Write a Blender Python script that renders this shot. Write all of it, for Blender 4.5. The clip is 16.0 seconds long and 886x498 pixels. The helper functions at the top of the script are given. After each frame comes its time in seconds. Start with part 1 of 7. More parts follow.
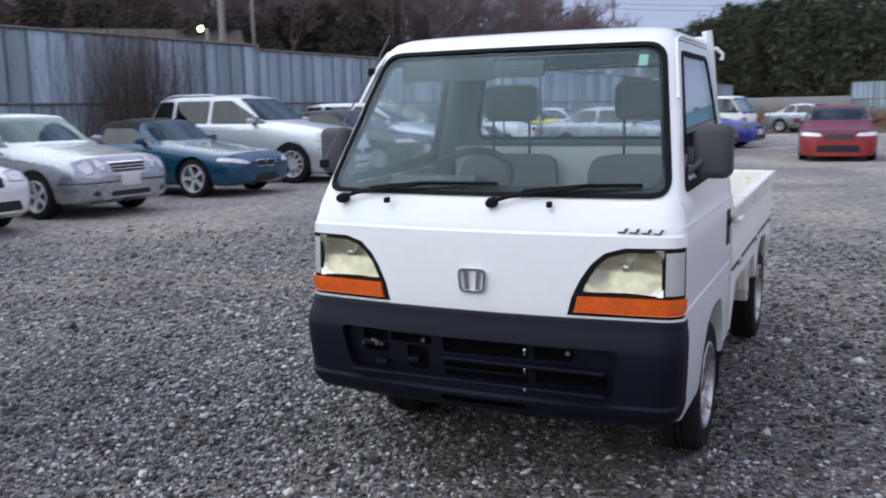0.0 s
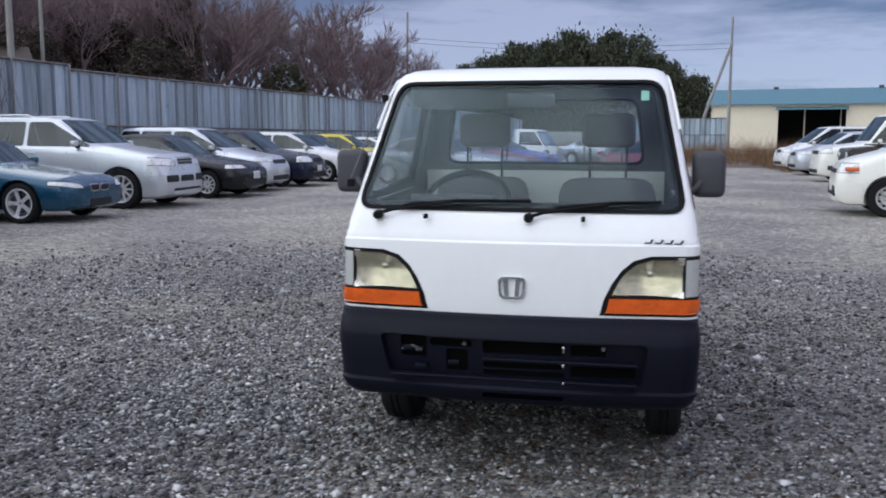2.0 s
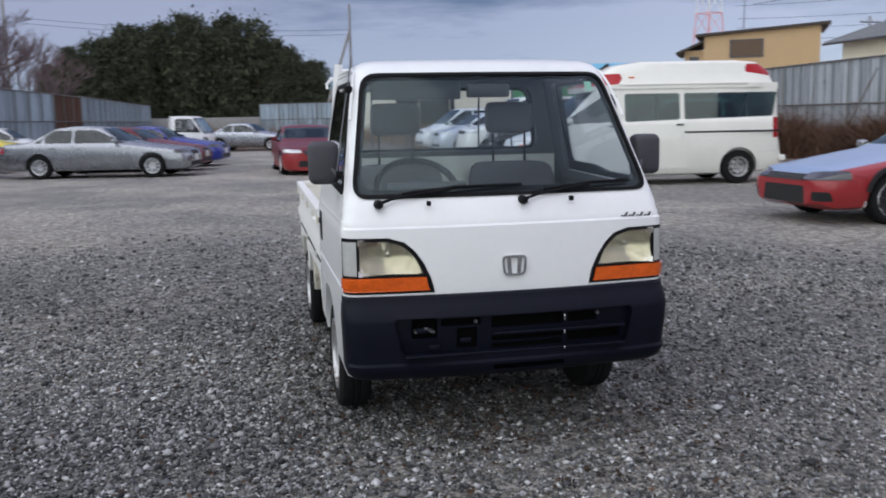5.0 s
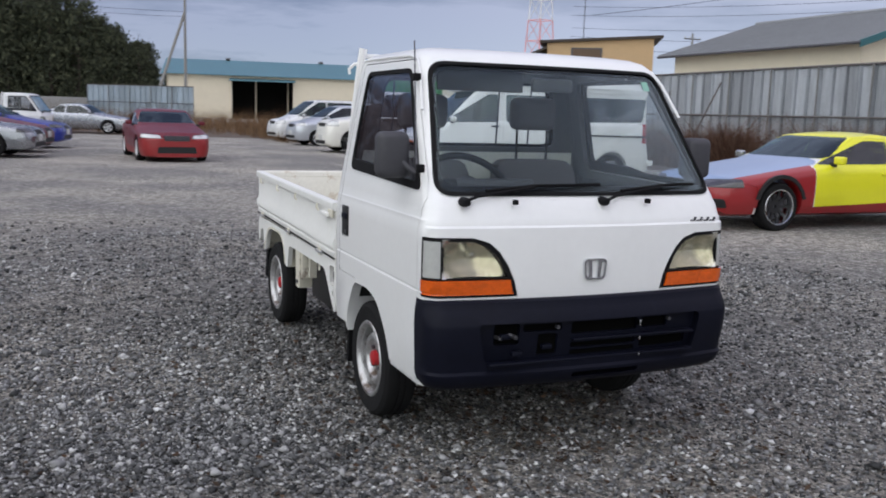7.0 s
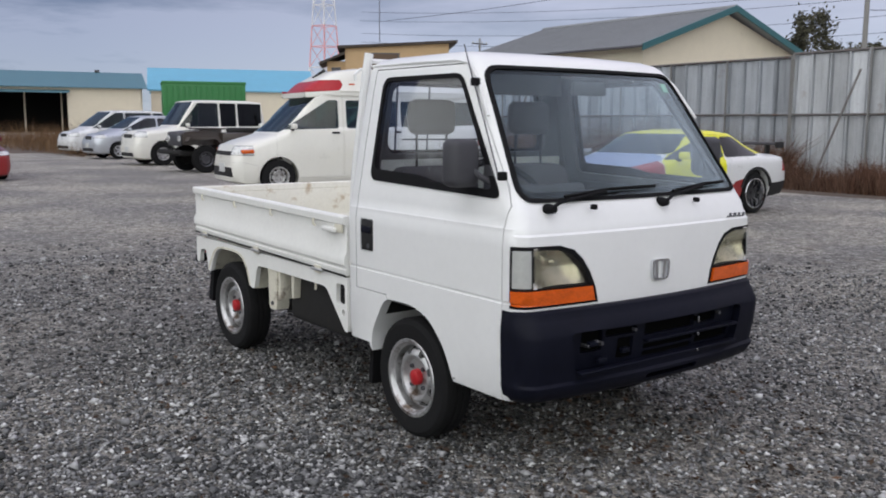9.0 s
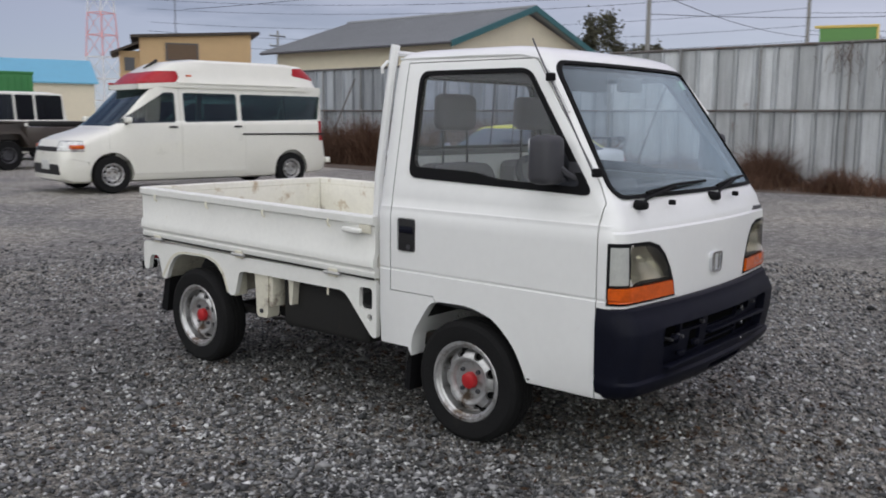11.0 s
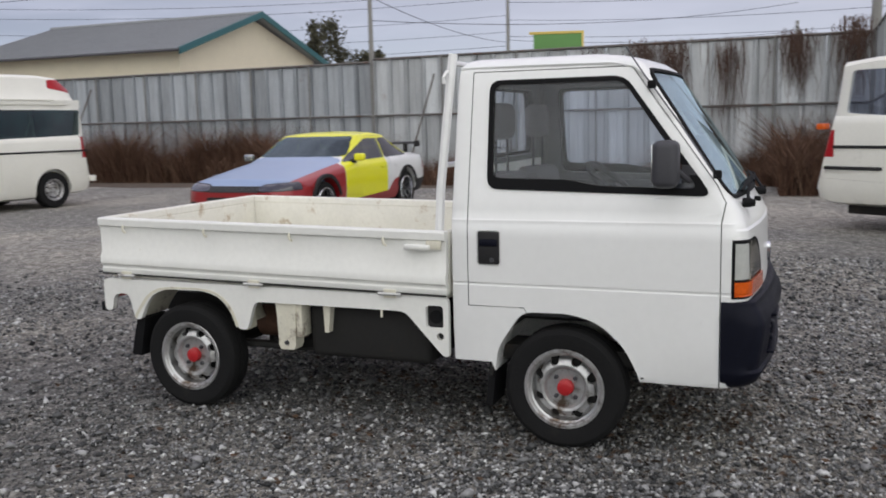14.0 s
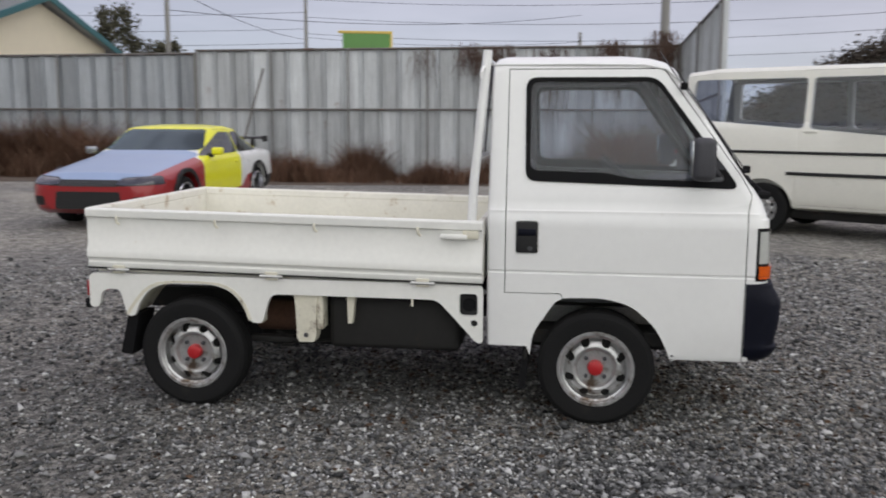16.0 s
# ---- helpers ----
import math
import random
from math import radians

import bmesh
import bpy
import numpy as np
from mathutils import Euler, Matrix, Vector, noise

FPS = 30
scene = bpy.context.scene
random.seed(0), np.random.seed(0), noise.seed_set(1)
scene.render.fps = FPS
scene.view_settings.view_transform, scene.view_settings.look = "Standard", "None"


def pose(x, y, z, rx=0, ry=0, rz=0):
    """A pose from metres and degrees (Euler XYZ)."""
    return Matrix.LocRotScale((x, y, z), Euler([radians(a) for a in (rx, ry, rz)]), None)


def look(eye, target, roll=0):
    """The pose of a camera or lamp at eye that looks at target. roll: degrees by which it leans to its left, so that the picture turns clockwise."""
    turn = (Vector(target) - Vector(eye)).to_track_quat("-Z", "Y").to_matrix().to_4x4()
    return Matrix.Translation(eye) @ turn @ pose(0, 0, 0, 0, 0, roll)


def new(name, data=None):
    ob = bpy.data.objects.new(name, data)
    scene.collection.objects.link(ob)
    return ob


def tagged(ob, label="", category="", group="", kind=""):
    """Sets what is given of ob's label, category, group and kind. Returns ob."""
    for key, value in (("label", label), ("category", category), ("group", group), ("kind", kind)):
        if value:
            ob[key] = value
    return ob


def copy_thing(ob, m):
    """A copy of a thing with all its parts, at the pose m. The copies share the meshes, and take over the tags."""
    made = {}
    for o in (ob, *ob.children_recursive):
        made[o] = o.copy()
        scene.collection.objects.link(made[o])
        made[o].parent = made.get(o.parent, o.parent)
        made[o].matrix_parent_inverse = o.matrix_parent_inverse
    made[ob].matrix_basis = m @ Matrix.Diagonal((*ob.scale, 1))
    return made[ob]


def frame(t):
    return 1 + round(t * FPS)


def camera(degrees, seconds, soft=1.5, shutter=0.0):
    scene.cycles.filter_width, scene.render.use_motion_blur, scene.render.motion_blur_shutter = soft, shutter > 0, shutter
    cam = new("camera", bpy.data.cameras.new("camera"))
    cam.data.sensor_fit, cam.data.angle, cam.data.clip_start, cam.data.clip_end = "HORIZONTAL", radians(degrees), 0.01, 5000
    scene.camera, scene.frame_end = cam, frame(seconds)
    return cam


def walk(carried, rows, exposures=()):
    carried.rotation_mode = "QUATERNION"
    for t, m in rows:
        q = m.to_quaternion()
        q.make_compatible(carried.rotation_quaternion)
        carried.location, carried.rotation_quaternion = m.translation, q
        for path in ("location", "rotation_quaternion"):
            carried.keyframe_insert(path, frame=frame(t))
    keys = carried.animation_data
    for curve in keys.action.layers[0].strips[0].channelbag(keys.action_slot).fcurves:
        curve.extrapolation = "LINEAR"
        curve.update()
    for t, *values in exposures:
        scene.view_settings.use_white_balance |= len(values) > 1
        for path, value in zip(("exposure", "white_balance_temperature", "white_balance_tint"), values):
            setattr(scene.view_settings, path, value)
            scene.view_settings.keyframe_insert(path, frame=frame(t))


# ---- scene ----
cam = camera(52.8, 16.0, soft=1.8, shutter=0.5)
METRES, EYE, TILT, LEAN, TURN = 8.393, 1.36, 0.0, 0.0, 25.1
ROWS = [
    (0.0, 0.0, 0.0, 0.0, -0.17, -8.85, 1.07),
    (0.5, -0.0249, -0.0054, -0.0016, -4.93, -7.57, 1.57),
    (1.0, -0.053, -0.0056, -0.0003, -7.28, -6.6, 0.04),
    (1.5, -0.0827, -0.0165, -0.0008, -12.92, -6.81, -0.13),
    (2.0, -0.1118, -0.0237, -0.0013, -13.47, -7.12, -0.15),
    (2.5, -0.1397, -0.0137, -0.0007, -16.06, -7.61, 1.41),
    (3.0, -0.1684, -0.0074, -0.0026, -21.89, -7.34, -0.0),
    (3.5, -0.1987, -0.0042, -0.0002, -26.47, -8.54, 0.16),
    (4.0, -0.2258, 0.0126, -0.0014, -29.5, -7.47, -1.48),
    (4.5, -0.2479, 0.0253, -0.0006, -32.31, -7.81, -0.8),
    (5.0, -0.2777, 0.0351, 0.0026, -37.46, -8.28, 1.08),
    (7.5, -0.3654, 0.1655, 0.0007, -52.29, -8.44, -0.88),
    (8.0, -0.3868, 0.1945, 0.0017, -57.76, -8.19, 1.34),
    (8.5, -0.3993, 0.221, -0.0007, -59.89, -8.04, 0.94),
    (11.0, -0.4423, 0.3754, -0.0013, -74.97, -8.23, -0.55),
    (11.5, -0.454, 0.4055, 0.0011, -78.79, -9.01, 1.36),
    (12.0, -0.4517, 0.4382, 0.0, -80.81, -9.75, 0.98),
    (12.5, -0.4506, 0.4666, -0.0005, -83.68, -8.14, -0.62),
    (13.0, -0.4573, 0.5, 0.0024, -86.28, -8.78, 0.92),
    (13.5, -0.4534, 0.5284, 0.0003, -90.65, -9.08, 2.01),
    (14.0, -0.4504, 0.5598, 0.0024, -93.56, -7.99, 1.34),
    (14.5, -0.4581, 0.5977, 0.0024, -98.63, -9.31, 2.11),
    (15.0, -0.4578, 0.6279, 0.001, -98.76, -8.02, 1.44),
    (15.5, -0.4448, 0.6564, 0.0024, -101.2, -8.11, 0.64),
    (16.0, -0.4401, 0.6899, 0.0005, -107.08, -8.18, -0.21),
]
walk(cam, [(t, pose(1.184, -3.538, EYE, TILT, LEAN, TURN) @ pose(METRES * x, METRES * y, METRES * z, 90 + pitch, roll, yaw)) for t, x, y, z, yaw, pitch, roll in ROWS],
     exposures=[(0.0, 0.93, 6300, 0), (1.5, 0.80, 6340, 0.5), (2.5, 0.85, 6390, 0.5), (3.5, 0.76, 6450, 0.5), (4.2, 0.77, 6510, 0.6), (5.0, 0.64, 6600, 0.8), (8.0, 0.66, 6850, 1.5), (11.0, 0.43, 7010, 1), (12.5, 0.55, 7070, 1), (16.0, 0.52, 7260, 1)])


# ---- world, sun, exposure ----
def nod(nt, kind, **values):
    n = nt.nodes.new(kind)
    for key, value in values.items():
        n.inputs[key.replace("_", " ")].default_value = value
    return n


world = bpy.data.worlds.new("dusk_sky")
scene.world = world
world.use_nodes = True
wt = world.node_tree
wt.nodes.clear()
sky = wt.nodes.new("ShaderNodeTexSky")
sky.sky_type, sky.sun_disc = "NISHITA", False
sky.sun_elevation, sky.sun_rotation = radians(9.5), radians(246)
sky.air_density, sky.dust_density, sky.ozone_density = 0.6, 0.1, 3.0
wc = wt.nodes.new("ShaderNodeTexCoord")
wm = wt.nodes.new("ShaderNodeMapping")
wm.inputs["Scale"].default_value = (1.0, 1.0, 6.0)
cloud_a = nod(wt, "ShaderNodeTexNoise", Scale=3.6, Detail=8.0, Roughness=0.6)
cloud_b = nod(wt, "ShaderNodeTexNoise", Scale=0.9, Detail=3.0, Roughness=0.5)
ramp = wt.nodes.new("ShaderNodeValToRGB")
ramp.color_ramp.elements[0].position, ramp.color_ramp.elements[0].color = 0.45, (0.068, 0.068, 0.116, 1)
ramp.color_ramp.elements[1].position, ramp.color_ramp.elements[1].color = 0.57, (0.208, 0.200, 0.286, 1)
pink = wt.nodes.new("ShaderNodeMix")
pink.data_type, pink.blend_type = "RGBA", "MIX"
pink.inputs[7].default_value = (0.40, 0.355, 0.43, 1)
sep = wt.nodes.new("ShaderNodeSeparateXYZ")
side = wt.nodes.new("ShaderNodeMapRange")
side.inputs["From Min"].default_value, side.inputs["From Max"].default_value = 0.25, 0.95
side.inputs["To Max"].default_value = 0.72
add = wt.nodes.new("ShaderNodeMath")
add.operation = "ADD"
half = wt.nodes.new("ShaderNodeMath")
half.operation = "MULTIPLY"
half.inputs[1].default_value = 0.5
bg_cloud = nod(wt, "ShaderNodeBackground", Strength=1.0)
bg_sky = nod(wt, "ShaderNodeBackground", Strength=0.024)
both = wt.nodes.new("ShaderNodeAddShader")
wout = wt.nodes.new("ShaderNodeOutputWorld")
ln = wt.links.new
ln(wc.outputs["Generated"], wm.inputs["Vector"])
ln(wm.outputs[0], cloud_a.inputs["Vector"])
ln(wm.outputs[0], cloud_b.inputs["Vector"])
ln(cloud_a.outputs[0], add.inputs[0])
ln(cloud_b.outputs[0], add.inputs[1])
ln(add.outputs[0], half.inputs[0])
ln(half.outputs[0], ramp.inputs[0])
ln(wc.outputs["Generated"], sep.inputs[0])
ln(sep.outputs[0], side.inputs["Value"])
ln(side.outputs[0], pink.inputs[0])
ln(ramp.outputs[0], pink.inputs[6])
rise_ = wt.nodes.new("ShaderNodeMapRange")
rise_.inputs["From Min"].default_value, rise_.inputs["From Max"].default_value = 0.27, 0.92
rise_.inputs["To Min"].default_value, rise_.inputs["To Max"].default_value = 1.0, 2.9
high = wt.nodes.new("ShaderNodeVectorMath")
high.operation = "SCALE"
ln(sep.outputs[2], rise_.inputs["Value"])
ln(pink.outputs[2], high.inputs[0])
ln(rise_.outputs[0], high.inputs["Scale"])
ln(high.outputs[0], bg_cloud.inputs["Color"])
ln(sky.outputs[0], bg_sky.inputs["Color"])
ln(bg_cloud.outputs[0], both.inputs[0])
ln(bg_sky.outputs[0], both.inputs[1])
ln(both.outputs[0], wout.inputs[0])

sun_data = bpy.data.lights.new("overcast_sun", "SUN")
sun_data.energy, sun_data.angle, sun_data.color = 2.1, radians(160), (1.0, 0.98, 0.965)
sun = new("overcast_sun", sun_data)
sun.matrix_world = look((-27, -12, 5), (0, 0, 0))


# ---- materials ----
def mat(name, color, rough=0.5, metal=0.0, vary=0.12, scale=6.0, bump=0.0, bscale=60.0, dirt=None, dirt_at=0.62, coat=0.0, spread=0.0, spec=0.5, wear=3.0):
    """A painted, worn or rough surface: two scales of variation, fine relief, and dirt with a shape of its own."""
    m = bpy.data.materials.new(name)
    m.use_nodes = True
    nt = m.node_tree
    p = nt.nodes["Principled BSDF"]
    p.inputs["Roughness"].default_value, p.inputs["Metallic"].default_value = rough, metal
    p.inputs["Coat Weight"].default_value = coat
    p.inputs["Coat Roughness"].default_value = 0.08
    p.inputs["Specular IOR Level"].default_value = spec
    tc = nt.nodes.new("ShaderNodeTexCoord")
    na = nod(nt, "ShaderNodeTexNoise", Scale=scale, Detail=5.0, Roughness=0.6)
    nb = nod(nt, "ShaderNodeTexNoise", Scale=scale * 9, Detail=4.0, Roughness=0.6)
    nt.links.new(tc.outputs["Object"], na.inputs["Vector"])
    nt.links.new(tc.outputs["Object"], nb.inputs["Vector"])
    mixn = nt.nodes.new("ShaderNodeMath")
    mixn.operation = "ADD"
    nt.links.new(na.outputs[0], mixn.inputs[0])
    nt.links.new(nb.outputs[0], mixn.inputs[1])
    rng = nt.nodes.new("ShaderNodeMapRange")
    rng.inputs["From Min"].default_value, rng.inputs["From Max"].default_value = 0.6, 1.4
    rng.inputs["To Min"].default_value, rng.inputs["To Max"].default_value = 1 - vary, 1 + vary
    nt.links.new(mixn.outputs[0], rng.inputs["Value"])
    mul = nt.nodes.new("ShaderNodeVectorMath")
    mul.operation = "SCALE"
    mul.inputs[0].default_value = color
    last = rng.outputs[0]
    if spread:
        info = nt.nodes.new("ShaderNodeObjectInfo")
        r2 = nt.nodes.new("ShaderNodeMapRange")
        r2.inputs["To Min"].default_value, r2.inputs["To Max"].default_value = 1 - spread, 1 + spread
        nt.links.new(info.outputs["Random"], r2.inputs["Value"])
        mm = nt.nodes.new("ShaderNodeMath")
        mm.operation = "MULTIPLY"
        nt.links.new(last, mm.inputs[0])
        nt.links.new(r2.outputs[0], mm.inputs[1])
        last = mm.outputs[0]
    nt.links.new(last, mul.inputs["Scale"])
    col = mul.outputs[0]
    if dirt:
        nd = nod(nt, "ShaderNodeTexNoise", Scale=wear, Detail=8.0, Roughness=0.68)
        nt.links.new(tc.outputs["Object"], nd.inputs["Vector"])
        rd = nt.nodes.new("ShaderNodeMapRange")
        rd.inputs["From Min"].default_value, rd.inputs["From Max"].default_value = dirt_at, dirt_at + 0.14
        nt.links.new(nd.outputs[0], rd.inputs["Value"])
        mx = nt.nodes.new("ShaderNodeMix")
        mx.data_type = "RGBA"
        mx.inputs[7].default_value = (*dirt, 1)
        nt.links.new(rd.outputs[0], mx.inputs[0])
        nt.links.new(col, mx.inputs[6])
        col = mx.outputs[2]
    nt.links.new(col, p.inputs["Base Color"])
    rr = nt.nodes.new("ShaderNodeMapRange")
    rr.inputs["To Min"].default_value, rr.inputs["To Max"].default_value = max(rough - 0.1, 0.02), min(rough + 0.12, 1)
    nt.links.new(na.outputs[0], rr.inputs["Value"])
    nt.links.new(rr.outputs[0], p.inputs["Roughness"])
    if bump:
        nc = nod(nt, "ShaderNodeTexNoise", Scale=bscale, Detail=4.0, Roughness=0.6)
        nt.links.new(tc.outputs["Object"], nc.inputs["Vector"])
        b = nod(nt, "ShaderNodeBump", Strength=bump, Distance=0.01)
        nt.links.new(nc.outputs[0], b.inputs["Height"])
        nt.links.new(b.outputs[0], p.inputs["Normal"])
    return m


def glass(name, tint=(0.75, 0.8, 0.8), rough=0.02, clear=0.85, gloss=0.8, face=0.03, power=3.6, sheen=(1, 1, 1)):
    """Thin pane: a see-through tinted sheet with mirror gloss on top."""
    m = bpy.data.materials.new(name)
    m.use_nodes = True
    nt = m.node_tree
    nt.nodes.clear()
    out = nt.nodes.new("ShaderNodeOutputMaterial")
    tr = nt.nodes.new("ShaderNodeBsdfTransparent")
    tr.inputs[0].default_value = (*[c * clear for c in tint], 1)
    gl = nt.nodes.new("ShaderNodeBsdfGlossy")
    gl.inputs["Roughness"].default_value = rough
    gl.inputs["Color"].default_value = (*sheen, 1)
    lw = nod(nt, "ShaderNodeLayerWeight", Blend=0.5)
    pw = nt.nodes.new("ShaderNodeMath")
    pw.operation = "POWER"
    pw.inputs[1].default_value = power
    fr = nt.nodes.new("ShaderNodeMath")
    fr.operation = "MULTIPLY_ADD"
    fr.inputs[1].default_value, fr.inputs[2].default_value = gloss, face
    nt.links.new(lw.outputs["Facing"], pw.inputs[0])
    nt.links.new(pw.outputs[0], fr.inputs[0])
    mx = nt.nodes.new("ShaderNodeMixShader")
    nt.links.new(fr.outputs[0], mx.inputs[0])
    nt.links.new(tr.outputs[0], mx.inputs[1])
    nt.links.new(gl.outputs[0], mx.inputs[2])
    nt.links.new(mx.outputs[0], out.inputs[0])
    return m


def ground_material():
    m = bpy.data.materials.new("gravel_ground")
    m.use_nodes = True
    nt = m.node_tree
    p = nt.nodes["Principled BSDF"]
    p.inputs["Roughness"].default_value = 0.85
    tc = nt.nodes.new("ShaderNodeTexCoord")
    v1 = nod(nt, "ShaderNodeTexVoronoi", Scale=58.0, Randomness=1.0)
    v2 = nod(nt, "ShaderNodeTexVoronoi", Scale=110.0, Randomness=1.0)
    n1 = nod(nt, "ShaderNodeTexNoise", Scale=0.35, Detail=6.0, Roughness=0.6)
    n2 = nod(nt, "ShaderNodeTexNoise", Scale=2.6, Detail=6.0, Roughness=0.65)
    for n in (v1, v2, n1, n2):
        nt.links.new(tc.outputs["Object"], n.inputs["Vector"])
    sp = nt.nodes.new("ShaderNodeSeparateColor")
    nt.links.new(v1.outputs["Color"], sp.inputs[0])
    r1 = nt.nodes.new("ShaderNodeValToRGB")
    e = r1.color_ramp.elements
    e[0].position, e[0].color = 0.0, (0.16, 0.156, 0.149, 1)
    e[1].position, e[1].color = 1.0, (0.58, 0.565, 0.54, 1)
    mid = e.new(0.6)
    mid.color = (0.31, 0.302, 0.285, 1)
    nt.links.new(sp.outputs[0], r1.inputs[0])
    r2 = nt.nodes.new("ShaderNodeValToRGB")
    e = r2.color_ramp.elements
    e[0].position, e[0].color = 0.42, (0.80, 0.795, 0.79, 1)
    e[1].position, e[1].color = 0.60, (1.30, 1.25, 1.16, 1)
    nt.links.new(n1.outputs[0], r2.inputs[0])
    mul = nt.nodes.new("ShaderNodeMix")
    mul.data_type, mul.blend_type = "RGBA", "MULTIPLY"
    mul.inputs[0].default_value = 1.0
    nt.links.new(r1.outputs[0], mul.inputs[6])
    nt.links.new(r2.outputs[0], mul.inputs[7])
    r3 = nt.nodes.new("ShaderNodeMapRange")
    r3.inputs["From Min"].default_value, r3.inputs["From Max"].default_value = 0.56, 0.70
    r3.inputs["To Max"].default_value = 0.55
    nt.links.new(n2.outputs[0], r3.inputs["Value"])
    soil = nt.nodes.new("ShaderNodeMix")
    soil.data_type = "RGBA"
    soil.inputs[7].default_value = (0.17, 0.138, 0.108, 1)
    nt.links.new(r3.outputs[0], soil.inputs[0])
    nt.links.new(mul.outputs[2], soil.inputs[6])
    n3 = nod(nt, "ShaderNodeTexNoise", Scale=9.0, Detail=9.0, Roughness=0.72)
    nt.links.new(tc.outputs["Object"], n3.inputs["Vector"])
    r4 = nt.nodes.new("ShaderNodeMapRange")
    r4.inputs["From Min"].default_value, r4.inputs["From Max"].default_value = 0.41, 0.59
    r4.inputs["To Min"].default_value, r4.inputs["To Max"].default_value = 0.62, 1.42
    nt.links.new(n3.outputs[0], r4.inputs["Value"])
    rough_ = nt.nodes.new("ShaderNodeVectorMath")
    rough_.operation = "SCALE"
    nt.links.new(soil.outputs[2], rough_.inputs[0])
    nt.links.new(r4.outputs[0], rough_.inputs["Scale"])
    # darker in the middle of the yard, about the truck, with a ragged edge
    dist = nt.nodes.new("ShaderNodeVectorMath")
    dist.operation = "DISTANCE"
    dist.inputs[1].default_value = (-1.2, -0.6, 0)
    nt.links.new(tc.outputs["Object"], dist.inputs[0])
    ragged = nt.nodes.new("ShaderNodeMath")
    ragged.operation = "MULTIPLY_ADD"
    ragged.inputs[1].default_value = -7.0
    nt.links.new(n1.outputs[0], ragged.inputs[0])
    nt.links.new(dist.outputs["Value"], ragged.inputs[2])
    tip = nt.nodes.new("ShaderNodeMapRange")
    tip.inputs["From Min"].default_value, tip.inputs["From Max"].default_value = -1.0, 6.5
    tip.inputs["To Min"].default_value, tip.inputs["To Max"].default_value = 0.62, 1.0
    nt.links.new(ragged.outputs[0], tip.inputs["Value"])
    toned = nt.nodes.new("ShaderNodeVectorMath")
    toned.operation = "SCALE"
    nt.links.new(rough_.outputs[0], toned.inputs[0])
    nt.links.new(tip.outputs[0], toned.inputs["Scale"])
    nt.links.new(toned.outputs[0], p.inputs["Base Color"])
    b0 = nod(nt, "ShaderNodeBump", Strength=0.8, Distance=0.05)
    nt.links.new(n3.outputs[0], b0.inputs["Height"])
    b1 = nod(nt, "ShaderNodeBump", Strength=0.9, Distance=0.02)
    b2 = nod(nt, "ShaderNodeBump", Strength=0.6, Distance=0.008)
    b1.invert = b2.invert = True
    nt.links.new(v1.outputs["Distance"], b1.inputs["Height"])
    nt.links.new(v2.outputs["Distance"], b2.inputs["Height"])
    nt.links.new(b0.outputs[0], b2.inputs["Normal"])
    nt.links.new(b2.outputs[0], b1.inputs["Normal"])
    nt.links.new(b1.outputs[0], p.inputs["Normal"])
    return m


def island_material(name, stops, rough=0.85):
    """Colour by piece, for joined stones, blades and leaves."""
    m = bpy.data.materials.new(name)
    m.use_nodes = True
    nt = m.node_tree
    p = nt.nodes["Principled BSDF"]
    p.inputs["Roughness"].default_value = rough
    p.inputs["Specular IOR Level"].default_value = 0.15
    geo = nt.nodes.new("ShaderNodeNewGeometry")
    r = nt.nodes.new("ShaderNodeValToRGB")
    e = r.color_ramp.elements
    e[0].position, e[0].color = stops[0][0], (*stops[0][1], 1)
    e[1].position, e[1].color = stops[-1][0], (*stops[-1][1], 1)
    for pos, c in stops[1:-1]:
        e.new(pos).color = (*c, 1)
    nt.links.new(geo.outputs["Random Per Island"], r.inputs[0])
    tc = nt.nodes.new("ShaderNodeTexCoord")
    n = nod(nt, "ShaderNodeTexNoise", Scale=0.6, Detail=5.0)
    nt.links.new(tc.outputs["Object"], n.inputs["Vector"])
    rg = nt.nodes.new("ShaderNodeMapRange")
    rg.inputs["From Min"].default_value, rg.inputs["From Max"].default_value = 0.35, 0.65
    rg.inputs["To Min"].default_value, rg.inputs["To Max"].default_value = 0.72, 1.22
    nt.links.new(n.outputs[0], rg.inputs["Value"])
    mul = nt.nodes.new("ShaderNodeVectorMath")
    mul.operation = "SCALE"
    nt.links.new(r.outputs[0], mul.inputs[0])
    nt.links.new(rg.outputs[0], mul.inputs["Scale"])
    nt.links.new(mul.outputs[0], p.inputs["Base Color"])
    return m


RUST = (0.10, 0.045, 0.022)
M_WHITE = mat("white_paint", (0.85, 0.855, 0.845), 0.34, vary=0.025, scale=3, coat=0.5, dirt=(0.60, 0.58, 0.53), dirt_at=0.68)
M_BED = mat("cream_bed_paint", (0.84, 0.84, 0.805), 0.40, vary=0.05, scale=4, dirt=(0.58, 0.52, 0.42), dirt_at=0.67, wear=9)
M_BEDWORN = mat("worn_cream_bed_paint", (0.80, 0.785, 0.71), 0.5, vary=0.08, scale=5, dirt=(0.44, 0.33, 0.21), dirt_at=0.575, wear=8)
M_CHASSIS = mat("cream_frame_paint", (0.70, 0.67, 0.56), 0.55, vary=0.12, scale=7, dirt=RUST, dirt_at=0.57, wear=8)
M_BUMPER = mat("dark_bumper_plastic", (0.0045, 0.0053, 0.0122), 0.50, vary=0.25, scale=4, bump=0.12, bscale=300, dirt=(0.020, 0.025, 0.038), dirt_at=0.64, spec=0.15)
M_RUBBER = mat("black_rubber", (0.008, 0.008, 0.009), 0.75, vary=0.2, scale=8, spec=0.15)
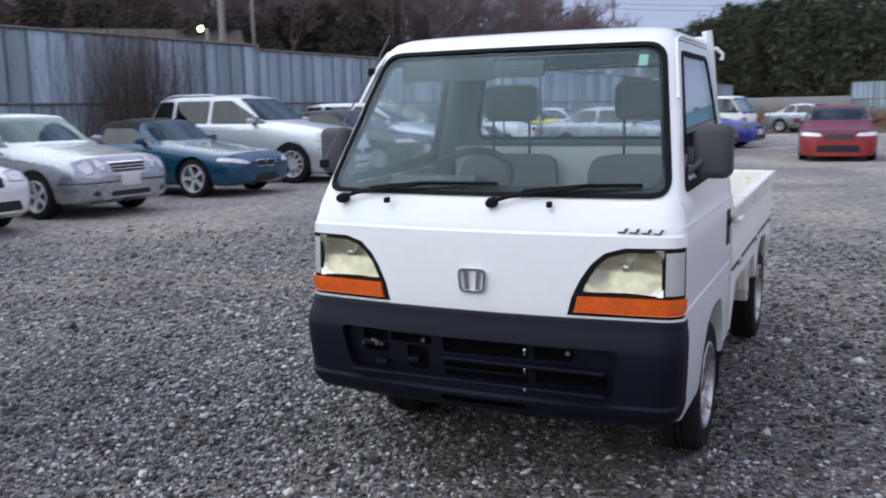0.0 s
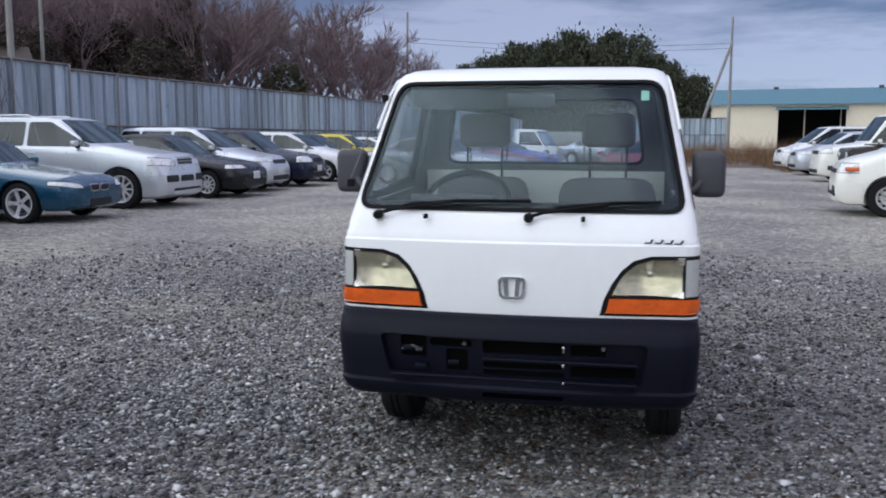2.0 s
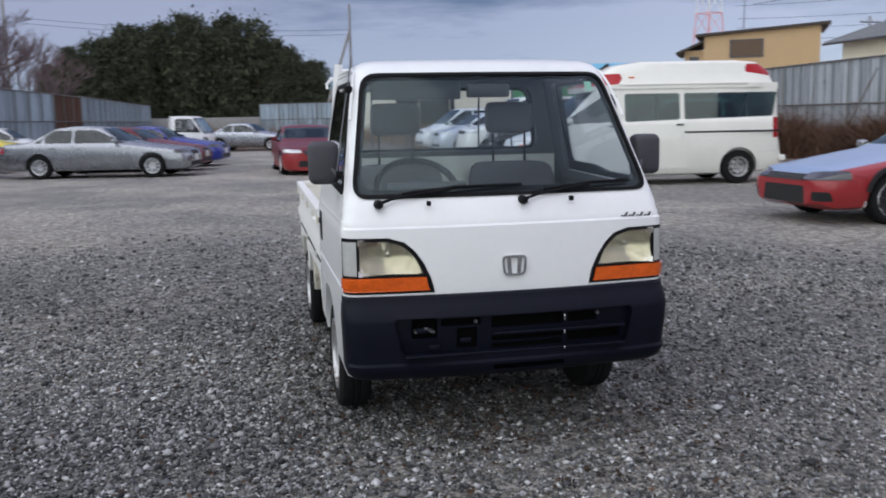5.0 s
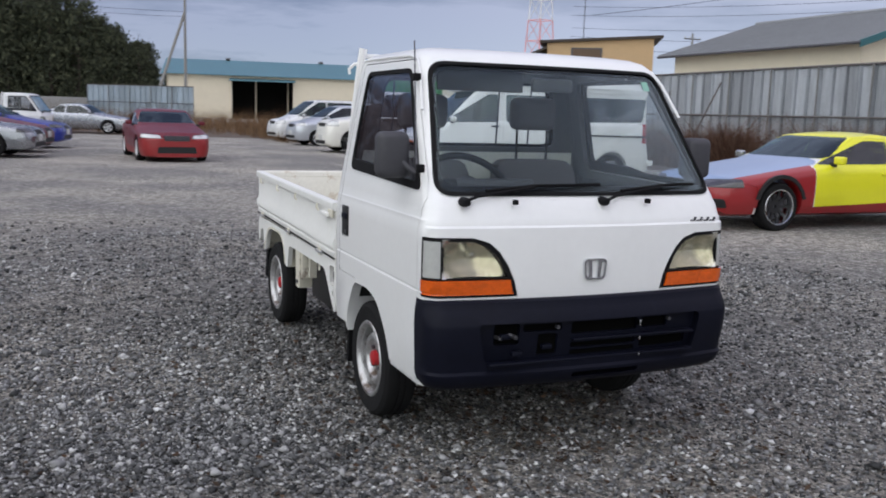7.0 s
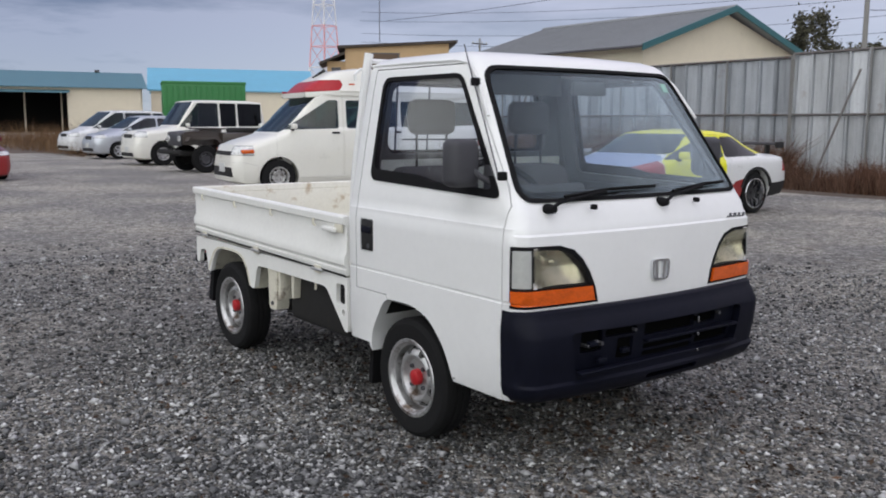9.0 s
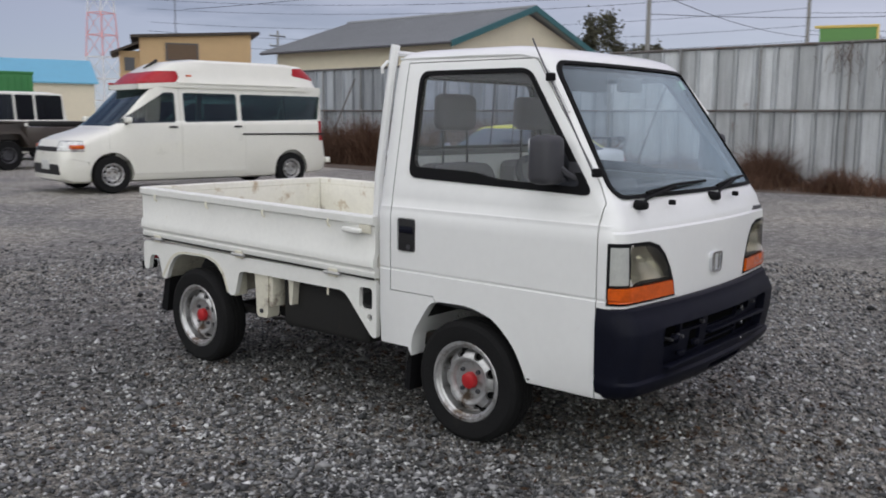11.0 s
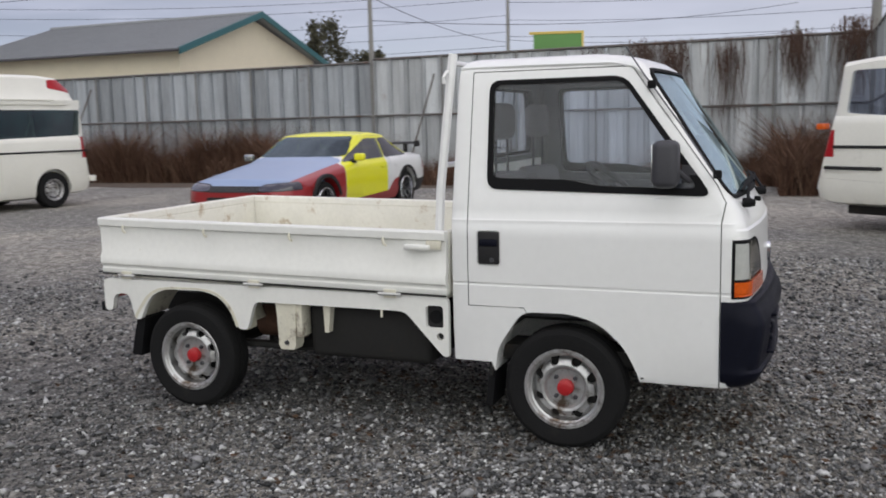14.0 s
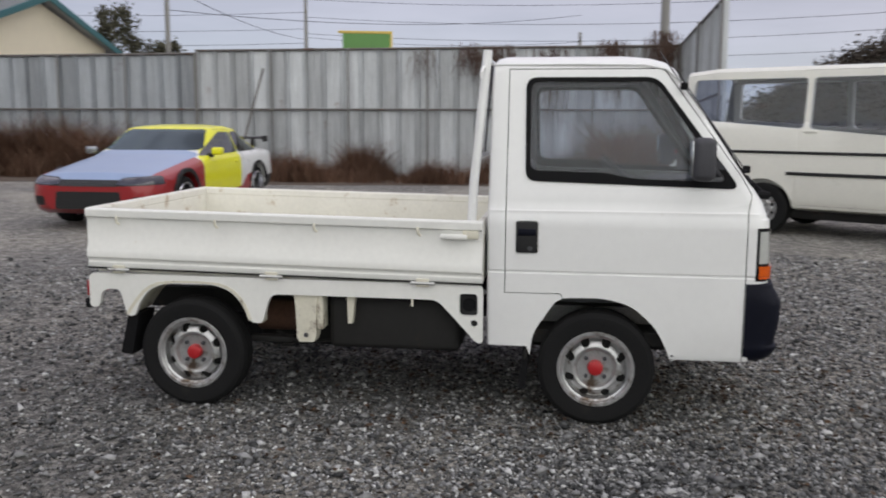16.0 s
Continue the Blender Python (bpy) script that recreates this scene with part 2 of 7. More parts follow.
M_TYRE = mat("tyre_rubber", (0.012, 0.012, 0.0125), 0.85, vary=0.2, scale=9, bump=0.25, bscale=90, dirt=(0.035, 0.032, 0.028), dirt_at=0.66, spec=0.2)
# near black so the bumper slots read dark; their shade is in the colour
M_SLOTSHADE = mat("slot_shade_black", (0.004, 0.004, 0.004), 0.95, spec=0.02)
M_UNDER = mat("underbody_black", (0.011, 0.0105, 0.010), 0.75, vary=0.3, scale=5, dirt=(0.06, 0.035, 0.02), dirt_at=0.6)
M_STEEL = mat("silver_wheel_paint", (0.57, 0.57, 0.57), 0.36, metal=0.75, vary=0.18, scale=10, dirt=(0.13, 0.095, 0.07), dirt_at=0.52, wear=11)
M_RED = mat("red_hub_plastic", (0.44, 0.016, 0.022), 0.4, vary=0.08)
M_CHROME = mat("chrome_trim", (0.72, 0.73, 0.75), 0.12, metal=1.0, vary=0.05)
M_DARKMETAL = mat("dark_metal", (0.10, 0.10, 0.11), 0.45, metal=0.6, vary=0.15)
M_MIRROR = mat("grey_mirror_plastic", (0.050, 0.050, 0.058), 0.6, vary=0.1, bump=0.1, bscale=250)
M_DASH = mat("grey_dash_plastic", (0.055, 0.056, 0.06), 0.65, vary=0.1, bump=0.1, bscale=200)
M_SEAT = mat("grey_seat_cloth", (0.16, 0.152, 0.155), 0.9, vary=0.15, scale=12, bump=0.3, bscale=350)
M_LINER = mat("grey_cab_liner", (0.42, 0.42, 0.40), 0.8, vary=0.08)
M_INNER = mat("dark_grey_pillar_trim", (0.11, 0.11, 0.112), 0.8, vary=0.1)
M_REFLECT = mat("headlamp_reflector", (0.78, 0.76, 0.69), 0.22, metal=0.75, vary=0.30, scale=16)
M_AMBER = mat("amber_lens", (0.68, 0.105, 0.006), 0.2, vary=0.35, scale=30, coat=0.8)
M_REDLENS = mat("red_lens", (0.40, 0.008, 0.016), 0.3, vary=0.25, scale=12, coat=0.2, spec=0.3)
M_CLEARLENS = mat("clear_side_lens", (0.46, 0.47, 0.45), 0.22, vary=0.15, scale=30, coat=0.8)
M_GLASS = glass("window_glass", (0.92, 0.94, 0.98), 0.015, 0.97)
M_SCREEN = glass("windscreen_glass", (0.95, 0.98, 0.98), 0.015, 0.98, 1.0, 0.014, 3.0, (0.80, 0.97, 1.0))
M_TINT = glass("tinted_glass", (0.20, 0.25, 0.26), 0.02, 0.8)
M_CARGLASS = glass("green_car_glass", (0.42, 0.50, 0.49), 0.015, 0.85, 0.85, 0.06)
M_SHIELD = glass("green_windscreen_glass", (0.20, 0.30, 0.31), 0.015, 0.85, 0.56, 0.06, 3.6, (0.78, 0.95, 1.0))
M_WHEELRIM = mat("black_steering_rim", (0.014, 0.014, 0.015), 0.6, vary=0.1)
M_FILM = glass("grey_green_window_film", (0.48, 0.62, 0.61), 0.02, 0.85, 0.9, 0.07)
M_LENS = glass("lamp_lens_glass", (0.95, 0.94, 0.88), 0.06, 0.97)
M_BLACK = mat("matt_black", (0.012, 0.012, 0.013), 0.7, vary=0.2)
M_PLATE = mat("blank_plate", (0.62, 0.63, 0.62), 0.45, vary=0.06)


# ---- modelling helpers ----
def finish(bm, name, material, angle=32):
    bmesh.ops.recalc_face_normals(bm, faces=bm.faces)
    me = bpy.data.meshes.new(name)
    bm.to_mesh(me)
    bm.free()
    me.materials.append(material)
    me.polygons.foreach_set("use_smooth", [True] * len(me.polygons))
    me.set_sharp_from_angle(angle=radians(angle))
    return me


def part(name, bm, material, parent, label="", angle=32, m=None):
    ob = new(name, finish(bm, name, material, angle))
    ob.parent = parent
    if m is not None:
        ob.matrix_basis = m
    return tagged(ob, label)


def thing(name, label, category, m=None, group="", kind=""):
    ob = new(name)
    ob.empty_display_size = 0.2
    ob.matrix_basis = m if m is not None else Matrix()
    return tagged(ob, label, category, group, kind)


def piece(name, bm, material, label, category, m=None, group="", kind="", angle=32):
    """A thing of one mesh."""
    ob = new(name, finish(bm, name, material, angle))
    if m is not None:
        ob.matrix_basis = m
    return tagged(ob, label, category, group, kind)


def box(x0, x1, y0, y1, z0, z1, bevel=0.0, segs=2, bm=None):
    own = bmesh.new()
    vs = [own.verts.new((x, y, z)) for x in (x0, x1) for y in (y0, y1) for z in (z0, z1)]
    for f in ((0, 1, 3, 2), (4, 6, 7, 5), (0, 4, 5, 1), (2, 3, 7, 6), (0, 2, 6, 4), (1, 5, 7, 3)):
        own.faces.new([vs[i] for i in f])
    if bevel:
        bmesh.ops.bevel(own, geom=own.edges[:], offset=bevel, segments=segs, affect="EDGES", profile=0.5)
    return merge(bm, own)


def merge(bm, own):
    """own's mesh added to bm; own itself if there is no bm."""
    if bm is None:
        return own
    me = bpy.data.meshes.new("joined")
    own.to_mesh(me)
    own.free()
    bm.from_mesh(me)
    bpy.data.meshes.remove(me)
    return bm


def prism(poly, axis, a, b, bm=None, taper=1.0):
    """A polygon in the two other axes, in x, y, z order, drawn out along axis from a to b."""
    own = bmesh.new()
    put = {"x": lambda u, v, w: (w, u, v), "y": lambda u, v, w: (u, w, v), "z": lambda u, v, w: (u, v, w)}[axis]
    lo = [own.verts.new(put(u, v, a)) for u, v in poly]
    hi = [own.verts.new(put(u * taper, v * taper, b)) for u, v in poly]
    n = len(poly)
    own.faces.new(lo)
    own.faces.new(hi[::-1])
    for i in range(n):
        own.faces.new((lo[i], lo[(i + 1) % n], hi[(i + 1) % n], hi[i]))
    bmesh.ops.recalc_face_normals(own, faces=own.faces)
    return merge(bm, own)


def rounded(poly, r, n=4):
    """The polygon with its corners rounded."""
    out = []
    for i, p in enumerate(poly):
        p = Vector(p)
        a, b = Vector(poly[i - 1]) - p, Vector(poly[(i + 1) % len(poly)]) - p
        rr = min(r, a.length * 0.45, b.length * 0.45)
        s, e = p + a.normalized() * rr, p + b.normalized() * rr
        for k in range(n + 1):
            t = k / n
            out.append(tuple(s * (1 - t) ** 2 + p * 2 * t * (1 - t) + e * t * t))
    return out


def inset(poly, d):
    """The polygon moved inwards by d (outwards if d is negative)."""
    area = sum(a[0] * b[1] - b[0] * a[1] for a, b in zip(poly, poly[1:] + poly[:1]))
    sgn = 1 if area > 0 else -1
    out = []
    for i, p in enumerate(poly):
        p, a, b = Vector(p), Vector(poly[i - 1]), Vector(poly[(i + 1) % len(poly)])
        e1, e2 = (p - a).normalized(), (b - p).normalized()
        n1, n2 = Vector((-e1.y, e1.x)) * sgn, Vector((-e2.y, e2.x)) * sgn
        mid = (n1 + n2)
        mid = mid.normalized() if mid.length > 1e-6 else n1
        out.append(tuple(p + mid * (d / max(mid.dot(n1), 0.4))))
    return out


def mirrored(poly):
    return [(-u, v) for u, v in poly][::-1]


def lathe(profile, axis="x", centre=(0, 0, 0), segs=32, bm=None):
    """A profile of (radius, place along the axis) turned about the axis; a radius of 0 closes it."""
    own = bmesh.new()
    rings = []
    for r, h in profile:
        ring = []
        for k in range(1 if r == 0 else segs):
            a = 2 * math.pi * k / segs
            u, v = r * math.cos(a), r * math.sin(a)
            co = {"x": (h, u, v), "y": (u, h, v), "z": (u, v, h)}[axis]
            ring.append(own.verts.new(Vector(co) + Vector(centre)))
        rings.append(ring)
    for a, b in zip(rings, rings[1:]):
        for k in range(segs):
            q = [a[k % len(a)], a[(k + 1) % len(a)], b[(k + 1) % len(b)], b[k % len(b)]]
            q = list(dict.fromkeys(q))
            if len(q) > 2:
                own.faces.new(q)
    if profile[0] == profile[-1]:
        bmesh.ops.remove_doubles(own, verts=rings[0] + rings[-1], dist=1e-6)
    return merge(bm, own)


def tube(points, r, segs=8, bm=None, r2=None, cap=True):
    """A round bar along points."""
    own = bmesh.new()
    pts = [Vector(p) for p in points]
    rings, up = [], None
    for i, p in enumerate(pts):
        way = (pts[min(i + 1, len(pts) - 1)] - pts[max(i - 1, 0)]).normalized()
        if up is None:
            up = way.orthogonal().normalized()
        up = (up - way * up.dot(way)).normalized()
        o = way.cross(up)
        rad = r if r2 is None else r + (r2 - r) * i / (len(pts) - 1)
        rings.append([own.verts.new(p + (up * math.cos(2 * math.pi * k / segs) + o * math.sin(2 * math.pi * k / segs)) * rad) for k in range(segs)])
    for a, b in zip(rings, rings[1:]):
        for k in range(segs):
            own.faces.new((a[k], a[(k + 1) % segs], b[(k + 1) % segs], b[k]))
    if cap:
        own.faces.new(rings[0][::-1])
        own.faces.new(rings[-1])
    return merge(bm, own)


def loft(rings, bm=None):
    """Closed rings of points joined into a closed body."""
    own = bmesh.new()
    vs = [[own.verts.new(p) for p in ring] for ring in rings]
    n = len(rings[0])
    for a, b in zip(vs, vs[1:]):
        for k in range(n):
            own.faces.new((a[k], a[(k + 1) % n], b[(k + 1) % n], b[k]))
    own.faces.new(vs[0][::-1])
    own.faces.new(vs[-1])
    bmesh.ops.recalc_face_normals(own, faces=own.faces)
    return merge(bm, own)


def shape(bm):
    """A bare mesh from bm, for boolean()."""
    bmesh.ops.recalc_face_normals(bm, faces=bm.faces)
    me = bpy.data.meshes.new("shape")
    bm.to_mesh(me)
    bm.free()
    return me


bench = bpy.data.scenes.new("bench")  # an empty bench on which shapes are cut, removed at the end


def boolean(a, b, how):
    """a (a mesh, kept) with b (a bmesh or a mesh) cut, joined or met: a new mesh."""
    own = isinstance(b, bmesh.types.BMesh)
    mb = shape(b) if own else b
    oa, ob = bpy.data.objects.new("tool_a", a), bpy.data.objects.new("tool_b", mb)
    bench.collection.objects.link(oa)
    bench.collection.objects.link(ob)
    mod = oa.modifiers.new("cut", "BOOLEAN")
    mod.operation, mod.object, mod.solver = how, ob, "MANIFOLD"
    layer = bench.view_layers[0]
    layer.update()
    me = bpy.data.meshes.new_from_object(oa.evaluated_get(layer.depsgraph))
    if len(me.polygons) in (0, len(a.polygons)):
        mod.solver = "EXACT"
        layer.update()
        bpy.data.meshes.remove(me)
        me = bpy.data.meshes.new_from_object(oa.evaluated_get(layer.depsgraph))
    bpy.data.objects.remove(oa)
    bpy.data.objects.remove(ob)
    if own:
        bpy.data.meshes.remove(mb)
    me.materials.clear()
    return me


def cut(a, *tools):
    for b in tools:
        a = boolean(a, b, "DIFFERENCE")
    return a


def carve(a, poly, axis, lo, hi, gap=0.003):
    """The piece of a inside the prism, and the rest, with a joint between them."""
    inner = boolean(a, prism(inset(poly, gap), axis, lo, hi), "INTERSECT")
    return inner, boolean(a, prism(poly, axis, lo - 0.001, hi + 0.001), "DIFFERENCE")


def mesh_part(name, me, material, parent, label="", angle=32):
    bm = bmesh.new()
    bm.from_mesh(me)
    bmesh.ops.remove_doubles(bm, verts=bm.verts, dist=0.0004)
    bmesh.ops.dissolve_degenerate(bm, edges=bm.edges, dist=0.0003)
    return part(name, bm, material, parent, label, angle)


WHEELS = {}


def wheel(parent, x, y, r, width, out, rim_r, style="steel", tyre=None, rim_mat=None, label=""):
    """A wheel in its place: tyre, rim and hub; out is -1 or 1, the side that shows."""
    key = (r, width, out, rim_r, style, tyre, rim_mat)
    if key in WHEELS:
        hub = copy_thing(WHEELS[key], pose(x, y, r))
        hub.parent = parent
        return hub
    hub = new("wheel")
    hub.parent = parent
    hub.matrix_basis = pose(x, y, r)
    WHEELS[key] = hub
    w = width / 2
    prof = [(rim_r, -w * 0.9), (rim_r + 0.02, -w), (r - 0.025, -w), (r - 0.006, -w * 0.82), (r, -w * 0.6), (r, -w * 0.26), (r - 0.007, -w * 0.22), (r - 0.007, -w * 0.16), (r, -w * 0.12),
            (r, w * 0.12), (r - 0.007, w * 0.16), (r - 0.007, w * 0.22), (r, w * 0.26), (r, w * 0.6), (r - 0.006, w * 0.82), (r - 0.025, w), (rim_r + 0.02, w), (rim_r, w * 0.9), (rim_r - 0.004, 0), (rim_r, -w * 0.9)]
    part("tyre", lathe(prof, "x", segs=40), tyre or M_TYRE, hub, angle=25)
    o = out
    rm = rim_mat or M_STEEL
    if style == "steel":
        pr = [(rim_r + 0.008, o * w * 0.92), (rim_r + 0.004, o * w * 1.0), (rim_r - 0.008, o * w * 0.99), (rim_r * 0.92, o * w * 0.90), (rim_r * 0.905, o * w * 0.80), (rim_r * 0.86, o * w * 0.72), (rim_r * 0.84, o * w * 0.14), (rim_r * 0.78, o * w * 0.14), (rim_r * 0.75, o * w * 0.50), (rim_r * 0.66, o * w * 0.66), (rim_r * 0.60, o * w * 0.70),
              (rim_r * 0.54, o * w * 0.66), (rim_r * 0.48, o * w * 0.40), (rim_r * 0.36, o * w * 0.38), (0, o * w * 0.38), (0, o * w * 0.30), (rim_r * 0.4, o * w * 0.30), (rim_r * 0.60, o * w * 0.52), (rim_r * 0.70, o * w * 0.40), (rim_r * 0.76, o * w * 0.06), (rim_r * 0.86, o * w * 0.06), (rim_r - 0.004, o * w * 0.1), (rim_r + 0.008, o * w * 0.92)]
        me = shape(lathe(pr, "x", segs=40))
        holes = bmesh.new()
        for k in range(8):
            a = 2 * math.pi * (k + 0.5) / 8
            lathe([(0, -0.15), (rim_r * 0.13, -0.15), (rim_r * 0.13, 0.15), (0, 0.15)], "x", (0, rim_r * 0.745 * math.cos(a), rim_r * 0.745 * math.sin(a)), 10, holes)
        me = boolean(me, holes, "DIFFERENCE")
        mesh_part("rim", me, rm, hub, angle=28)
        part("back_plate", lathe([(0, o * w * 0.1), (rim_r * 0.93, o * w * 0.1), (rim_r * 0.93, 0), (0, 0)], "x", segs=20), M_UNDER, hub)
        for k in range(4):
            a = 2 * math.pi * (k + 0.5) / 4
            part("nut", lathe([(0, o * w * 0.56), (0.009, o * w * 0.56), (0.011, o * w * 0.36), (0, o * w * 0.36)], "x", (0, 0.058 * math.cos(a), 0.058 * math.sin(a)), 6), M_DARKMETAL, hub)
    else:
        n = 5 if style == "five" else 10
        pr = [(rim_r + 0.006, o * w * 0.92), (rim_r, o * w), (rim_r - 0.018, o * w * 0.96), (rim_r - 0.028, o * w * 0.5), (rim_r - 0.02, -o * w * 0.6), (rim_r + 0.004, -o * w * 0.7), (rim_r + 0.006, o * w * 0.92)]
        part("rim", lathe(pr, "x", segs=36), M_CHROME if style == "deep" else rm, hub)
        deep = 0.30 if style == "deep" else 0.74
        for k in range(n):
            a = 2 * math.pi * k / n
            e = 0.17 if n == 5 else 0.09
            pa, pb = [(0, math.cos(a + d) * q, math.sin(a + d) * q) for d, q in ((0, 0.03), (0, rim_r - 0.012))]
            side = Vector((0, -math.sin(a), math.cos(a)))
            rings = []
            for q, hw in ((0.02, rim_r * 0.14), (rim_r * 0.55, rim_r * e * 0.75), (rim_r - 0.016, rim_r * e)):
                c = Vector((0, math.cos(a) * q, math.sin(a) * q))
                zz = o * w * (deep - 0.10 + 0.12 * q / rim_r)
                rings.append([c + side * hw + Vector((zz, 0, 0)), c - side * hw + Vector((zz, 0, 0)), c - side * hw * 0.8 + Vector((zz - o * 0.03, 0, 0)), c + side * hw * 0.8 + Vector((zz - o * 0.03, 0, 0))])
            part("spoke", loft(rings), rm, hub)
        part("brake_disc", lathe([(0, 0.01 * o), (rim_r * 0.7, 0.01 * o), (rim_r * 0.7, -0.01 * o), (0, -0.01 * o)], "x", segs=24), M_DARKMETAL, hub)
    return hub


# ---- the small white pickup ----
def plan_ring(z, w, f, b, r, bow, n=5):
    """A closed plan outline at height z: half width w, front f, back b, corner radius r, and a front bowed by bow."""
    pts = []
    m = 7
    for k in range(m):
        x = (w - r) * k / (m - 1)
        pts.append((x, f + bow * (x / w) ** 2))
    fy = f + bow * ((w - r) / w) ** 2
    for k in range(1, n + 1):
        a = math.pi / 2 * k / n
        pts.append((w - r + r * math.sin(a), fy + r * (1 - math.cos(a))))
    for k in range(1, 6):
        pts.append((w, fy + r + (b - 0.03 - fy - r) * k / 6))
    pts += [(w, b - 0.03), (w - 0.009, b - 0.009), (w - 0.03, b), (w * 0.5, b), (0, b)]
    right = [(x, y, z) for x, y in pts]
    return right + [(-x, y, z) for x, y, z in right[1:-1]][::-1]


CAB = [  # height, half width, front, back
    (0.325, 0.684, -0.720, 0.490), (0.345, 0.690, -0.735, 0.490), (0.50, 0.6955, -0.757, 0.492), (0.694, 0.6965, -0.773, 0.492), (0.698, 0.691, -0.773, 0.492), (0.704, 0.691, -0.773, 0.492), (0.709, 0.6965, -0.773, 0.492),
    (0.80, 0.6975, -0.772, 0.492), (0.90, 0.6975, -0.768, 0.492), (0.948, 0.6965, -0.765, 0.492), (0.956, 0.693, -0.756, 0.492), (0.974, 0.6925, -0.752, 0.492), (0.982, 0.687, -0.748, 0.492), (1.02, 0.684, -0.735, 0.491),
    (1.055, 0.678, -0.712, 0.491), (1.10, 0.670, -0.683, 0.490), (1.20, 0.652, -0.617, 0.489), (1.30, 0.634, -0.551, 0.488), (1.40, 0.616, -0.485, 0.487), (1.50, 0.597, -0.418, 0.486), (1.575, 0.581, -0.366, 0.484),
    (1.600, 0.573, -0.345, 0.482), (1.622, 0.558, -0.312, 0.476), (1.640, 0.528, -0.255, 0.462), (1.652, 0.47, -0.17, 0.43), (1.658, 0.36, -0.04, 0.37)]


def cab_hull(d=0.0, lo=0.0, hi=9.0, back=0.0):
    rows = [r for r in CAB if lo <= r[0] <= hi]
    rings = []
    for z, w, f, b in rows:
        slope = d * 1.3 if z > 1.05 else d
        rings.append(plan_ring(z - (d if z > 1.61 else 0), w - d, f + slope, b - d - back, max(0.068 - d, 0.025), 0.052))
    return loft(rings)


def build_truck():
    t = thing("kei_truck", "small white pickup truck with cream cargo bed and dark bumper", "truck")
    hull = shape(cab_hull())
    inner = shape(cab_hull(0.010))
    skin = boolean(hull, inner, "DIFFERENCE")
    proud = boolean(shape(cab_hull(-0.005)), shape(cab_hull(0.02)), "DIFFERENCE")
    arch = rounded([(0.305, 0.20), (0.285, 0.42), (0.175, 0.588), (-0.03, 0.592), (-0.155, 0.558), (-0.255, 0.465), (-0.318, 0.34), (-0.335, 0.20)], 0.05)
    body = cut(hull, cab_hull(0.045, 0.49, 1.61), prism([(-0.9, 0.2), (-0.9, 0.3), (0.29, 0.3), (0.31, 0.362), (0.6, 0.362), (0.6, 0.2)], "x", -1, 1))
    for s in (-1, 1):
        body = cut(body, prism(arch, "x", *sorted((s * 0.42, s * 0.9))))
    ws_out = rounded([(-0.648, 1.066), (0.648, 1.066), (0.553, 1.586), (-0.553, 1.586)], 0.07, 5)
    ws_rub = rounded(inset([(-0.648, 1.066), (0.648, 1.066), (0.553, 1.586), (-0.553, 1.586)], 0.014), 0.062, 5)
    ws_in = rounded(inset([(-0.648, 1.066), (0.648, 1.066), (0.553, 1.586), (-0.553, 1.586)], 0.034), 0.055, 5)
    sw = [(0.333, 1.556), (0.327, 1.104), (-0.590, 1.078), (-0.235, 1.556)]
    sw_out = rounded(sw, 0.05, 5)
    sw_in = rounded([(0.313, 1.538), (0.307, 1.150), (-0.02, 1.142), (-0.14, 1.118), (-0.535, 1.108), (-0.226, 1.538)], 0.04, 5)
    rw_out = rounded([(-0.508, 1.212), (0.508, 1.212), (0.466, 1.545), (-0.466, 1.545)], 0.06)
    rw_in = rounded([(-0.492, 1.228), (0.492, 1.228), (0.451, 1.530), (-0.451, 1.530)], 0.05)
    body = cut(body, prism(ws_out, "y", -1.1, -0.12), prism(rw_out, "y", 0.30, 0.7))
    for s in (-1, 1):
        body = cut(body, prism(sw_out, "x", *sorted((s * 0.35, s * 0.95))))
    # head lamps wrap round the corners
    hl = [(0.330, 0.684), (0.345, 0.745), (0.373, 0.805), (0.408, 0.856), (0.450, 0.893), (0.515, 0.912), (0.80, 0.916), (0.80, 0.684)]
    for s in (-1, 1):
        body = cut(body, prism(hl if s > 0 else mirrored(hl), "y", -1.0, -0.664))
    # doors
    dp = [(0.410, 1.594), (0.412, 0.604), (0.165, 0.604), (0.10, 0.48), (-0.18, 0.44), (-0.30, 0.30), (-0.627, 0.30), (-0.626, 0.98), (-0.640, 1.055), (-0.602, 1.125), (-0.262, 1.594)]
    doors = []
    for s in (-1, 1):
        d, body = carve(body, dp, "x", *sorted((s * 0.50, s * 0.95)), 0.004)
        doors.append(d)
    cabin = mesh_part("cab_body", body, M_WHITE, t, "white painted cab shell", 30)

    def line(ob):
        """The cabin side of a shell takes the dark trim."""
        ob.data.materials.append(M_INNER)
        for q in ob.data.polygons:
            c, n = q.center, q.normal
            if c.z > 0.64 and (c.x * n.x + (c.y + 0.05) * n.y < -0.02 or (c.z > 1.5 and n.z < -0.5)) and c.y < 0.60:
                q.material_index = 1

    line(cabin)
    for s, d in zip((-1, 1), doors):
        door = mesh_part("door", d, M_WHITE, t, "white cab door with black handle", 30)
        line(door)
        fr = boolean(boolean(proud, prism(sw_out, "x", *sorted((s * 0.35, s * 0.95))), "INTERSECT"), prism(sw_in, "x", *sorted((s * 0.3, s * 0.99))), "DIFFERENCE")
        mesh_part("window_frame", fr, M_RUBBER, door, "black window rubber")
        pane = mesh_part("window_pane", boolean(skin, prism(inset(sw_in, -0.006), "x", *sorted((s * 0.35, s * 0.95))), "INTERSECT"), M_GLASS, door)
        pane.visible_shadow = False
        hb = box(*sorted((s * 0.688, s * 0.7015)), 0.264, 0.366, 0.783, 0.930, 0.012)
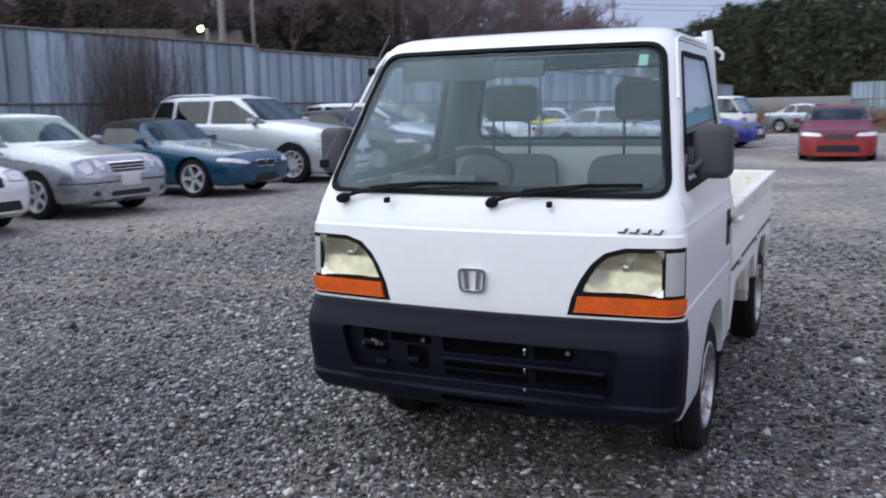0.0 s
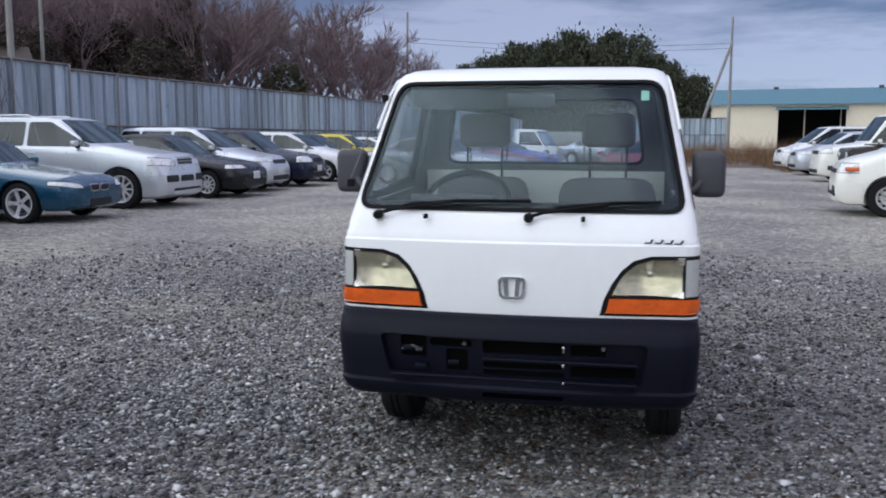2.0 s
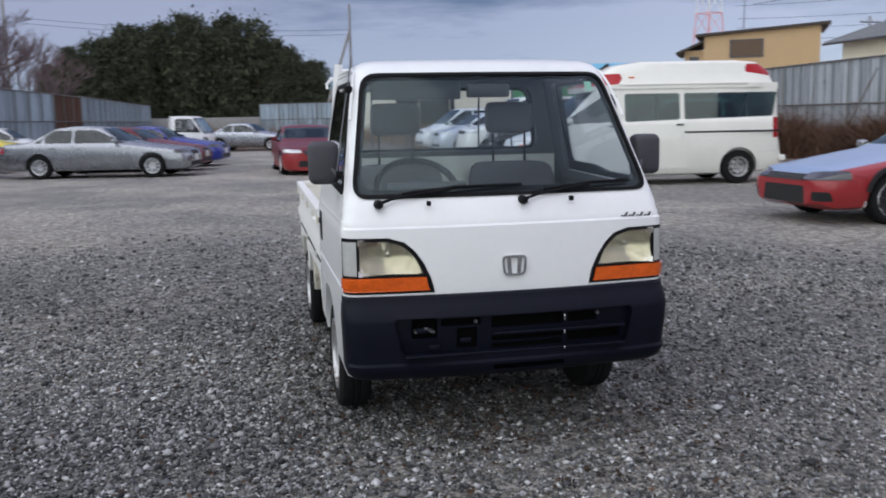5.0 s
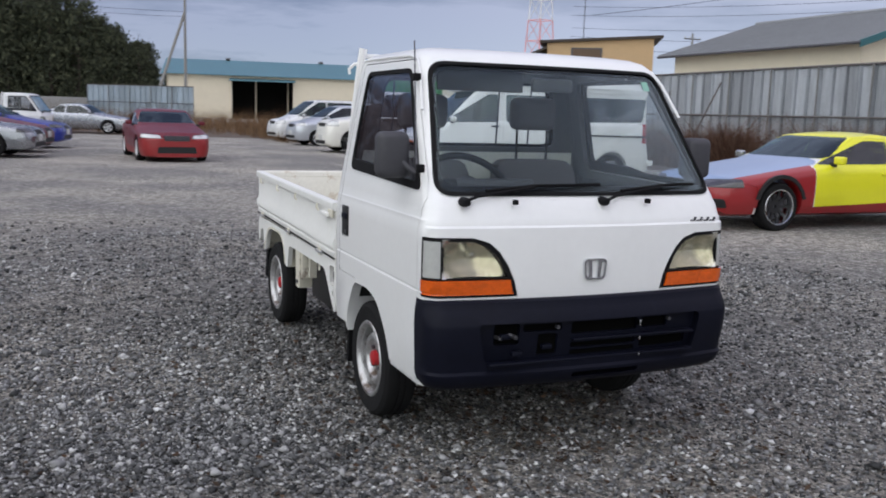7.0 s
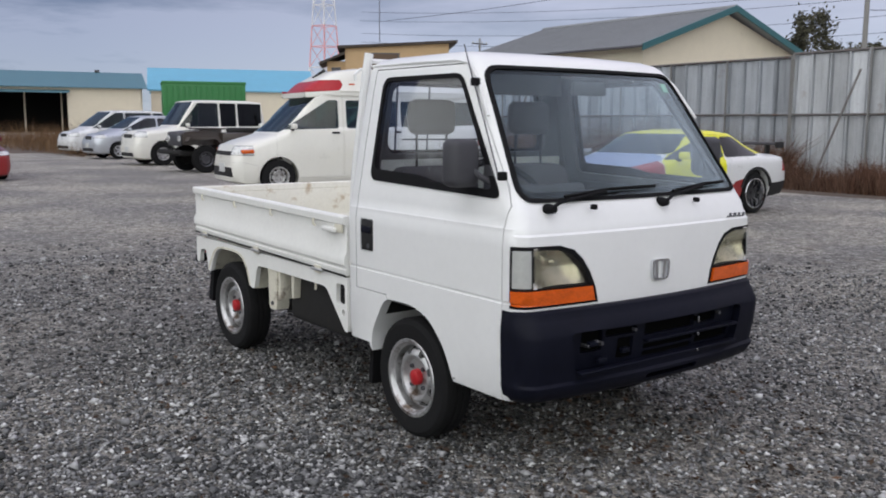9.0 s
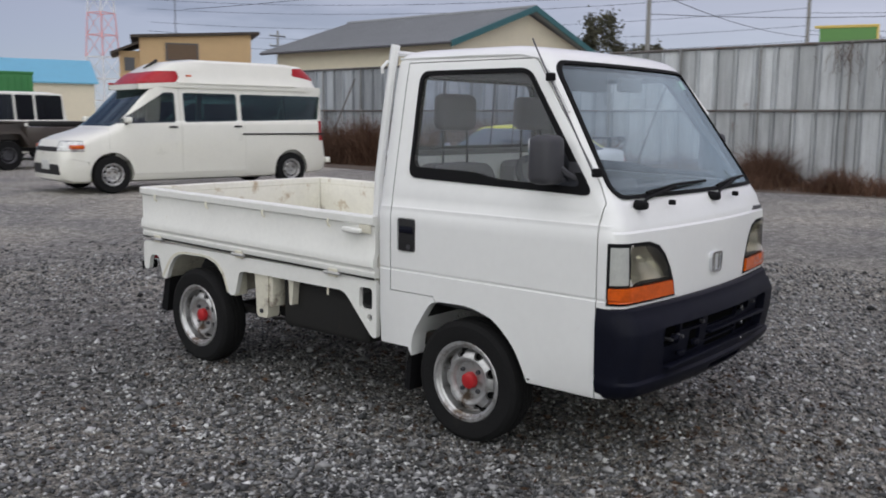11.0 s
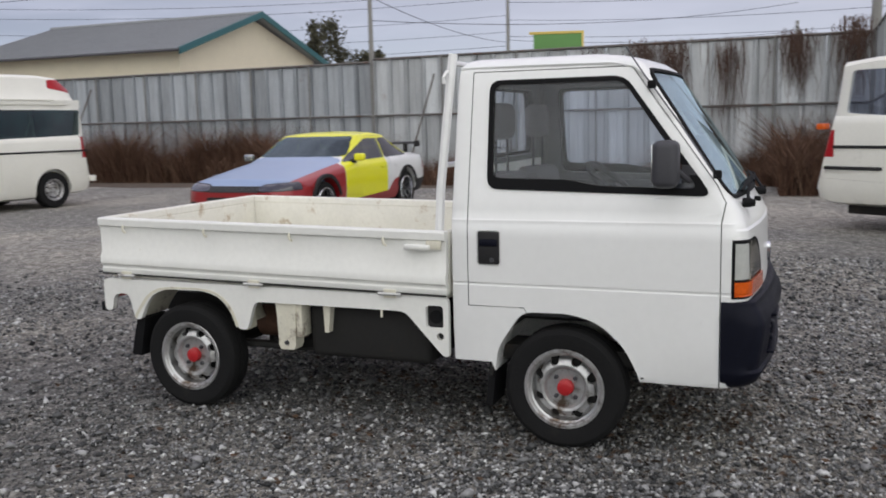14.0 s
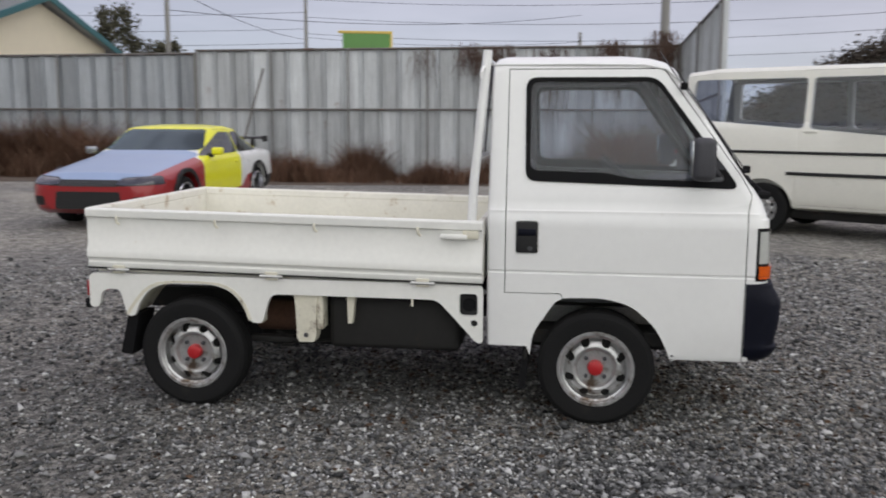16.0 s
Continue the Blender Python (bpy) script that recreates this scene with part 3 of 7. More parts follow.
        part("handle_recess", hb, M_BLACK, door, "black door handle plate")
        part("handle_grip", box(*sorted((s * 0.699, s * 0.709)), 0.275, 0.355, 0.865, 0.895, 0.006), M_BUMPER, door)
        part("lock", lathe([(0, s * 0.704), (0.011, s * 0.704), (0.012, s * 0.69), (0, s * 0.69)], "x", (0, 0.30, 0.806), 12), M_DARKMETAL, door)
        part("door_card", box(*sorted((s * 0.625, s * 0.64)), -0.52, 0.36, 0.56, 1.06, 0.01), M_DASH, door)
    wsr = boolean(boolean(proud, prism(ws_out, "y", -1.1, -0.12), "INTERSECT"), prism(ws_rub, "y", -1.2, -0.1), "DIFFERENCE")
    mesh_part("windscreen_rubber", wsr, M_RUBBER, t, "black windscreen rubber")
    g = mesh_part("windscreen", boolean(skin, prism(inset(ws_rub, -0.006), "y", -1.1, -0.12), "INTERSECT"), M_SCREEN, t)
    band = boolean(shape(cab_hull(0.0125)), shape(cab_hull(0.0165)), "DIFFERENCE")
    mesh_part("printed_band", boolean(boolean(band, prism(inset(ws_rub, -0.010), "y", -1.1, -0.12), "INTERSECT"), prism(ws_in, "y", -1.2, -0.1), "DIFFERENCE"), M_RUBBER, g, "black printed edge band")
    g.visible_shadow = False
    part("inspection_sticker", prism([(-0.376, 1.50), (-0.373, 1.50), (-0.347, 1.54), (-0.350, 1.54)], "x", 0.466, 0.498), mat("green_sticker", (0.25, 0.5, 0.38), 0.5), g)
    rr = boolean(boolean(proud, prism(rw_out, "y", 0.30, 0.7), "INTERSECT"), prism(rw_in, "y", 0.2, 0.8), "DIFFERENCE")
    mesh_part("rear_window_rubber", rr, M_RUBBER, t)
    g = mesh_part("rear_window", boolean(skin, prism(inset(rw_in, -0.006), "y", 0.30, 0.7), "INTERSECT"), M_GLASS, t)
    g.visible_shadow = False
    # lamps
    amb = [(0.350, 0.695), (0.356, 0.705), (0.366, 0.752), (0.80, 0.752), (0.80, 0.695)]
    main = [(0.374, 0.760), (0.402, 0.820), (0.428, 0.852), (0.464, 0.880), (0.520, 0.897), (0.632, 0.899), (0.632, 0.760)]
    corner = [(0.643, 0.760), (0.643, 0.900), (0.80, 0.902), (0.80, 0.760)]
    hull_in = shape(cab_hull(0.060))
    for s in (-1, 1):
        side = (lambda p: p) if s > 0 else mirrored
        lamp = new("head_lamp")
        lamp.parent = t
        lamp["label"] = "head lamp with clear lens over amber indicator"
        frame_ = boolean(boolean(hull, prism(inset(hl if s > 0 else mirrored(hl), 0.002), "y", -1.0, -0.666), "INTERSECT"), hull_in, "DIFFERENCE")
        for q in (amb, main, corner):
            frame_ = cut(frame_, prism(side(q), "y", -1.1, -0.676))
        mesh_part("lamp_frame", frame_, M_RUBBER, lamp, "black lamp surround")
        mesh_part("indicator_lens", boolean(boolean(shape(cab_hull(-0.009)), shape(cab_hull(0.03)), "DIFFERENCE"), prism(inset(side(amb), 0.001), "y", -1.0, -0.677), "INTERSECT"), M_AMBER, lamp, "amber indicator lens")
        mesh_part("corner_lens", boolean(boolean(hull, shape(cab_hull(0.03)), "DIFFERENCE"), prism(inset(side(corner), 0.001), "y", -1.0, -0.677), "INTERSECT"), M_CLEARLENS, lamp, "clear corner lens")
        ln_ = mesh_part("lens", boolean(skin, prism(inset(side(main), -0.002), "y", -1.0, -0.6), "INTERSECT"), M_LENS, lamp, "clear head lamp lens")
        ln_.visible_shadow = False
        bowl = bmesh.new()
        xc, zc = 0.515, 0.835
        nx, nz = 14, 8
        gv = [[bowl.verts.new((s * x, -0.680 - 0.052 * min(1.0, 0.75 * ((x - xc) / 0.13) ** 2 + 0.45 * ((z - zc) / 0.065) ** 2), z)) for z in [0.757 + 0.149 * j / nz for j in range(nz + 1)]] for x in [0.366 + 0.272 * i / nx for i in range(nx + 1)]]
        for i in range(nx):
            for j in range(nz):
                bowl.faces.new((gv[i][j], gv[i + 1][j], gv[i + 1][j + 1], gv[i][j + 1]))
        me_ = shape(bowl)
        bowl = bmesh.new()
        bowl.from_mesh(me_)
        bmesh.ops.solidify(bowl, geom=bowl.faces[:], thickness=0.003)
        part("reflector", bowl, M_REFLECT, lamp, "silvered reflector bowl")
        part("bulb", lathe([(0, -0.725), (0.012, -0.722), (0.014, -0.69), (0, -0.68)], "y", (s * xc, 0, 0.842), 12), M_CHROME, lamp)
    # bumper
    rows = [(0.322, 0.650, -0.752), (0.330, 0.672, -0.786), (0.350, 0.689, -0.810), (0.382, 0.698, -0.827), (0.394, 0.700, -0.828), (0.404, 0.699, -0.817), (0.43, 0.700, -0.820), (0.50, 0.703, -0.832), (0.575, 0.705, -0.838), (0.592, 0.705, -0.836), (0.636, 0.703, -0.813), (0.646, 0.700, -0.806), (0.668, 0.699, -0.800), (0.676, 0.695, -0.790)]
    bump = shape(loft([plan_ring(z, w, f, -0.50, 0.085, 0.060) for z, w, f in rows]))
    bump = cut(bump, shape(loft([plan_ring(z, w - 0.035, f + 0.04, -0.40, 0.06, 0.06) for z, w, f in [(0.350, 0.68, -0.79), (0.66, 0.695, -0.80)]])), box(-1, 1, -0.628, 0, 0, 1))
    rec = rounded([(-0.515, 0.592), (-0.475, 0.430), (0.490, 0.425), (0.515, 0.588)], 0.03)
    shallow = shape(loft([plan_ring(z, w - 0.018, f + 0.034, -0.45, 0.07, 0.06) for z, w, f in rows]))
    bump = cut(bump, boolean(shape(prism(rec, "y", -0.95, -0.66)), shallow, "DIFFERENCE"))
    for x0, x1, z0, z1 in ((-0.105, 0.205, 0.529, 0.579), (-0.105, 0.205, 0.473, 0.494), (-0.105, 0.205, 0.441, 0.463), (0.228, 0.36, 0.532, 0.575), (0.228, 0.47, 0.448, 0.490), (-0.105, 0.205, 0.358, 0.381), (-0.250, -0.165, 0.452, 0.537), (-0.435, -0.33, 0.50, 0.582), (-0.315, -0.15, 0.548, 0.578)):
        bump = cut(bump, prism(rounded([(x0, z0), (x1, z0), (x1, z1), (x0, z1)], 0.008, 2), "y", -0.95, -0.60))
    bp = mesh_part("bumper", bump, M_BUMPER, t, "dark navy black plastic bumper", 28)
    # curved sheet added behind the slots to stand for their shade
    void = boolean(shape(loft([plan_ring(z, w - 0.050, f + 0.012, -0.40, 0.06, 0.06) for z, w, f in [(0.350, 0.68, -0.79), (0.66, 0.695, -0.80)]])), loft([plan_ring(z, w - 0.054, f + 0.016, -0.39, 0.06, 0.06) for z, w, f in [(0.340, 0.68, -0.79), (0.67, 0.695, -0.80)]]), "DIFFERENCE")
    mesh_part("grille_shadow_panel", boolean(void, box(-0.55, 0.55, -0.95, -0.66, 0.352, 0.61), "INTERSECT"), M_SLOTSHADE, bp)
    for z0, z1 in ((0.548, 0.572), (0.490, 0.504), (0.425, 0.436)):
        part("grille_tab", box(0.200, 0.207, -0.824, -0.80, z0, z1, 0.001), M_CHROME, bp, "bare metal grille tab")
    for zb, xa in ((0.503, -0.105), (0.426, -0.47)):
        part("grille_ledge", box(xa, 0.475, -0.822, -0.785, zb, zb + 0.013, 0.005), M_BUMPER, bp)
    for xm, zm in ((-0.35, 0.47), (-0.22, 0.49), (-0.40, 0.54)):
        part("grille_stub", box(xm - 0.02, xm + 0.025, -0.812, -0.79, zm - 0.012, zm + 0.008, 0.004), M_BUMPER, bp)
    for bx, bz in ((-0.175, 0.585), (-0.36, 0.556), (0.35, 0.588)):
        part("bolt", lathe([(0, -0.818), (0.008, -0.818), (0.008, -0.80), (0, -0.80)], "y", (bx, 0, bz - 0.02), 8), M_DARKMETAL, bp)
    part("tow_hook", tube([(-0.42, -0.76, 0.53), (-0.42, -0.80, 0.53), (-0.38, -0.805, 0.545), (-0.35, -0.80, 0.53), (-0.35, -0.76, 0.53)], 0.008), M_DARKMETAL, bp)
    # emblem and model badge as plain shapes
    em = cut(shape(prism(rounded([(-0.054, 0.824), (0.054, 0.824), (0.047, 0.740), (-0.047, 0.740)], 0.024), "y", -0.785, -0.765)), prism(rounded([(-0.044, 0.816), (0.044, 0.816), (0.038, 0.748), (-0.038, 0.748)], 0.017), "y", -0.80, -0.70))
    e = mesh_part("emblem", em, M_CHROME, t, "chrome emblem with plain bars")
    for s in (-1, 1):
        part("emblem_bar", prism([(s * 0.011, 0.746), (s * 0.026, 0.746), (s * 0.033, 0.818), (s * 0.015, 0.818)], "y", -0.782, -0.765), M_CHROME, e)
    badge = new("badge")
    badge.parent = t
    for k in range(4):
        x0 = 0.488 + 0.037 * k
        yb = -0.752 + 0.052 * (x0 / 0.69) ** 2
        zb = 0.959 - 0.001 * k
        part("badge_bar", prism([(x0, zb), (x0 + 0.026, zb), (x0 + 0.034, zb + 0.016), (x0 + 0.026, zb + 0.016), (x0 + 0.021, zb + 0.005), (x0 + 0.003, zb + 0.005)], "y", yb - 0.006, yb + 0.012), M_DARKMETAL, badge, "grey raised badge bar")
    # roof gutters, wipers, nozzles, antenna, mirrors
    for s in (-1, 1):
        part("roof_gutter", tube([(s * 0.566, 0.47, 1.612), (s * 0.572, 0.1, 1.612), (s * 0.573, -0.18, 1.608), (s * 0.577, -0.27, 1.590), (s * 0.592, -0.335, 1.53), (s * 0.62, -0.44, 1.385)], 0.006, 6), M_WHITE, t)
    for x0, x1 in ((-0.545, 0.06), (0.055, 0.55)):
        wp = new("wiper")
        wp.parent = t
        wp["label"] = "black windscreen wiper"
        yb = lambda x, z: -0.712 + 0.66 * (z - 1.055) + 0.052 * (x / 0.68) ** 2
        part("pivot", lathe([(0, -0.760), (0.014, -0.757), (0.019, -0.735), (0.019, -0.71), (0, -0.71)], "y", (x0, 0.02 if abs(x0) > 0.3 else 0, 1.046), 12), M_RUBBER, wp)
        arm = [(x0, yb(x0, 1.05) - 0.035, 1.05), (x0 + 0.06, yb(x0 + 0.06, 1.068) - 0.03, 1.068), (x0 + 0.30, yb(x0 + 0.3, 1.100) - 0.025, 1.100)]
        part("arm", tube(arm, 0.007, 6), M_RUBBER, wp)
        bl = [(x0 + 0.10, yb(x0 + 0.1, 1.085) - 0.012, 1.085), (x0 + 0.32, yb(x0 + 0.32, 1.105) - 0.014, 1.105), (x1, yb(x1, 1.108) - 0.012, 1.108)]
        part("blade", tube(bl, 0.0065, 6), M_RUBBER, wp)
        part("blade_bridge", tube([bl[0], tuple(Vector(bl[1]) + Vector((0, -0.016, 0.004))), bl[2]], 0.004, 5), M_RUBBER, wp)
    for x in (-0.345, 0.262):
        part("washer_nozzle", box(x - 0.008, x + 0.008, -0.752, -0.725, 1.036, 1.056, 0.004), M_RUBBER, t)
    an = new("antenna")
    an.parent = t
    part("antenna_rod", tube([(-0.700, -0.60, 1.16), (-0.655, -0.46, 1.36), (-0.605, -0.31, 1.56), (-0.590, -0.265, 1.625), (-0.583, -0.24, 1.665)], 0.0032, 6), M_DARKMETAL, an)
    for c in ((-0.690, -0.605, 1.165), (-0.612, -0.345, 1.515)):
        part("antenna_clip", box(c[0] - 0.012, c[0] + 0.018, c[1] - 0.016, c[1] + 0.016, c[2] - 0.016, c[2] + 0.016, 0.006), M_RUBBER, an)
    for s in (-1, 1):
        mr = new("wing_mirror")
        mr.parent = t
        mr["label"] = "grey plastic wing mirror"
        part("mirror_shell", box(*sorted((s * 0.672, s * 0.800)), -0.468, -0.372, 1.116, 1.298, 0.030, 4), M_MIRROR, mr)
        part("mirror_glass", box(*sorted((s * 0.688, s * 0.784)), -0.374, -0.369, 1.138, 1.284, 0.002), M_CHROME, mr)
        part("mirror_arm", tube([(s * 0.655, -0.50, 1.135), (s * 0.69, -0.475, 1.16), (s * 0.71, -0.45, 1.19)], 0.012, 8), M_MIRROR, mr)
        part("mirror_base", prism([(-0.585, 1.088), (-0.47, 1.092), (-0.47, 1.20), (-0.50, 1.20)], "x", *sorted((s * 0.645, s * 0.664))), M_MIRROR, mr)
    # cab interior
    dash = prism(rounded([(-0.66, 1.055), (-0.34, 1.075), (-0.28, 1.04), (-0.30, 0.92), (-0.38, 0.78), (-0.42, 0.55), (-0.66, 0.55)], 0.03), "x", -0.62, 0.62)
    part("dashboard", dash, M_DASH, t, "dark grey plastic dashboard")
    part("instrument_hood", prism(rounded([(-0.48, 1.06), (-0.46, 1.115), (-0.32, 1.105), (-0.27, 1.05)], 0.02), "x", -0.47, -0.12), M_DASH, t)
    st = new("steering_wheel")
    st.parent = t
    st["label"] = "dark grey steering wheel"
    st.matrix_basis = pose(-0.285, -0.17, 1.06, 42, 0, 0)
    ringp = [(0.19 * math.cos(a * math.pi / 18), 0.19 * math.sin(a * math.pi / 18), 0) for a in range(37)]
    part("rim", tube(ringp, 0.016, 8, cap=False), M_WHEELRIM, st)
    part("boss", lathe([(0, 0.02), (0.05, 0.016), (0.06, -0.01), (0.03, -0.04), (0, -0.05)], "z", segs=20), M_DASH, st)
    for a in (200, 340, 270):
        part("spoke", tube([(0, 0, 0), (0.185 * math.cos(radians(a)), 0.185 * math.sin(radians(a)), 0)], 0.012, 6), M_DASH, st)
    part("steering_column", tube([(-0.285, -0.15, 1.03), (-0.285, -0.40, 0.76)], 0.03, 8), M_DASH, t)
    for cx in (-0.29, 0.325):
        seat = new("seat")
        seat.parent = t
        seat["label"] = "grey cloth seat with headrest"
        part("cushion", box(cx - 0.235, cx + 0.235, -0.12, 0.36, 0.62, 0.76, 0.04, 3), M_SEAT, seat)
        part("backrest", loft([[(cx - w, y, z), (cx + w, y, z), (cx + w * 0.92, y + 0.10, z), (cx - w * 0.92, y + 0.10, z)] for z, w, y in ((0.70, 0.23, 0.27), (0.95, 0.242, 0.30), (1.08, 0.232, 0.32), (1.125, 0.215, 0.33), (1.146, 0.185, 0.34), (1.152, 0.14, 0.35))]), M_SEAT, seat)
        part("headrest", box(cx - 0.130, cx + 0.130, 0.345, 0.422, 1.302, 1.468, 0.038, 5), M_SEAT, seat)
        for px in (-0.08, 0.08):
            part("headrest_post", tube([(cx + px * 1.1, 0.382, 1.14), (cx + px * 1.1, 0.382, 1.32)], 0.0065, 6), M_BLACK, seat)
    part("sun_visor", box(-0.50, -0.10, -0.30, -0.285, 1.47, 1.57, 0.006), M_DASH, t)
    part("interior_mirror", box(-0.085, 0.115, -0.355, -0.33, 1.475, 1.535, 0.012), M_DASH, t)
    part("engine_hump", box(-0.05, 0.06, -0.35, 0.38, 0.50, 0.70, 0.02), M_DASH, t)
    part("rear_trim", box(-0.60, 0.60, 0.432, 0.442, 0.60, 1.185, 0.004), mat("cream_trim", (0.80, 0.79, 0.72), 0.6), t, "cream rear cab trim")
    part("roof_liner", box(-0.50, 0.50, -0.20, 0.42, 1.592, 1.600), M_LINER, t)
    # cargo bed
    rise = lambda bm: [setattr(v.co, "z", v.co.z + 0.016 * (v.co.y - 0.51)) for v in bm.verts] and bm
    bed = new("cargo_bed")
    bed.parent = t
    bed["label"] = "cream painted drop-side cargo bed"
    deck = box(-0.655, 0.655, 0.53, 2.365, 0.615, 0.650)
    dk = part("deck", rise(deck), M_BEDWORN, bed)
    for k in range(9):
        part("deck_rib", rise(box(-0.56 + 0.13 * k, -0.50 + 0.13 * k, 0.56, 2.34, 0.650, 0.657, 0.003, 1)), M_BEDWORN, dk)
    sect = [(0.660, 0.640), (0.690, 0.640), (0.694, 0.648), (0.694, 0.664), (0.688, 0.670), (0.690, 0.680), (0.702, 0.690), (0.703, 0.724), (0.688, 0.750), (0.688, 0.876), (0.704, 0.884), (0.705, 0.914), (0.700, 0.921), (0.662, 0.921), (0.656, 0.914), (0.656, 0.885), (0.660, 0.880), (0.660, 0.752), (0.674, 0.726), (0.674, 0.692), (0.662, 0.682)]
    for s in (-1, 1):
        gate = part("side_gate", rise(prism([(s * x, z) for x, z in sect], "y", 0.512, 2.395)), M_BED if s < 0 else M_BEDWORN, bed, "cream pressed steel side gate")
        part("gate_seam", rise(box(*sorted((s * 0.690, s * 0.6965)), 0.515, 2.393, 0.6335, 0.6415)), M_UNDER, gate)
        for y in (2.238, 1.754, 1.281, 0.803):
            hk = rise(tube([(s * 0.700, y, 0.885), (s * 0.708, y, 0.875), (s * 0.708, y - 0.004, 0.858), (s * 0.700, y - 0.012, 0.850)], 0.006, 6))
            part("rope_hook", hk, M_CHASSIS, gate, "cream rope hook with rust marks")
        lt = rise(box(*sorted((s * 0.694, s * 0.722)), 0.578, 0.700, 0.838, 0.862, 0.009))
        part("latch_lever", lt, M_BED, gate)
        part("latch_plate", rise(box(*sorted((s * 0.694, s * 0.704)), 0.53, 0.60, 0.842, 0.880, 0.003)), M_CHASSIS, gate)
        for y in (2.241, 1.491, 0.782):
            part("hinge", rise(tube([(s * 0.699, y - 0.055, 0.632), (s * 0.699, y + 0.055, 0.632)], 0.008, 8)), M_STEEL, gate)
            part("hinge_leaf", rise(box(*sorted((s * 0.692, s * 0.700)), y - 0.03, y + 0.03, 0.615, 0.652, 0.002)), M_CHASSIS, gate)
    sect2 = [(2.365, 0.640), (2.395, 0.640), (2.398, 0.650), (2.398, 0.668), (2.392, 0.676), (2.405, 0.690), (2.406, 0.724), (2.392, 0.750), (2.392, 0.876), (2.408, 0.882), (2.408, 0.914), (2.404, 0.921), (2.366, 0.921), (2.360, 0.914), (2.360, 0.885), (2.364, 0.88), (2.364, 0.752), (2.378, 0.726), (2.378, 0.692), (2.366, 0.682)]
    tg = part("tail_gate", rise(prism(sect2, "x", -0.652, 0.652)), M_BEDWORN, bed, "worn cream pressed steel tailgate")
    for x in (-0.5, 0.0, 0.5):
        part("hinge", rise(tube([(x - 0.05, 2.404, 0.632), (x + 0.05, 2.404, 0.632)], 0.008, 8)), M_STEEL, tg)
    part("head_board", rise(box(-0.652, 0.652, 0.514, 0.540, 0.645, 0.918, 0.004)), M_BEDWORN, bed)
    for s in (-1, 1):
        for y in (0.522, 2.375):
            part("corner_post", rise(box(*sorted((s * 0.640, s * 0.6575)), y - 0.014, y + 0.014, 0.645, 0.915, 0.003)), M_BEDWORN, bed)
    # side skirt with the rear arch, and what hangs below
    sk = [(2.400, 0.640), (2.400, 0.474), (2.352, 0.474), (2.338, 0.560), (2.245, 0.568), (2.212, 0.436), (2.175, 0.436), (2.150, 0.500), (2.100, 0.565), (2.02, 0.598), (1.79, 0.600), (1.70, 0.575), (1.642, 0.515), (1.602, 0.428), (1.545, 0.418), (1.500, 0.562), (0.716, 0.560), (0.535, 0.366), (0.508, 0.366), (0.508, 0.634)]
    sk = rounded(sk, 0.035, 3)
    for s in (-1, 1):
        skm = shape(prism(sk, "x", *sorted((s * 0.662, s * 0.688))))
        if s < 0:
            skm = cut(skm, prism(rounded([(0.532, 0.490), (0.615, 0.490), (0.615, 0.592), (0.532, 0.592)], 0.02), "x", -0.8, -0.5), lathe([(0, -0.8), (0.017, -0.8), (0.017, -0.5), (0, -0.5)], "x", (0, 0.548, 0.455), 12))
        skirt = mesh_part("side_skirt", skm, M_BED, t, "cream sill with wheel arch")
        if s < 0:
            part("filler_well", box(-0.664, -0.61, 0.525, 0.622, 0.44, 0.600), M_BLACK, skirt)
            part("filler_cap", lathe([(0, -0.672), (0.030, -0.672), (0.033, -0.655), (0, -0.655)], "x", (0, 0.573, 0.538), 16), M_RUBBER, skirt, "black fuel filler cap")
        band = bmesh.new()
        arc = [(2.205, 0.440), (2.165, 0.500), (2.105, 0.568), (2.02, 0.602), (1.79, 0.604), (1.70, 0.579), (1.640, 0.518), (1.606, 0.430)]
        arc = arc[:1] + [tuple(np.array(a) * (1 - f) + np.array(b) * f) for a, b in zip(arc, arc[1:]) for f in (0.25, 0.75)] + arc[-1:]
        prism(arc + [(y + (0.012 if y > 1.9 else -0.012), z + 0.010) for y, z in arc][::-1], "x", *sorted((s * 0.45, s * 0.690)), band)
        part("arch_liner", band, M_CHASSIS, skirt)
        part("rear_leg", box(*sorted((s * 0.60, s * 0.684)), 1.545, 1.60, 0.420, 0.57, 0.008), M_CHASSIS, skirt)
        brk = loft([[(s * x, y, z) for x, y in ((0.60, 1.335 - w), (0.675, 1.335 - w), (0.675, 1.335 + w), (0.60, 1.335 + w))] for z, w in ((0.338, 0.035), (0.36, 0.046), (0.50, 0.050), (0.60, 0.062))])
        bk = part("hanger_bracket", brk, M_CHASSIS, t, "cream steel hanger bracket")
        part("bracket_web", box(*sorted((s * 0.58, s * 0.67)), 1.255, 1.285, 0.40, 0.60, 0.004), M_CHASSIS, bk)
        part("bolt", lathe([(0, s * 0.684), (0.011, s * 0.684), (0.011, s * 0.67), (0, s * 0.67)], "x", (0, 1.335, 0.372), 8), M_DARKMETAL, bk)
        part("short_bracket", prism([(1.145, 0.60), (1.10, 0.60), (1.118, 0.43), (1.138, 0.43)], "x", *sorted((s * 0.60, s * 0.66))), M_CHASSIS, t)
        part("sill_peg", tube([(s * 0.68, 0.832, 0.57), (s * 0.682, 0.832, 0.525)], 0.006, 6), M_CHASSIS, t)
        part("rear_mudflap", prism([(2.165, 0.440), (2.215, 0.440), (2.262, 0.250), (2.205, 0.242)], "x", *sorted((s * 0.50, s * 0.672))), M_RUBBER, t, "black rubber mudflap")
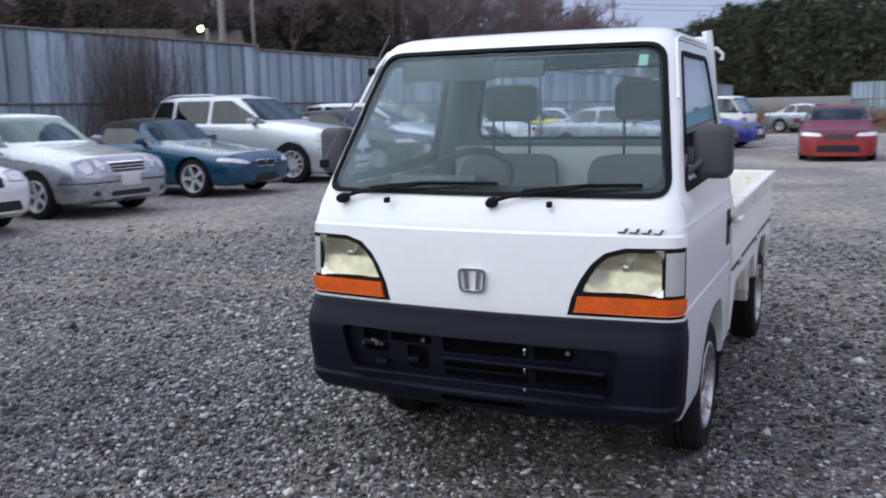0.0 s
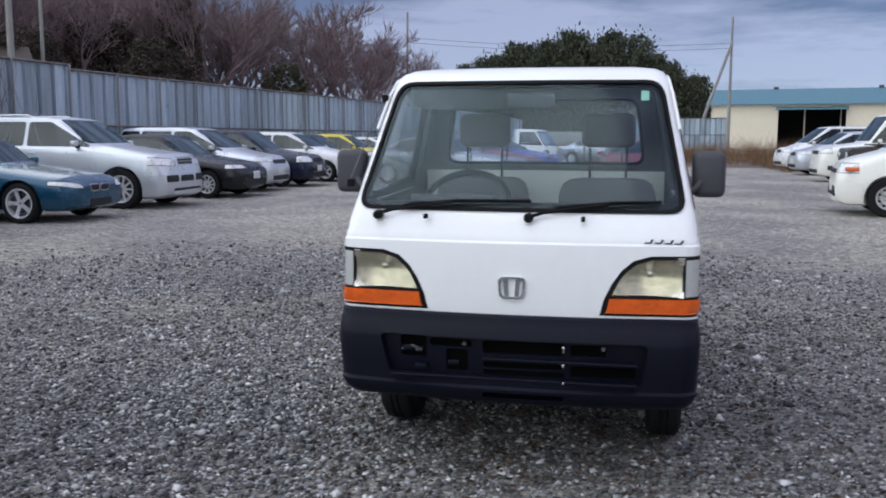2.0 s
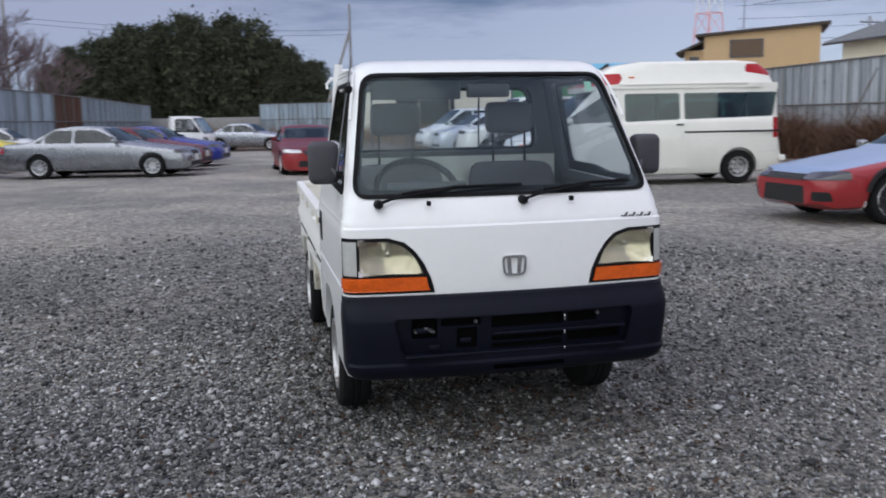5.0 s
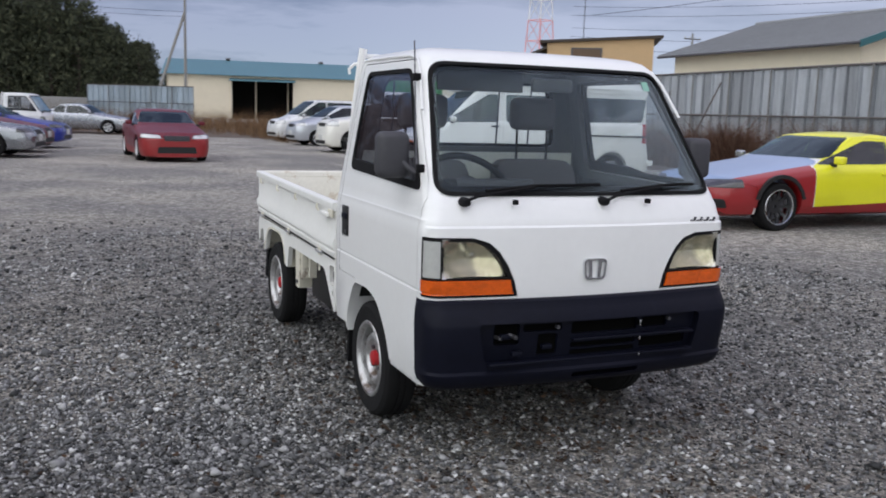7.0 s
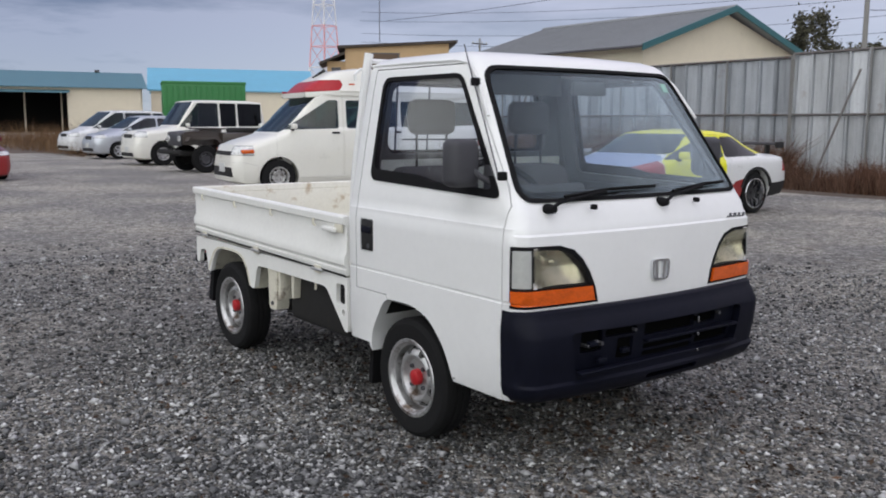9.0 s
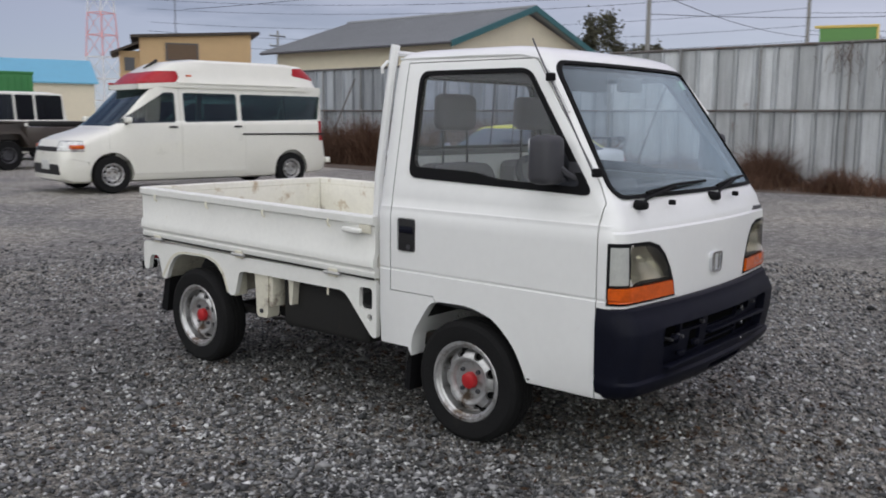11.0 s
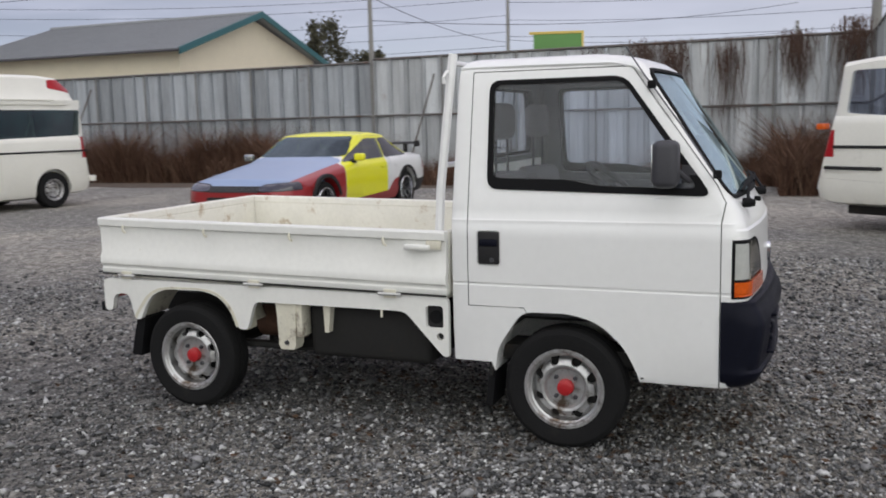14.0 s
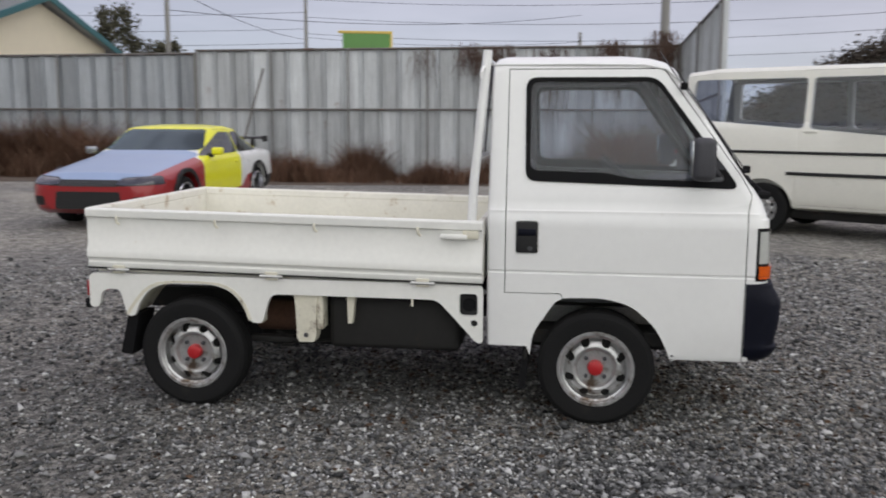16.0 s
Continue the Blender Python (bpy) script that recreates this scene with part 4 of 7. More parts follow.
        part("front_mudflap", prism([(0.292, 0.42), (0.318, 0.42), (0.345, 0.165), (0.315, 0.160)], "x", *sorted((s * 0.50, s * 0.675))), M_RUBBER, t, "black rubber mudflap")
        part("bump_stop", box(*sorted((s * 0.60, s * 0.69)), 2.398, 2.425, 0.468, 0.515, 0.006), M_RUBBER, t)
        part("frame_rail", box(*sorted((s * 0.30, s * 0.37)), -0.5, 2.36, 0.42, 0.52, 0.006), M_UNDER, t)
        part("front_arch_liner", prism([(0.325, 0.30), (0.305, 0.43), (0.187, 0.605), (-0.035, 0.609), (-0.168, 0.575), (-0.270, 0.478), (-0.336, 0.34), (-0.324, 0.338), (-0.259, 0.470), (-0.158, 0.563), (-0.030, 0.597), (0.179, 0.593), (0.290, 0.424), (0.310, 0.30)], "x", *sorted((s * 0.42, s * 0.69))), M_UNDER, t)
        part("inner_wing", box(*sorted((s * 0.405, s * 0.42)), -0.40, 0.40, 0.30, 0.60), M_UNDER, t)
        part("tail_lamp", box(*sorted((s * 0.48, s * 0.66)), 2.400, 2.430, 0.52, 0.60, 0.008), M_REDLENS, t, "red tail lamp")
    part("fuel_tank", box(-0.62, -0.10, 0.62, 1.24, 0.300, 0.555, 0.03, 3), M_UNDER, t, "black fuel tank under the bed")
    part("battery_box", box(0.10, 0.60, 0.62, 1.15, 0.33, 0.56, 0.02), M_UNDER, t)
    part("cab_floor_pan", box(-0.60, 0.60, -0.68, 0.48, 0.36, 0.42), M_UNDER, t)
    part("engine", box(-0.30, 0.30, 1.10, 1.70, 0.22, 0.50, 0.05), M_UNDER, t, "dark engine block under the bed")
    part("rear_axle", tube([(-0.58, 1.9, 0.262), (0.58, 1.9, 0.262)], 0.04, 10), M_UNDER, t)
    part("front_axle", tube([(-0.58, 0, 0.258), (0.58, 0, 0.258)], 0.028, 10), M_UNDER, t)
    part("exhaust", tube([(0.2, 1.6, 0.26), (0.35, 2.05, 0.27), (0.35, 2.38, 0.27)], 0.028, 10), M_UNDER, t)
    part("leaf_spring", box(-0.52, -0.46, 1.45, 2.3, 0.29, 0.32, 0.006), M_UNDER, t, "rusty dark leaf spring")
    part("silencer", tube([(-0.35, 1.42, 0.40), (-0.35, 1.66, 0.40)], 0.085, 14), mat("rusty_steel", (0.11, 0.055, 0.035), 0.8, vary=0.3), t, "rusty silencer")
    part("brake_cable", tube([(-0.45, 1.55, 0.33), (-0.55, 1.40, 0.30), (-0.56, 1.20, 0.33), (-0.45, 1.0, 0.36)], 0.008, 6), M_UNDER, t)
    # cab guard behind the cab
    gd = new("cab_guard")
    gd.parent = t
    gd["label"] = "white steel cab guard with thin bars"
    for s in (-1, 1):
        part("guard_upright", tube([(s * 0.615, 0.570, 0.90), (s * 0.610, 0.560, 1.10), (s * 0.570, 0.515, 1.60), (s * 0.560, 0.508, 1.675)], 0.021, 8), M_WHITE, gd)
        part("rope_hook", tube([(s * 0.565, 0.515, 1.60), (s * 0.60, 0.525, 1.60), (s * 0.625, 0.53, 1.575), (s * 0.622, 0.53, 1.55)], 0.008, 6), M_WHITE, gd)
    for z, y in ((1.64, 0.515), (1.20, 0.550)):
        part("guard_rail", tube([(-0.575, y, z), (0.575, y, z)], 0.012, 8), M_WHITE, gd)
    for x in (-0.39, -0.20, 0.20, 0.39):
        part("guard_bar", tube([(x, 0.552, 1.20), (x, 0.517, 1.64)], 0.005, 6), M_DARKMETAL, gd)
    # wheels
    for y in (0.0, 1.9):
        for s in (-1, 1):
            w = wheel(t, s * 0.605, y, 0.262, 0.148, s, 0.166, "steel")
            if y > 0:
                continue
            part("hub_cap", lathe([(0, s * 0.058), (0.024, s * 0.057), (0.033, s * 0.052), (0.036, s * 0.030), (0, s * 0.026)], "x", segs=20), M_RED, w, "red plastic hub cap")
    return t


kei = build_truck()


# ---- parked vehicles ----
def paint(name, color, rough=0.28, **more):
    return mat(name, color, rough, vary=0.04, scale=3, coat=0.6, **more)


P_SILVER = paint("silver_paint", (0.40, 0.42, 0.46), 0.26, metal=0.75)
P_GREY = paint("grey_silver_paint", (0.33, 0.345, 0.37), 0.26, metal=0.75)
P_PALE = paint("pale_silver_paint", (0.58, 0.61, 0.65), 0.30, metal=0.5)
P_BLUE = paint("blue_paint", (0.006, 0.062, 0.122), 0.25, metal=0.35)
P_BLACK = mat("black_paint", (0.010, 0.010, 0.013), 0.25, vary=0.04, scale=3, coat=0.25, spec=0.3)
P_NAVY = mat("navy_paint", (0.008, 0.012, 0.032), 0.25, vary=0.04, scale=3, coat=0.25, spec=0.3)
P_WHITE = paint("plain_white_paint", (0.74, 0.75, 0.75))
P_IVORY = paint("ivory_white_paint", (0.84, 0.83, 0.76), 0.3)
P_YELLOW = paint("yellow_paint", (0.72, 0.60, 0.03), 0.4)
P_BRIGHT = paint("bright_yellow_paint", (0.80, 0.78, 0.02), 0.45)
P_RED = paint("red_paint", (0.30, 0.012, 0.016), 0.35)
P_KIT = mat("dull_red_paint", (0.28, 0.018, 0.020), 0.45, vary=0.08, scale=3, coat=0.2)
P_MAROON = mat("maroon_paint", (0.14, 0.012, 0.021), 0.35, vary=0.05, scale=3, coat=0.25, spec=0.3)
P_ICE = paint("pale_blue_primer", (0.27, 0.36, 0.54), 0.45)
P_ROYAL = paint("royal_blue_paint", (0.015, 0.03, 0.26), 0.28)
P_BROWN = paint("brown_paint", (0.055, 0.042, 0.034), 0.45)
M_LAMP = mat("car_lamp_glass", (0.66, 0.67, 0.66), 0.12, metal=0.15, vary=0.3, scale=9, coat=1.0, dirt=(0.09, 0.10, 0.11), dirt_at=0.55, wear=11)
M_BEZEL = mat("dark_lamp_bezel", (0.02, 0.021, 0.024), 0.35, vary=0.15)
M_LAMPDARK = mat("smoked_lamp", (0.03, 0.03, 0.035), 0.12, vary=0.2, coat=1.0)
M_SOFTTOP = mat("black_soft_top", (0.014, 0.014, 0.016), 0.85, vary=0.15, bump=0.2, bscale=200)
M_CARSEAT = mat("car_seat_fabric", (0.05, 0.049, 0.048), 0.9, vary=0.15)
M_TRIM = mat("dark_car_trim", (0.035, 0.036, 0.038), 0.85, vary=0.15)
M_ALLOY = mat("alloy_wheel", (0.68, 0.69, 0.71), 0.32, metal=0.45, vary=0.08)
M_DARKRIM = mat("black_wheel", (0.02, 0.02, 0.022), 0.35, vary=0.1)


def hull_ring(y, zb, zbelt, zt, w, rr, d=0.0):
    """A body section at y: half width w, sill zb, waist zbelt, top zt, roof half width rr * w."""
    w, zt, zb = w - d, zt - d, zb + d
    g = max(zt - zbelt, 0.012)
    k = min(max((g - 0.10) / 0.22, 0), 1)
    wr = w * rr
    low = [(0, zb), (w * 0.80, zb), (w * 0.93, zb + 0.035), (w * 0.985, zb + 0.14), (w, zb + 0.5 * (zbelt - zb)), (w * 0.995, zbelt - 0.09), (w * 0.972, zbelt - 0.015), (w * 0.945, zbelt + 0.008)]
    hood = [(w * 0.84, zbelt + 0.45 * g), (w * 0.74, zbelt + 0.70 * g), (w * 0.55, zbelt + 0.88 * g), (w * 0.28, zbelt + 0.97 * g), (0, zt)]
    roof = [(w * 0.945 + (wr - w * 0.945) * 0.55, zbelt + (g - 0.06) * 0.55), (wr, zt - 0.075), (wr - 0.055, zt - 0.028), (wr * 0.5, zt - 0.005), (0, zt)]
    up = [(a[0] + (b[0] - a[0]) * k, a[1] + (b[1] - a[1]) * k) for a, b in zip(hood, roof)]
    half = [(x, y, max(z, zb)) for x, z in low + up]
    return half + [(-x, yy, z) for x, yy, z in half[1:-1]][::-1]


def car_hull(c, d=0.0, y0=None, y1=None, floor=None):
    keys = sorted({round(q[0], 3) for n in ("top", "belt", "wide", "low") for q in c[n]})
    ys = []
    for a, b in zip(keys, keys[1:]):
        n = max(1, round((b - a) / 0.16))
        ys += [a + (b - a) * k / n for k in range(n)]
    ys.append(keys[-1])
    if y0 is not None:
        ys = [y0] + [y for y in ys if y0 + 0.02 < y < y1 - 0.02] + [y1]
    elif d:
        ys = [ys[0] + d] + [y for y in ys if ys[0] + d + 0.01 < y < ys[-1] - d - 0.01] + [ys[-1] - d]
    at = lambda n, y: float(np.interp(y, [q[0] for q in c[n]], [q[1] for q in c[n]]))
    W = c["W"] / 2
    return loft([hull_ring(y, floor if floor else at("low", y), at("belt", y), at("top", y), W * at("wide", y), at("roof", y), d) for y in ys])


def profile(kind, fo, wb, ro, W, H, **more):
    """A car's lines: along y from the nose at -fo over the axles at 0 and wb to the tail at wb + ro."""
    T = wb + ro
    c = dict(kind=kind, fo=fo, wb=wb, ro=ro, W=W, H=H, r=0.31, rim=0.20, hood=0.80, cowl_z=0.95, belt_z=0.88, cowl=0.50, head=1.20, waist=0.0)
    c.update({"rear": wb - 0.42, "deck": wb + 0.38, "deck_z": 0.96} if kind in ("sedan", "coupe") else {"rear": T - 0.55, "deck": T - 0.10, "deck_z": 0.98})
    c.update(more)
    tail = c["deck_z"] - 0.03
    c["top"] = [(-fo, 0.58), (-fo + 0.06, c["hood"] - 0.12), (-fo + 0.22, c["hood"] - 0.03), (-fo + 0.45, c["hood"]), (c["cowl"], c["cowl_z"]), (c["head"], H - 0.035), (c["head"] + 0.35, H - 0.004), (c["rear"] - 0.4, H), (c["rear"], H - 0.04), (c["deck"], c["deck_z"])]
    if kind in ("sedan", "coupe"):
        c["top"] += [(T - 0.12, tail), (T - 0.03, tail - 0.08), (T, 0.62)]
    else:
        c["top"] += [(T - 0.02, c["deck_z"] - 0.12), (T, 0.70)]
    c["top_z"], c["top_y"] = [0.58, c["hood"] - 0.12, c["hood"] - 0.03, c["hood"]], [0.0, 0.06, 0.22, 0.45]
    b = c["belt_z"]
    c["belt"] = [(-fo, 0.54), (-fo + 0.25, min(c["hood"] - 0.10, b)), (0.3, b - 0.06), (c["cowl"] + 0.2, b), (wb, b + 0.03 + c["waist"]), (T - 0.2, b + 0.02 + c["waist"]), (T, 0.60)]
    c["wide"] = [(-fo, 0.66), (-fo + 0.05, 0.80), (-fo + 0.16, 0.91), (-fo + 0.40, 0.975), (0, 0.995), (wb * 0.5, 1.0), (wb, 1.0), (T - 0.35, 0.965), (T - 0.10, 0.90), (T, 0.82)]
    c["low"] = [(-fo, 0.26), (-fo + 0.2, 0.19), (0.4, 0.19), (wb - 0.3, 0.19), (T - 0.15, 0.24), (T, 0.30)]
    rf = c.get("roofw", 0.76)
    c["roof"] = [(-fo, 0.8), (c["cowl"], 0.84), (c["head"], rf), (c["rear"], rf), (c["deck"], 0.80), (T, 0.8)]
    return c


def car(name, label, c, m, body_mat, doors=2, wheel_style="five", rims=None, lamp="slant", plate=True, glass_mat=None, panels=None, group="", far=False, top_mat=None, category="car", grille_mat=None):
    t = thing(name, label, category, m, group)
    W, H, fo, wb, ro = c["W"] / 2, c["H"], c["fo"], c["wb"], c["ro"]
    T = wb + ro
    at = lambda n, y: float(np.interp(y, [q[0] for q in c[n]], [q[1] for q in c[n]]))
    hull = shape(car_hull(c))
    skin = boolean(hull, car_hull(c, 0.012), "DIFFERENCE")
    cav0, cav1 = c["cowl"] + 0.10, min(c["deck"] - 0.06, T - 0.12)
    body = cut(hull, car_hull(c, 0.05, cav0, cav1, 0.48))
    ra = c["r"] + 0.055
    tool = bmesh.new()
    for y in (0.0, wb):
        for s in (-1, 1):
            lathe([(0, s * (W - 0.30)), (ra, s * (W - 0.30)), (ra, s * (W + 0.2)), (0, s * (W + 0.2))], "x", (0, y, c["r"]), 28, tool)
    body = cut(body, tool)
    # glazing
    b0, b1 = at("belt", c["cowl"] + 0.3) + 0.035, at("belt", wb) + 0.035
    top = c.get("win_top", H - 0.115)
    A, B = (c["cowl"] + 0.10 + (b0 - c["cowl_z"]) * 0.6, b0), (c["head"] + 0.12, top)
    slope = (c["deck"] - c["rear"]) * 0.55
    D, E = (c["rear"] + 0.02 if slope > 0.25 else c["rear"] - 0.02, top), (c["deck"] - 0.30 if slope > 0.25 else c["deck"] - 0.20, b1)
    if "win_end" in c:
        D, E = (c["win_end"] - 0.03, top), (c["win_end"], b1)
    side = lambda y: b0 + (b1 - b0) * (y - A[0]) / (E[0] - A[0])
    splits = c.get("pillars", [c["cowl"] + 1.45] + ([] if doors == 2 else [wb - 0.12]))
    polys = []
    edges = [None] + splits + [None]
    gaps = dict(zip(splits, c.get("pillar_w", [0.035] * len(splits))))
    for a, b in zip(edges, edges[1:]):
        ga, gb = gaps.get(a, 0), gaps.get(b, 0)
        p = []
        p += [A] if a is None else [(a + ga, side(a))]
        p += [E] if b is None else [(b - gb, side(b))]
        if b is None:
            p += [D]
        elif b - gb > B[0]:
            p += [(b - gb, top)]
        else:
            f = (b - gb - A[0]) / (B[0] - A[0])
            p += [(b - gb, A[1] + (top - A[1]) * f)]
        if a is None:
            p += [B] if b is None or b - gb > B[0] else []
        else:
            p += [(max(a + ga, B[0]), top)]
        polys.append(rounded(p, 0.05, 3))
    polys = polys[:c.get("side_windows", 9)]
    wsz0, wsz1 = c["cowl_z"] + 0.025, H - 0.075
    wsx0, wsx1 = W * at("roof", c["cowl"]) * 0.98, W * at("roof", c["head"]) - 0.075
    ws = rounded([(-wsx0, wsz0), (wsx0, wsz0), (wsx1, wsz1), (-wsx1, wsz1)], 0.06, 3)
    zr0 = c["deck_z"] + (0.05 if c["kind"] in ("sedan", "coupe") else 0.02)
    rw = rounded([(-W * 0.74, zr0), (W * 0.74, zr0), (wsx1, H - 0.11), (-wsx1, H - 0.11)], 0.06, 3)
    tool = prism(ws, "y", c["cowl"] - 0.15, c["head"] + 0.10)
    prism(rw, "y", c["rear"] - 0.10, T + 0.3, tool)
    tools = [shape(tool)]
    for s in (-1, 1):
        tool = bmesh.new()
        for p in polys:
            prism(p, "x", *sorted((s * W * 0.45, s * (W + 0.2))), tool)
        tools.append(shape(tool))
    body = cut(body, *tools)
    trim = cut(boolean(shape(car_hull(c, 0.052, cav0 + 0.004, cav1 - 0.004, 0.484)), car_hull(c, 0.060, cav0 + 0.012, cav1 - 0.012, 0.492), "DIFFERENCE"), *tools)
    mesh_part("interior_trim", trim, c.get("trim", M_TRIM), t)
    gm = glass_mat or M_CARGLASS
    # lamps and grille
    zh = c["hood"] - 0.14
    hl = {"slant": [(W * 0.45, zh - 0.03), (W * 0.52, zh + 0.075), (W * 1.05, zh + 0.10), (W * 1.05, zh - 0.035)],
          "box": [(W * 0.52, zh - 0.08), (W * 0.52, zh + 0.08), (W * 1.05, zh + 0.08), (W * 1.05, zh - 0.08)],
          "slim": [(W * 0.48, zh - 0.015), (W * 0.52, zh + 0.055), (W * 1.05, zh + 0.065), (W * 1.05, zh - 0.02)]}.get(lamp)
    hl = c.get("lamp_poly", hl)
    lamps = []
    if lamp == "round":
        for cx, q in ((0.50, 0.070), (0.73, 0.088)):
            lamps.append([(W * cx + q * math.cos(k * math.pi / 8), zh + 1.25 * q * math.sin(k * math.pi / 8)) for k in range(16)])
    else:
        lamps.append(rounded(hl, 0.03, 3))
    lens = M_LAMPDARK if lamp == "slim" else M_LAMP
    for p in lamps:
        for s in (-1, 1):
            q = p if s > 0 else mirrored(p)
            piece_, body = carve(body, inset(q, -0.010), "y", -fo - 0.1, -fo + (0.18 if lamp == "round" else 0.36), 0.002)
            lens_, bezel = carve(piece_, q, "y", -fo - 0.2, -fo + 0.6, 0.001)
            hl_ = mesh_part("head_lamp", lens_, c.get("lens", lens), t)
            mesh_part("bezel", bezel, M_BEZEL, hl_)
    gw, gz0, gz1 = c.get("grille", (0.34, zh - 0.10, zh + 0.03))
    mouths = [rounded([(-W * gw, gz0), (W * gw, gz0), (W * gw * 1.1, gz1), (-W * gw * 1.1, gz1)], 0.03, 3)]
    if c.get("kidney"):
        half_ = rounded([(0.012, gz0), (W * gw * 0.9, gz0), (W * gw, gz1), (0.012, gz1)], 0.03, 3)
        mouths = [half_, mirrored(half_)]
    for q in mouths:
        gp, body = carve(body, q, "y", -fo - 0.1, -fo + 0.16, 0.002)
        if c.get("chrome") or c.get("kidney"):
            gp, ring_ = carve(gp, inset(q, 0.014), "y", -fo - 0.2, -fo + 0.5, 0.001)
            gr = mesh_part("grille", ring_, M_CHROME, t, "chrome grille surround")
            mesh_part("grille_mesh", gp, M_BLACK, gr)
        else:
            gr = mesh_part("grille", gp, grille_mat or M_BLACK, t)
        bars = c.get("bars", 5)
        if not far and not c.get("kidney"):
            for k in range(bars):
                z = gz0 + (gz1 - gz0) * (k + 0.5) / bars
                yf = -fo + max(0.0, float(np.interp(z, c["top_z"], c["top_y"])))
                part("grille_bar", box(-W * gw, W * gw, yf - 0.008, yf + 0.03, z - 0.008, z + 0.008, 0.003, 1), M_CHROME if c.get("chrome") else M_DARKMETAL, gr)
    iz = c.get("intake", (0.28, 0.40, 0.62))
    ip, body = carve(body, rounded([(-W * iz[2], iz[0]), (W * iz[2], iz[0]), (W * iz[2] * 0.94, iz[1]), (-W * iz[2] * 0.94, iz[1])], 0.03, 3), "y", -fo - 0.1, -fo + c.get("intake_d", 0.05), 0.002)
    mesh_part("air_intake", ip, M_BLACK, t)
    for nm, poly, axis, lo, hi, mm in c.get("extra", ()):
        x_, body = carve(body, poly, axis, lo, hi, 0.002)
        mesh_part(nm, x_, mm, t)
    # panels
    pm = panels or {}
    h0, h1 = c.get("bonnet_span", (0.14, -0.04))
    hoodp = [(-W * 0.80, -fo + h0), (W * 0.80, -fo + h0), (W * 0.84, c["cowl"] + h1), (-W * 0.84, c["cowl"] + h1)]
    if c["cowl"] > -fo + 0.6:
        hp, body = carve(body, rounded(hoodp, 0.08, 3), "z", c["hood"] - 0.16, c["cowl_z"] + 0.05, 0.003)
        mesh_part("bonnet", hp, pm.get("bonnet", body_mat), t)
    bz = c.get("bumper_z", 0.50)
    fp, body = carve(body, [(-fo - 0.2, 0.1), (-ra - 0.02, 0.1), (-ra - 0.02, bz - 0.06), (-fo + 0.18, bz), (-fo - 0.2, bz)], "x", -2, 2, 0.003)
    mesh_part("front_bumper", fp, pm.get("front_bumper", body_mat), t)
    rp, body = carve(body, [(T + 0.2, 0.1), (wb + ra + 0.02, 0.1), (wb + ra + 0.02, c.get("rear_z", bz)), (T + 0.2, c.get("rear_z", bz) + 0.04)], "x", -2, 2, 0.003)
    mesh_part("rear_bumper", rp, pm.get("rear_bumper", body_mat), t)
    for s in (-1, 1):
        tl = rounded([(W * 0.52, c["belt_z"] - 0.19), (W * 1.1, c["belt_z"] - 0.19), (W * 1.1, c["belt_z"] - 0.03), (W * 0.52, c["belt_z"] - 0.03)], 0.02, 2) if "tail" not in c else c["tail"]
        q = tl if s > 0 else mirrored(tl)
        tp, body = carve(body, q, "y", T - 0.22, T + 0.1, 0.003)
        mesh_part("tail_lamp", tp, M_REDLENS, t)
    dy = [c["cowl"] - 0.02] + [q for q in splits]
    dz = c.get("door_z", 0.29)
    spans = [(dy[0], dy[1])] + ([(dy[1] + 0.02, min(dy[2] + 0.10, wb - ra + 0.16))] if doors == 4 and len(dy) > 2 else [])
    if "fender" in pm:
        for s in (-1, 1):
            f_, body = carve(body, [(-fo + 0.2, 0.30), (dy[0] - 0.006, 0.30), (dy[0] - 0.006, c["belt_z"] + 0.2), (-fo + 0.2, c["belt_z"] + 0.2)], "x", *sorted((s * W * 0.5, s * (W + 0.2))), 0.002)
            mesh_part("front_wing", f_, pm["fender"], t)
    if "skirt" in pm:
        f_, body = carve(body, [(ra - 0.1, 0.1), (wb - ra + 0.1, 0.1), (wb - ra + 0.1, 0.56), (wb - ra - 0.16, 0.52), (wb - ra - 0.36, 0.36), (ra - 0.1, 0.30)], "x", -2, 2, 0.002)
        mesh_part("side_skirt", f_, pm["skirt"], t)
        dz = 0.31
    if top_mat:
        u_, body = carve(body, [(c["head"] - 0.02, c["belt_z"] + 0.05), (c["deck"] + 0.15, c["belt_z"] + 0.05), (c["deck"] + 0.15, H + 0.2), (c["head"] - 0.02, H + 0.2)], "x", -2, 2, 0.001)
        mesh_part("soft_top", u_, top_mat, t)
    for a, b in spans:
        for s in (-1, 1):
            dp = rounded([(a, dz), (b, dz), (b, H - 0.075), (max(a, c["head"] + 0.02), H - 0.075), (a, at("belt", c["cowl"]) + 0.02)], 0.04, 3)
            d_, body = carve(body, dp, "x", *sorted((s * W * 0.5, s * (W + 0.3))), 0.003)
            door = mesh_part("door", d_, pm.get("door", body_mat), t)
            zhd = at("belt", b) - 0.10
            part("door_handle", box(*sorted((s * (W - 0.02), s * (W + 0.012))), b - 0.24, b - 0.08, zhd - 0.018, zhd + 0.018, 0.008), c.get("handle", pm.get("door", body_mat)), door)
    if "upper" in pm:
        u_, body = carve(body, [(c["cowl"] + 0.14, c["belt_z"] + 0.11), (c["deck"] + 0.1, c["belt_z"] + 0.09), (c["deck"] + 0.1, H + 0.2), (c["cowl"] + 0.14, H + 0.2)], "x", -2, 2, 0.001)
        mesh_part("roof", u_, pm["upper"], t)
    mesh_part("body", body, body_mat, t)
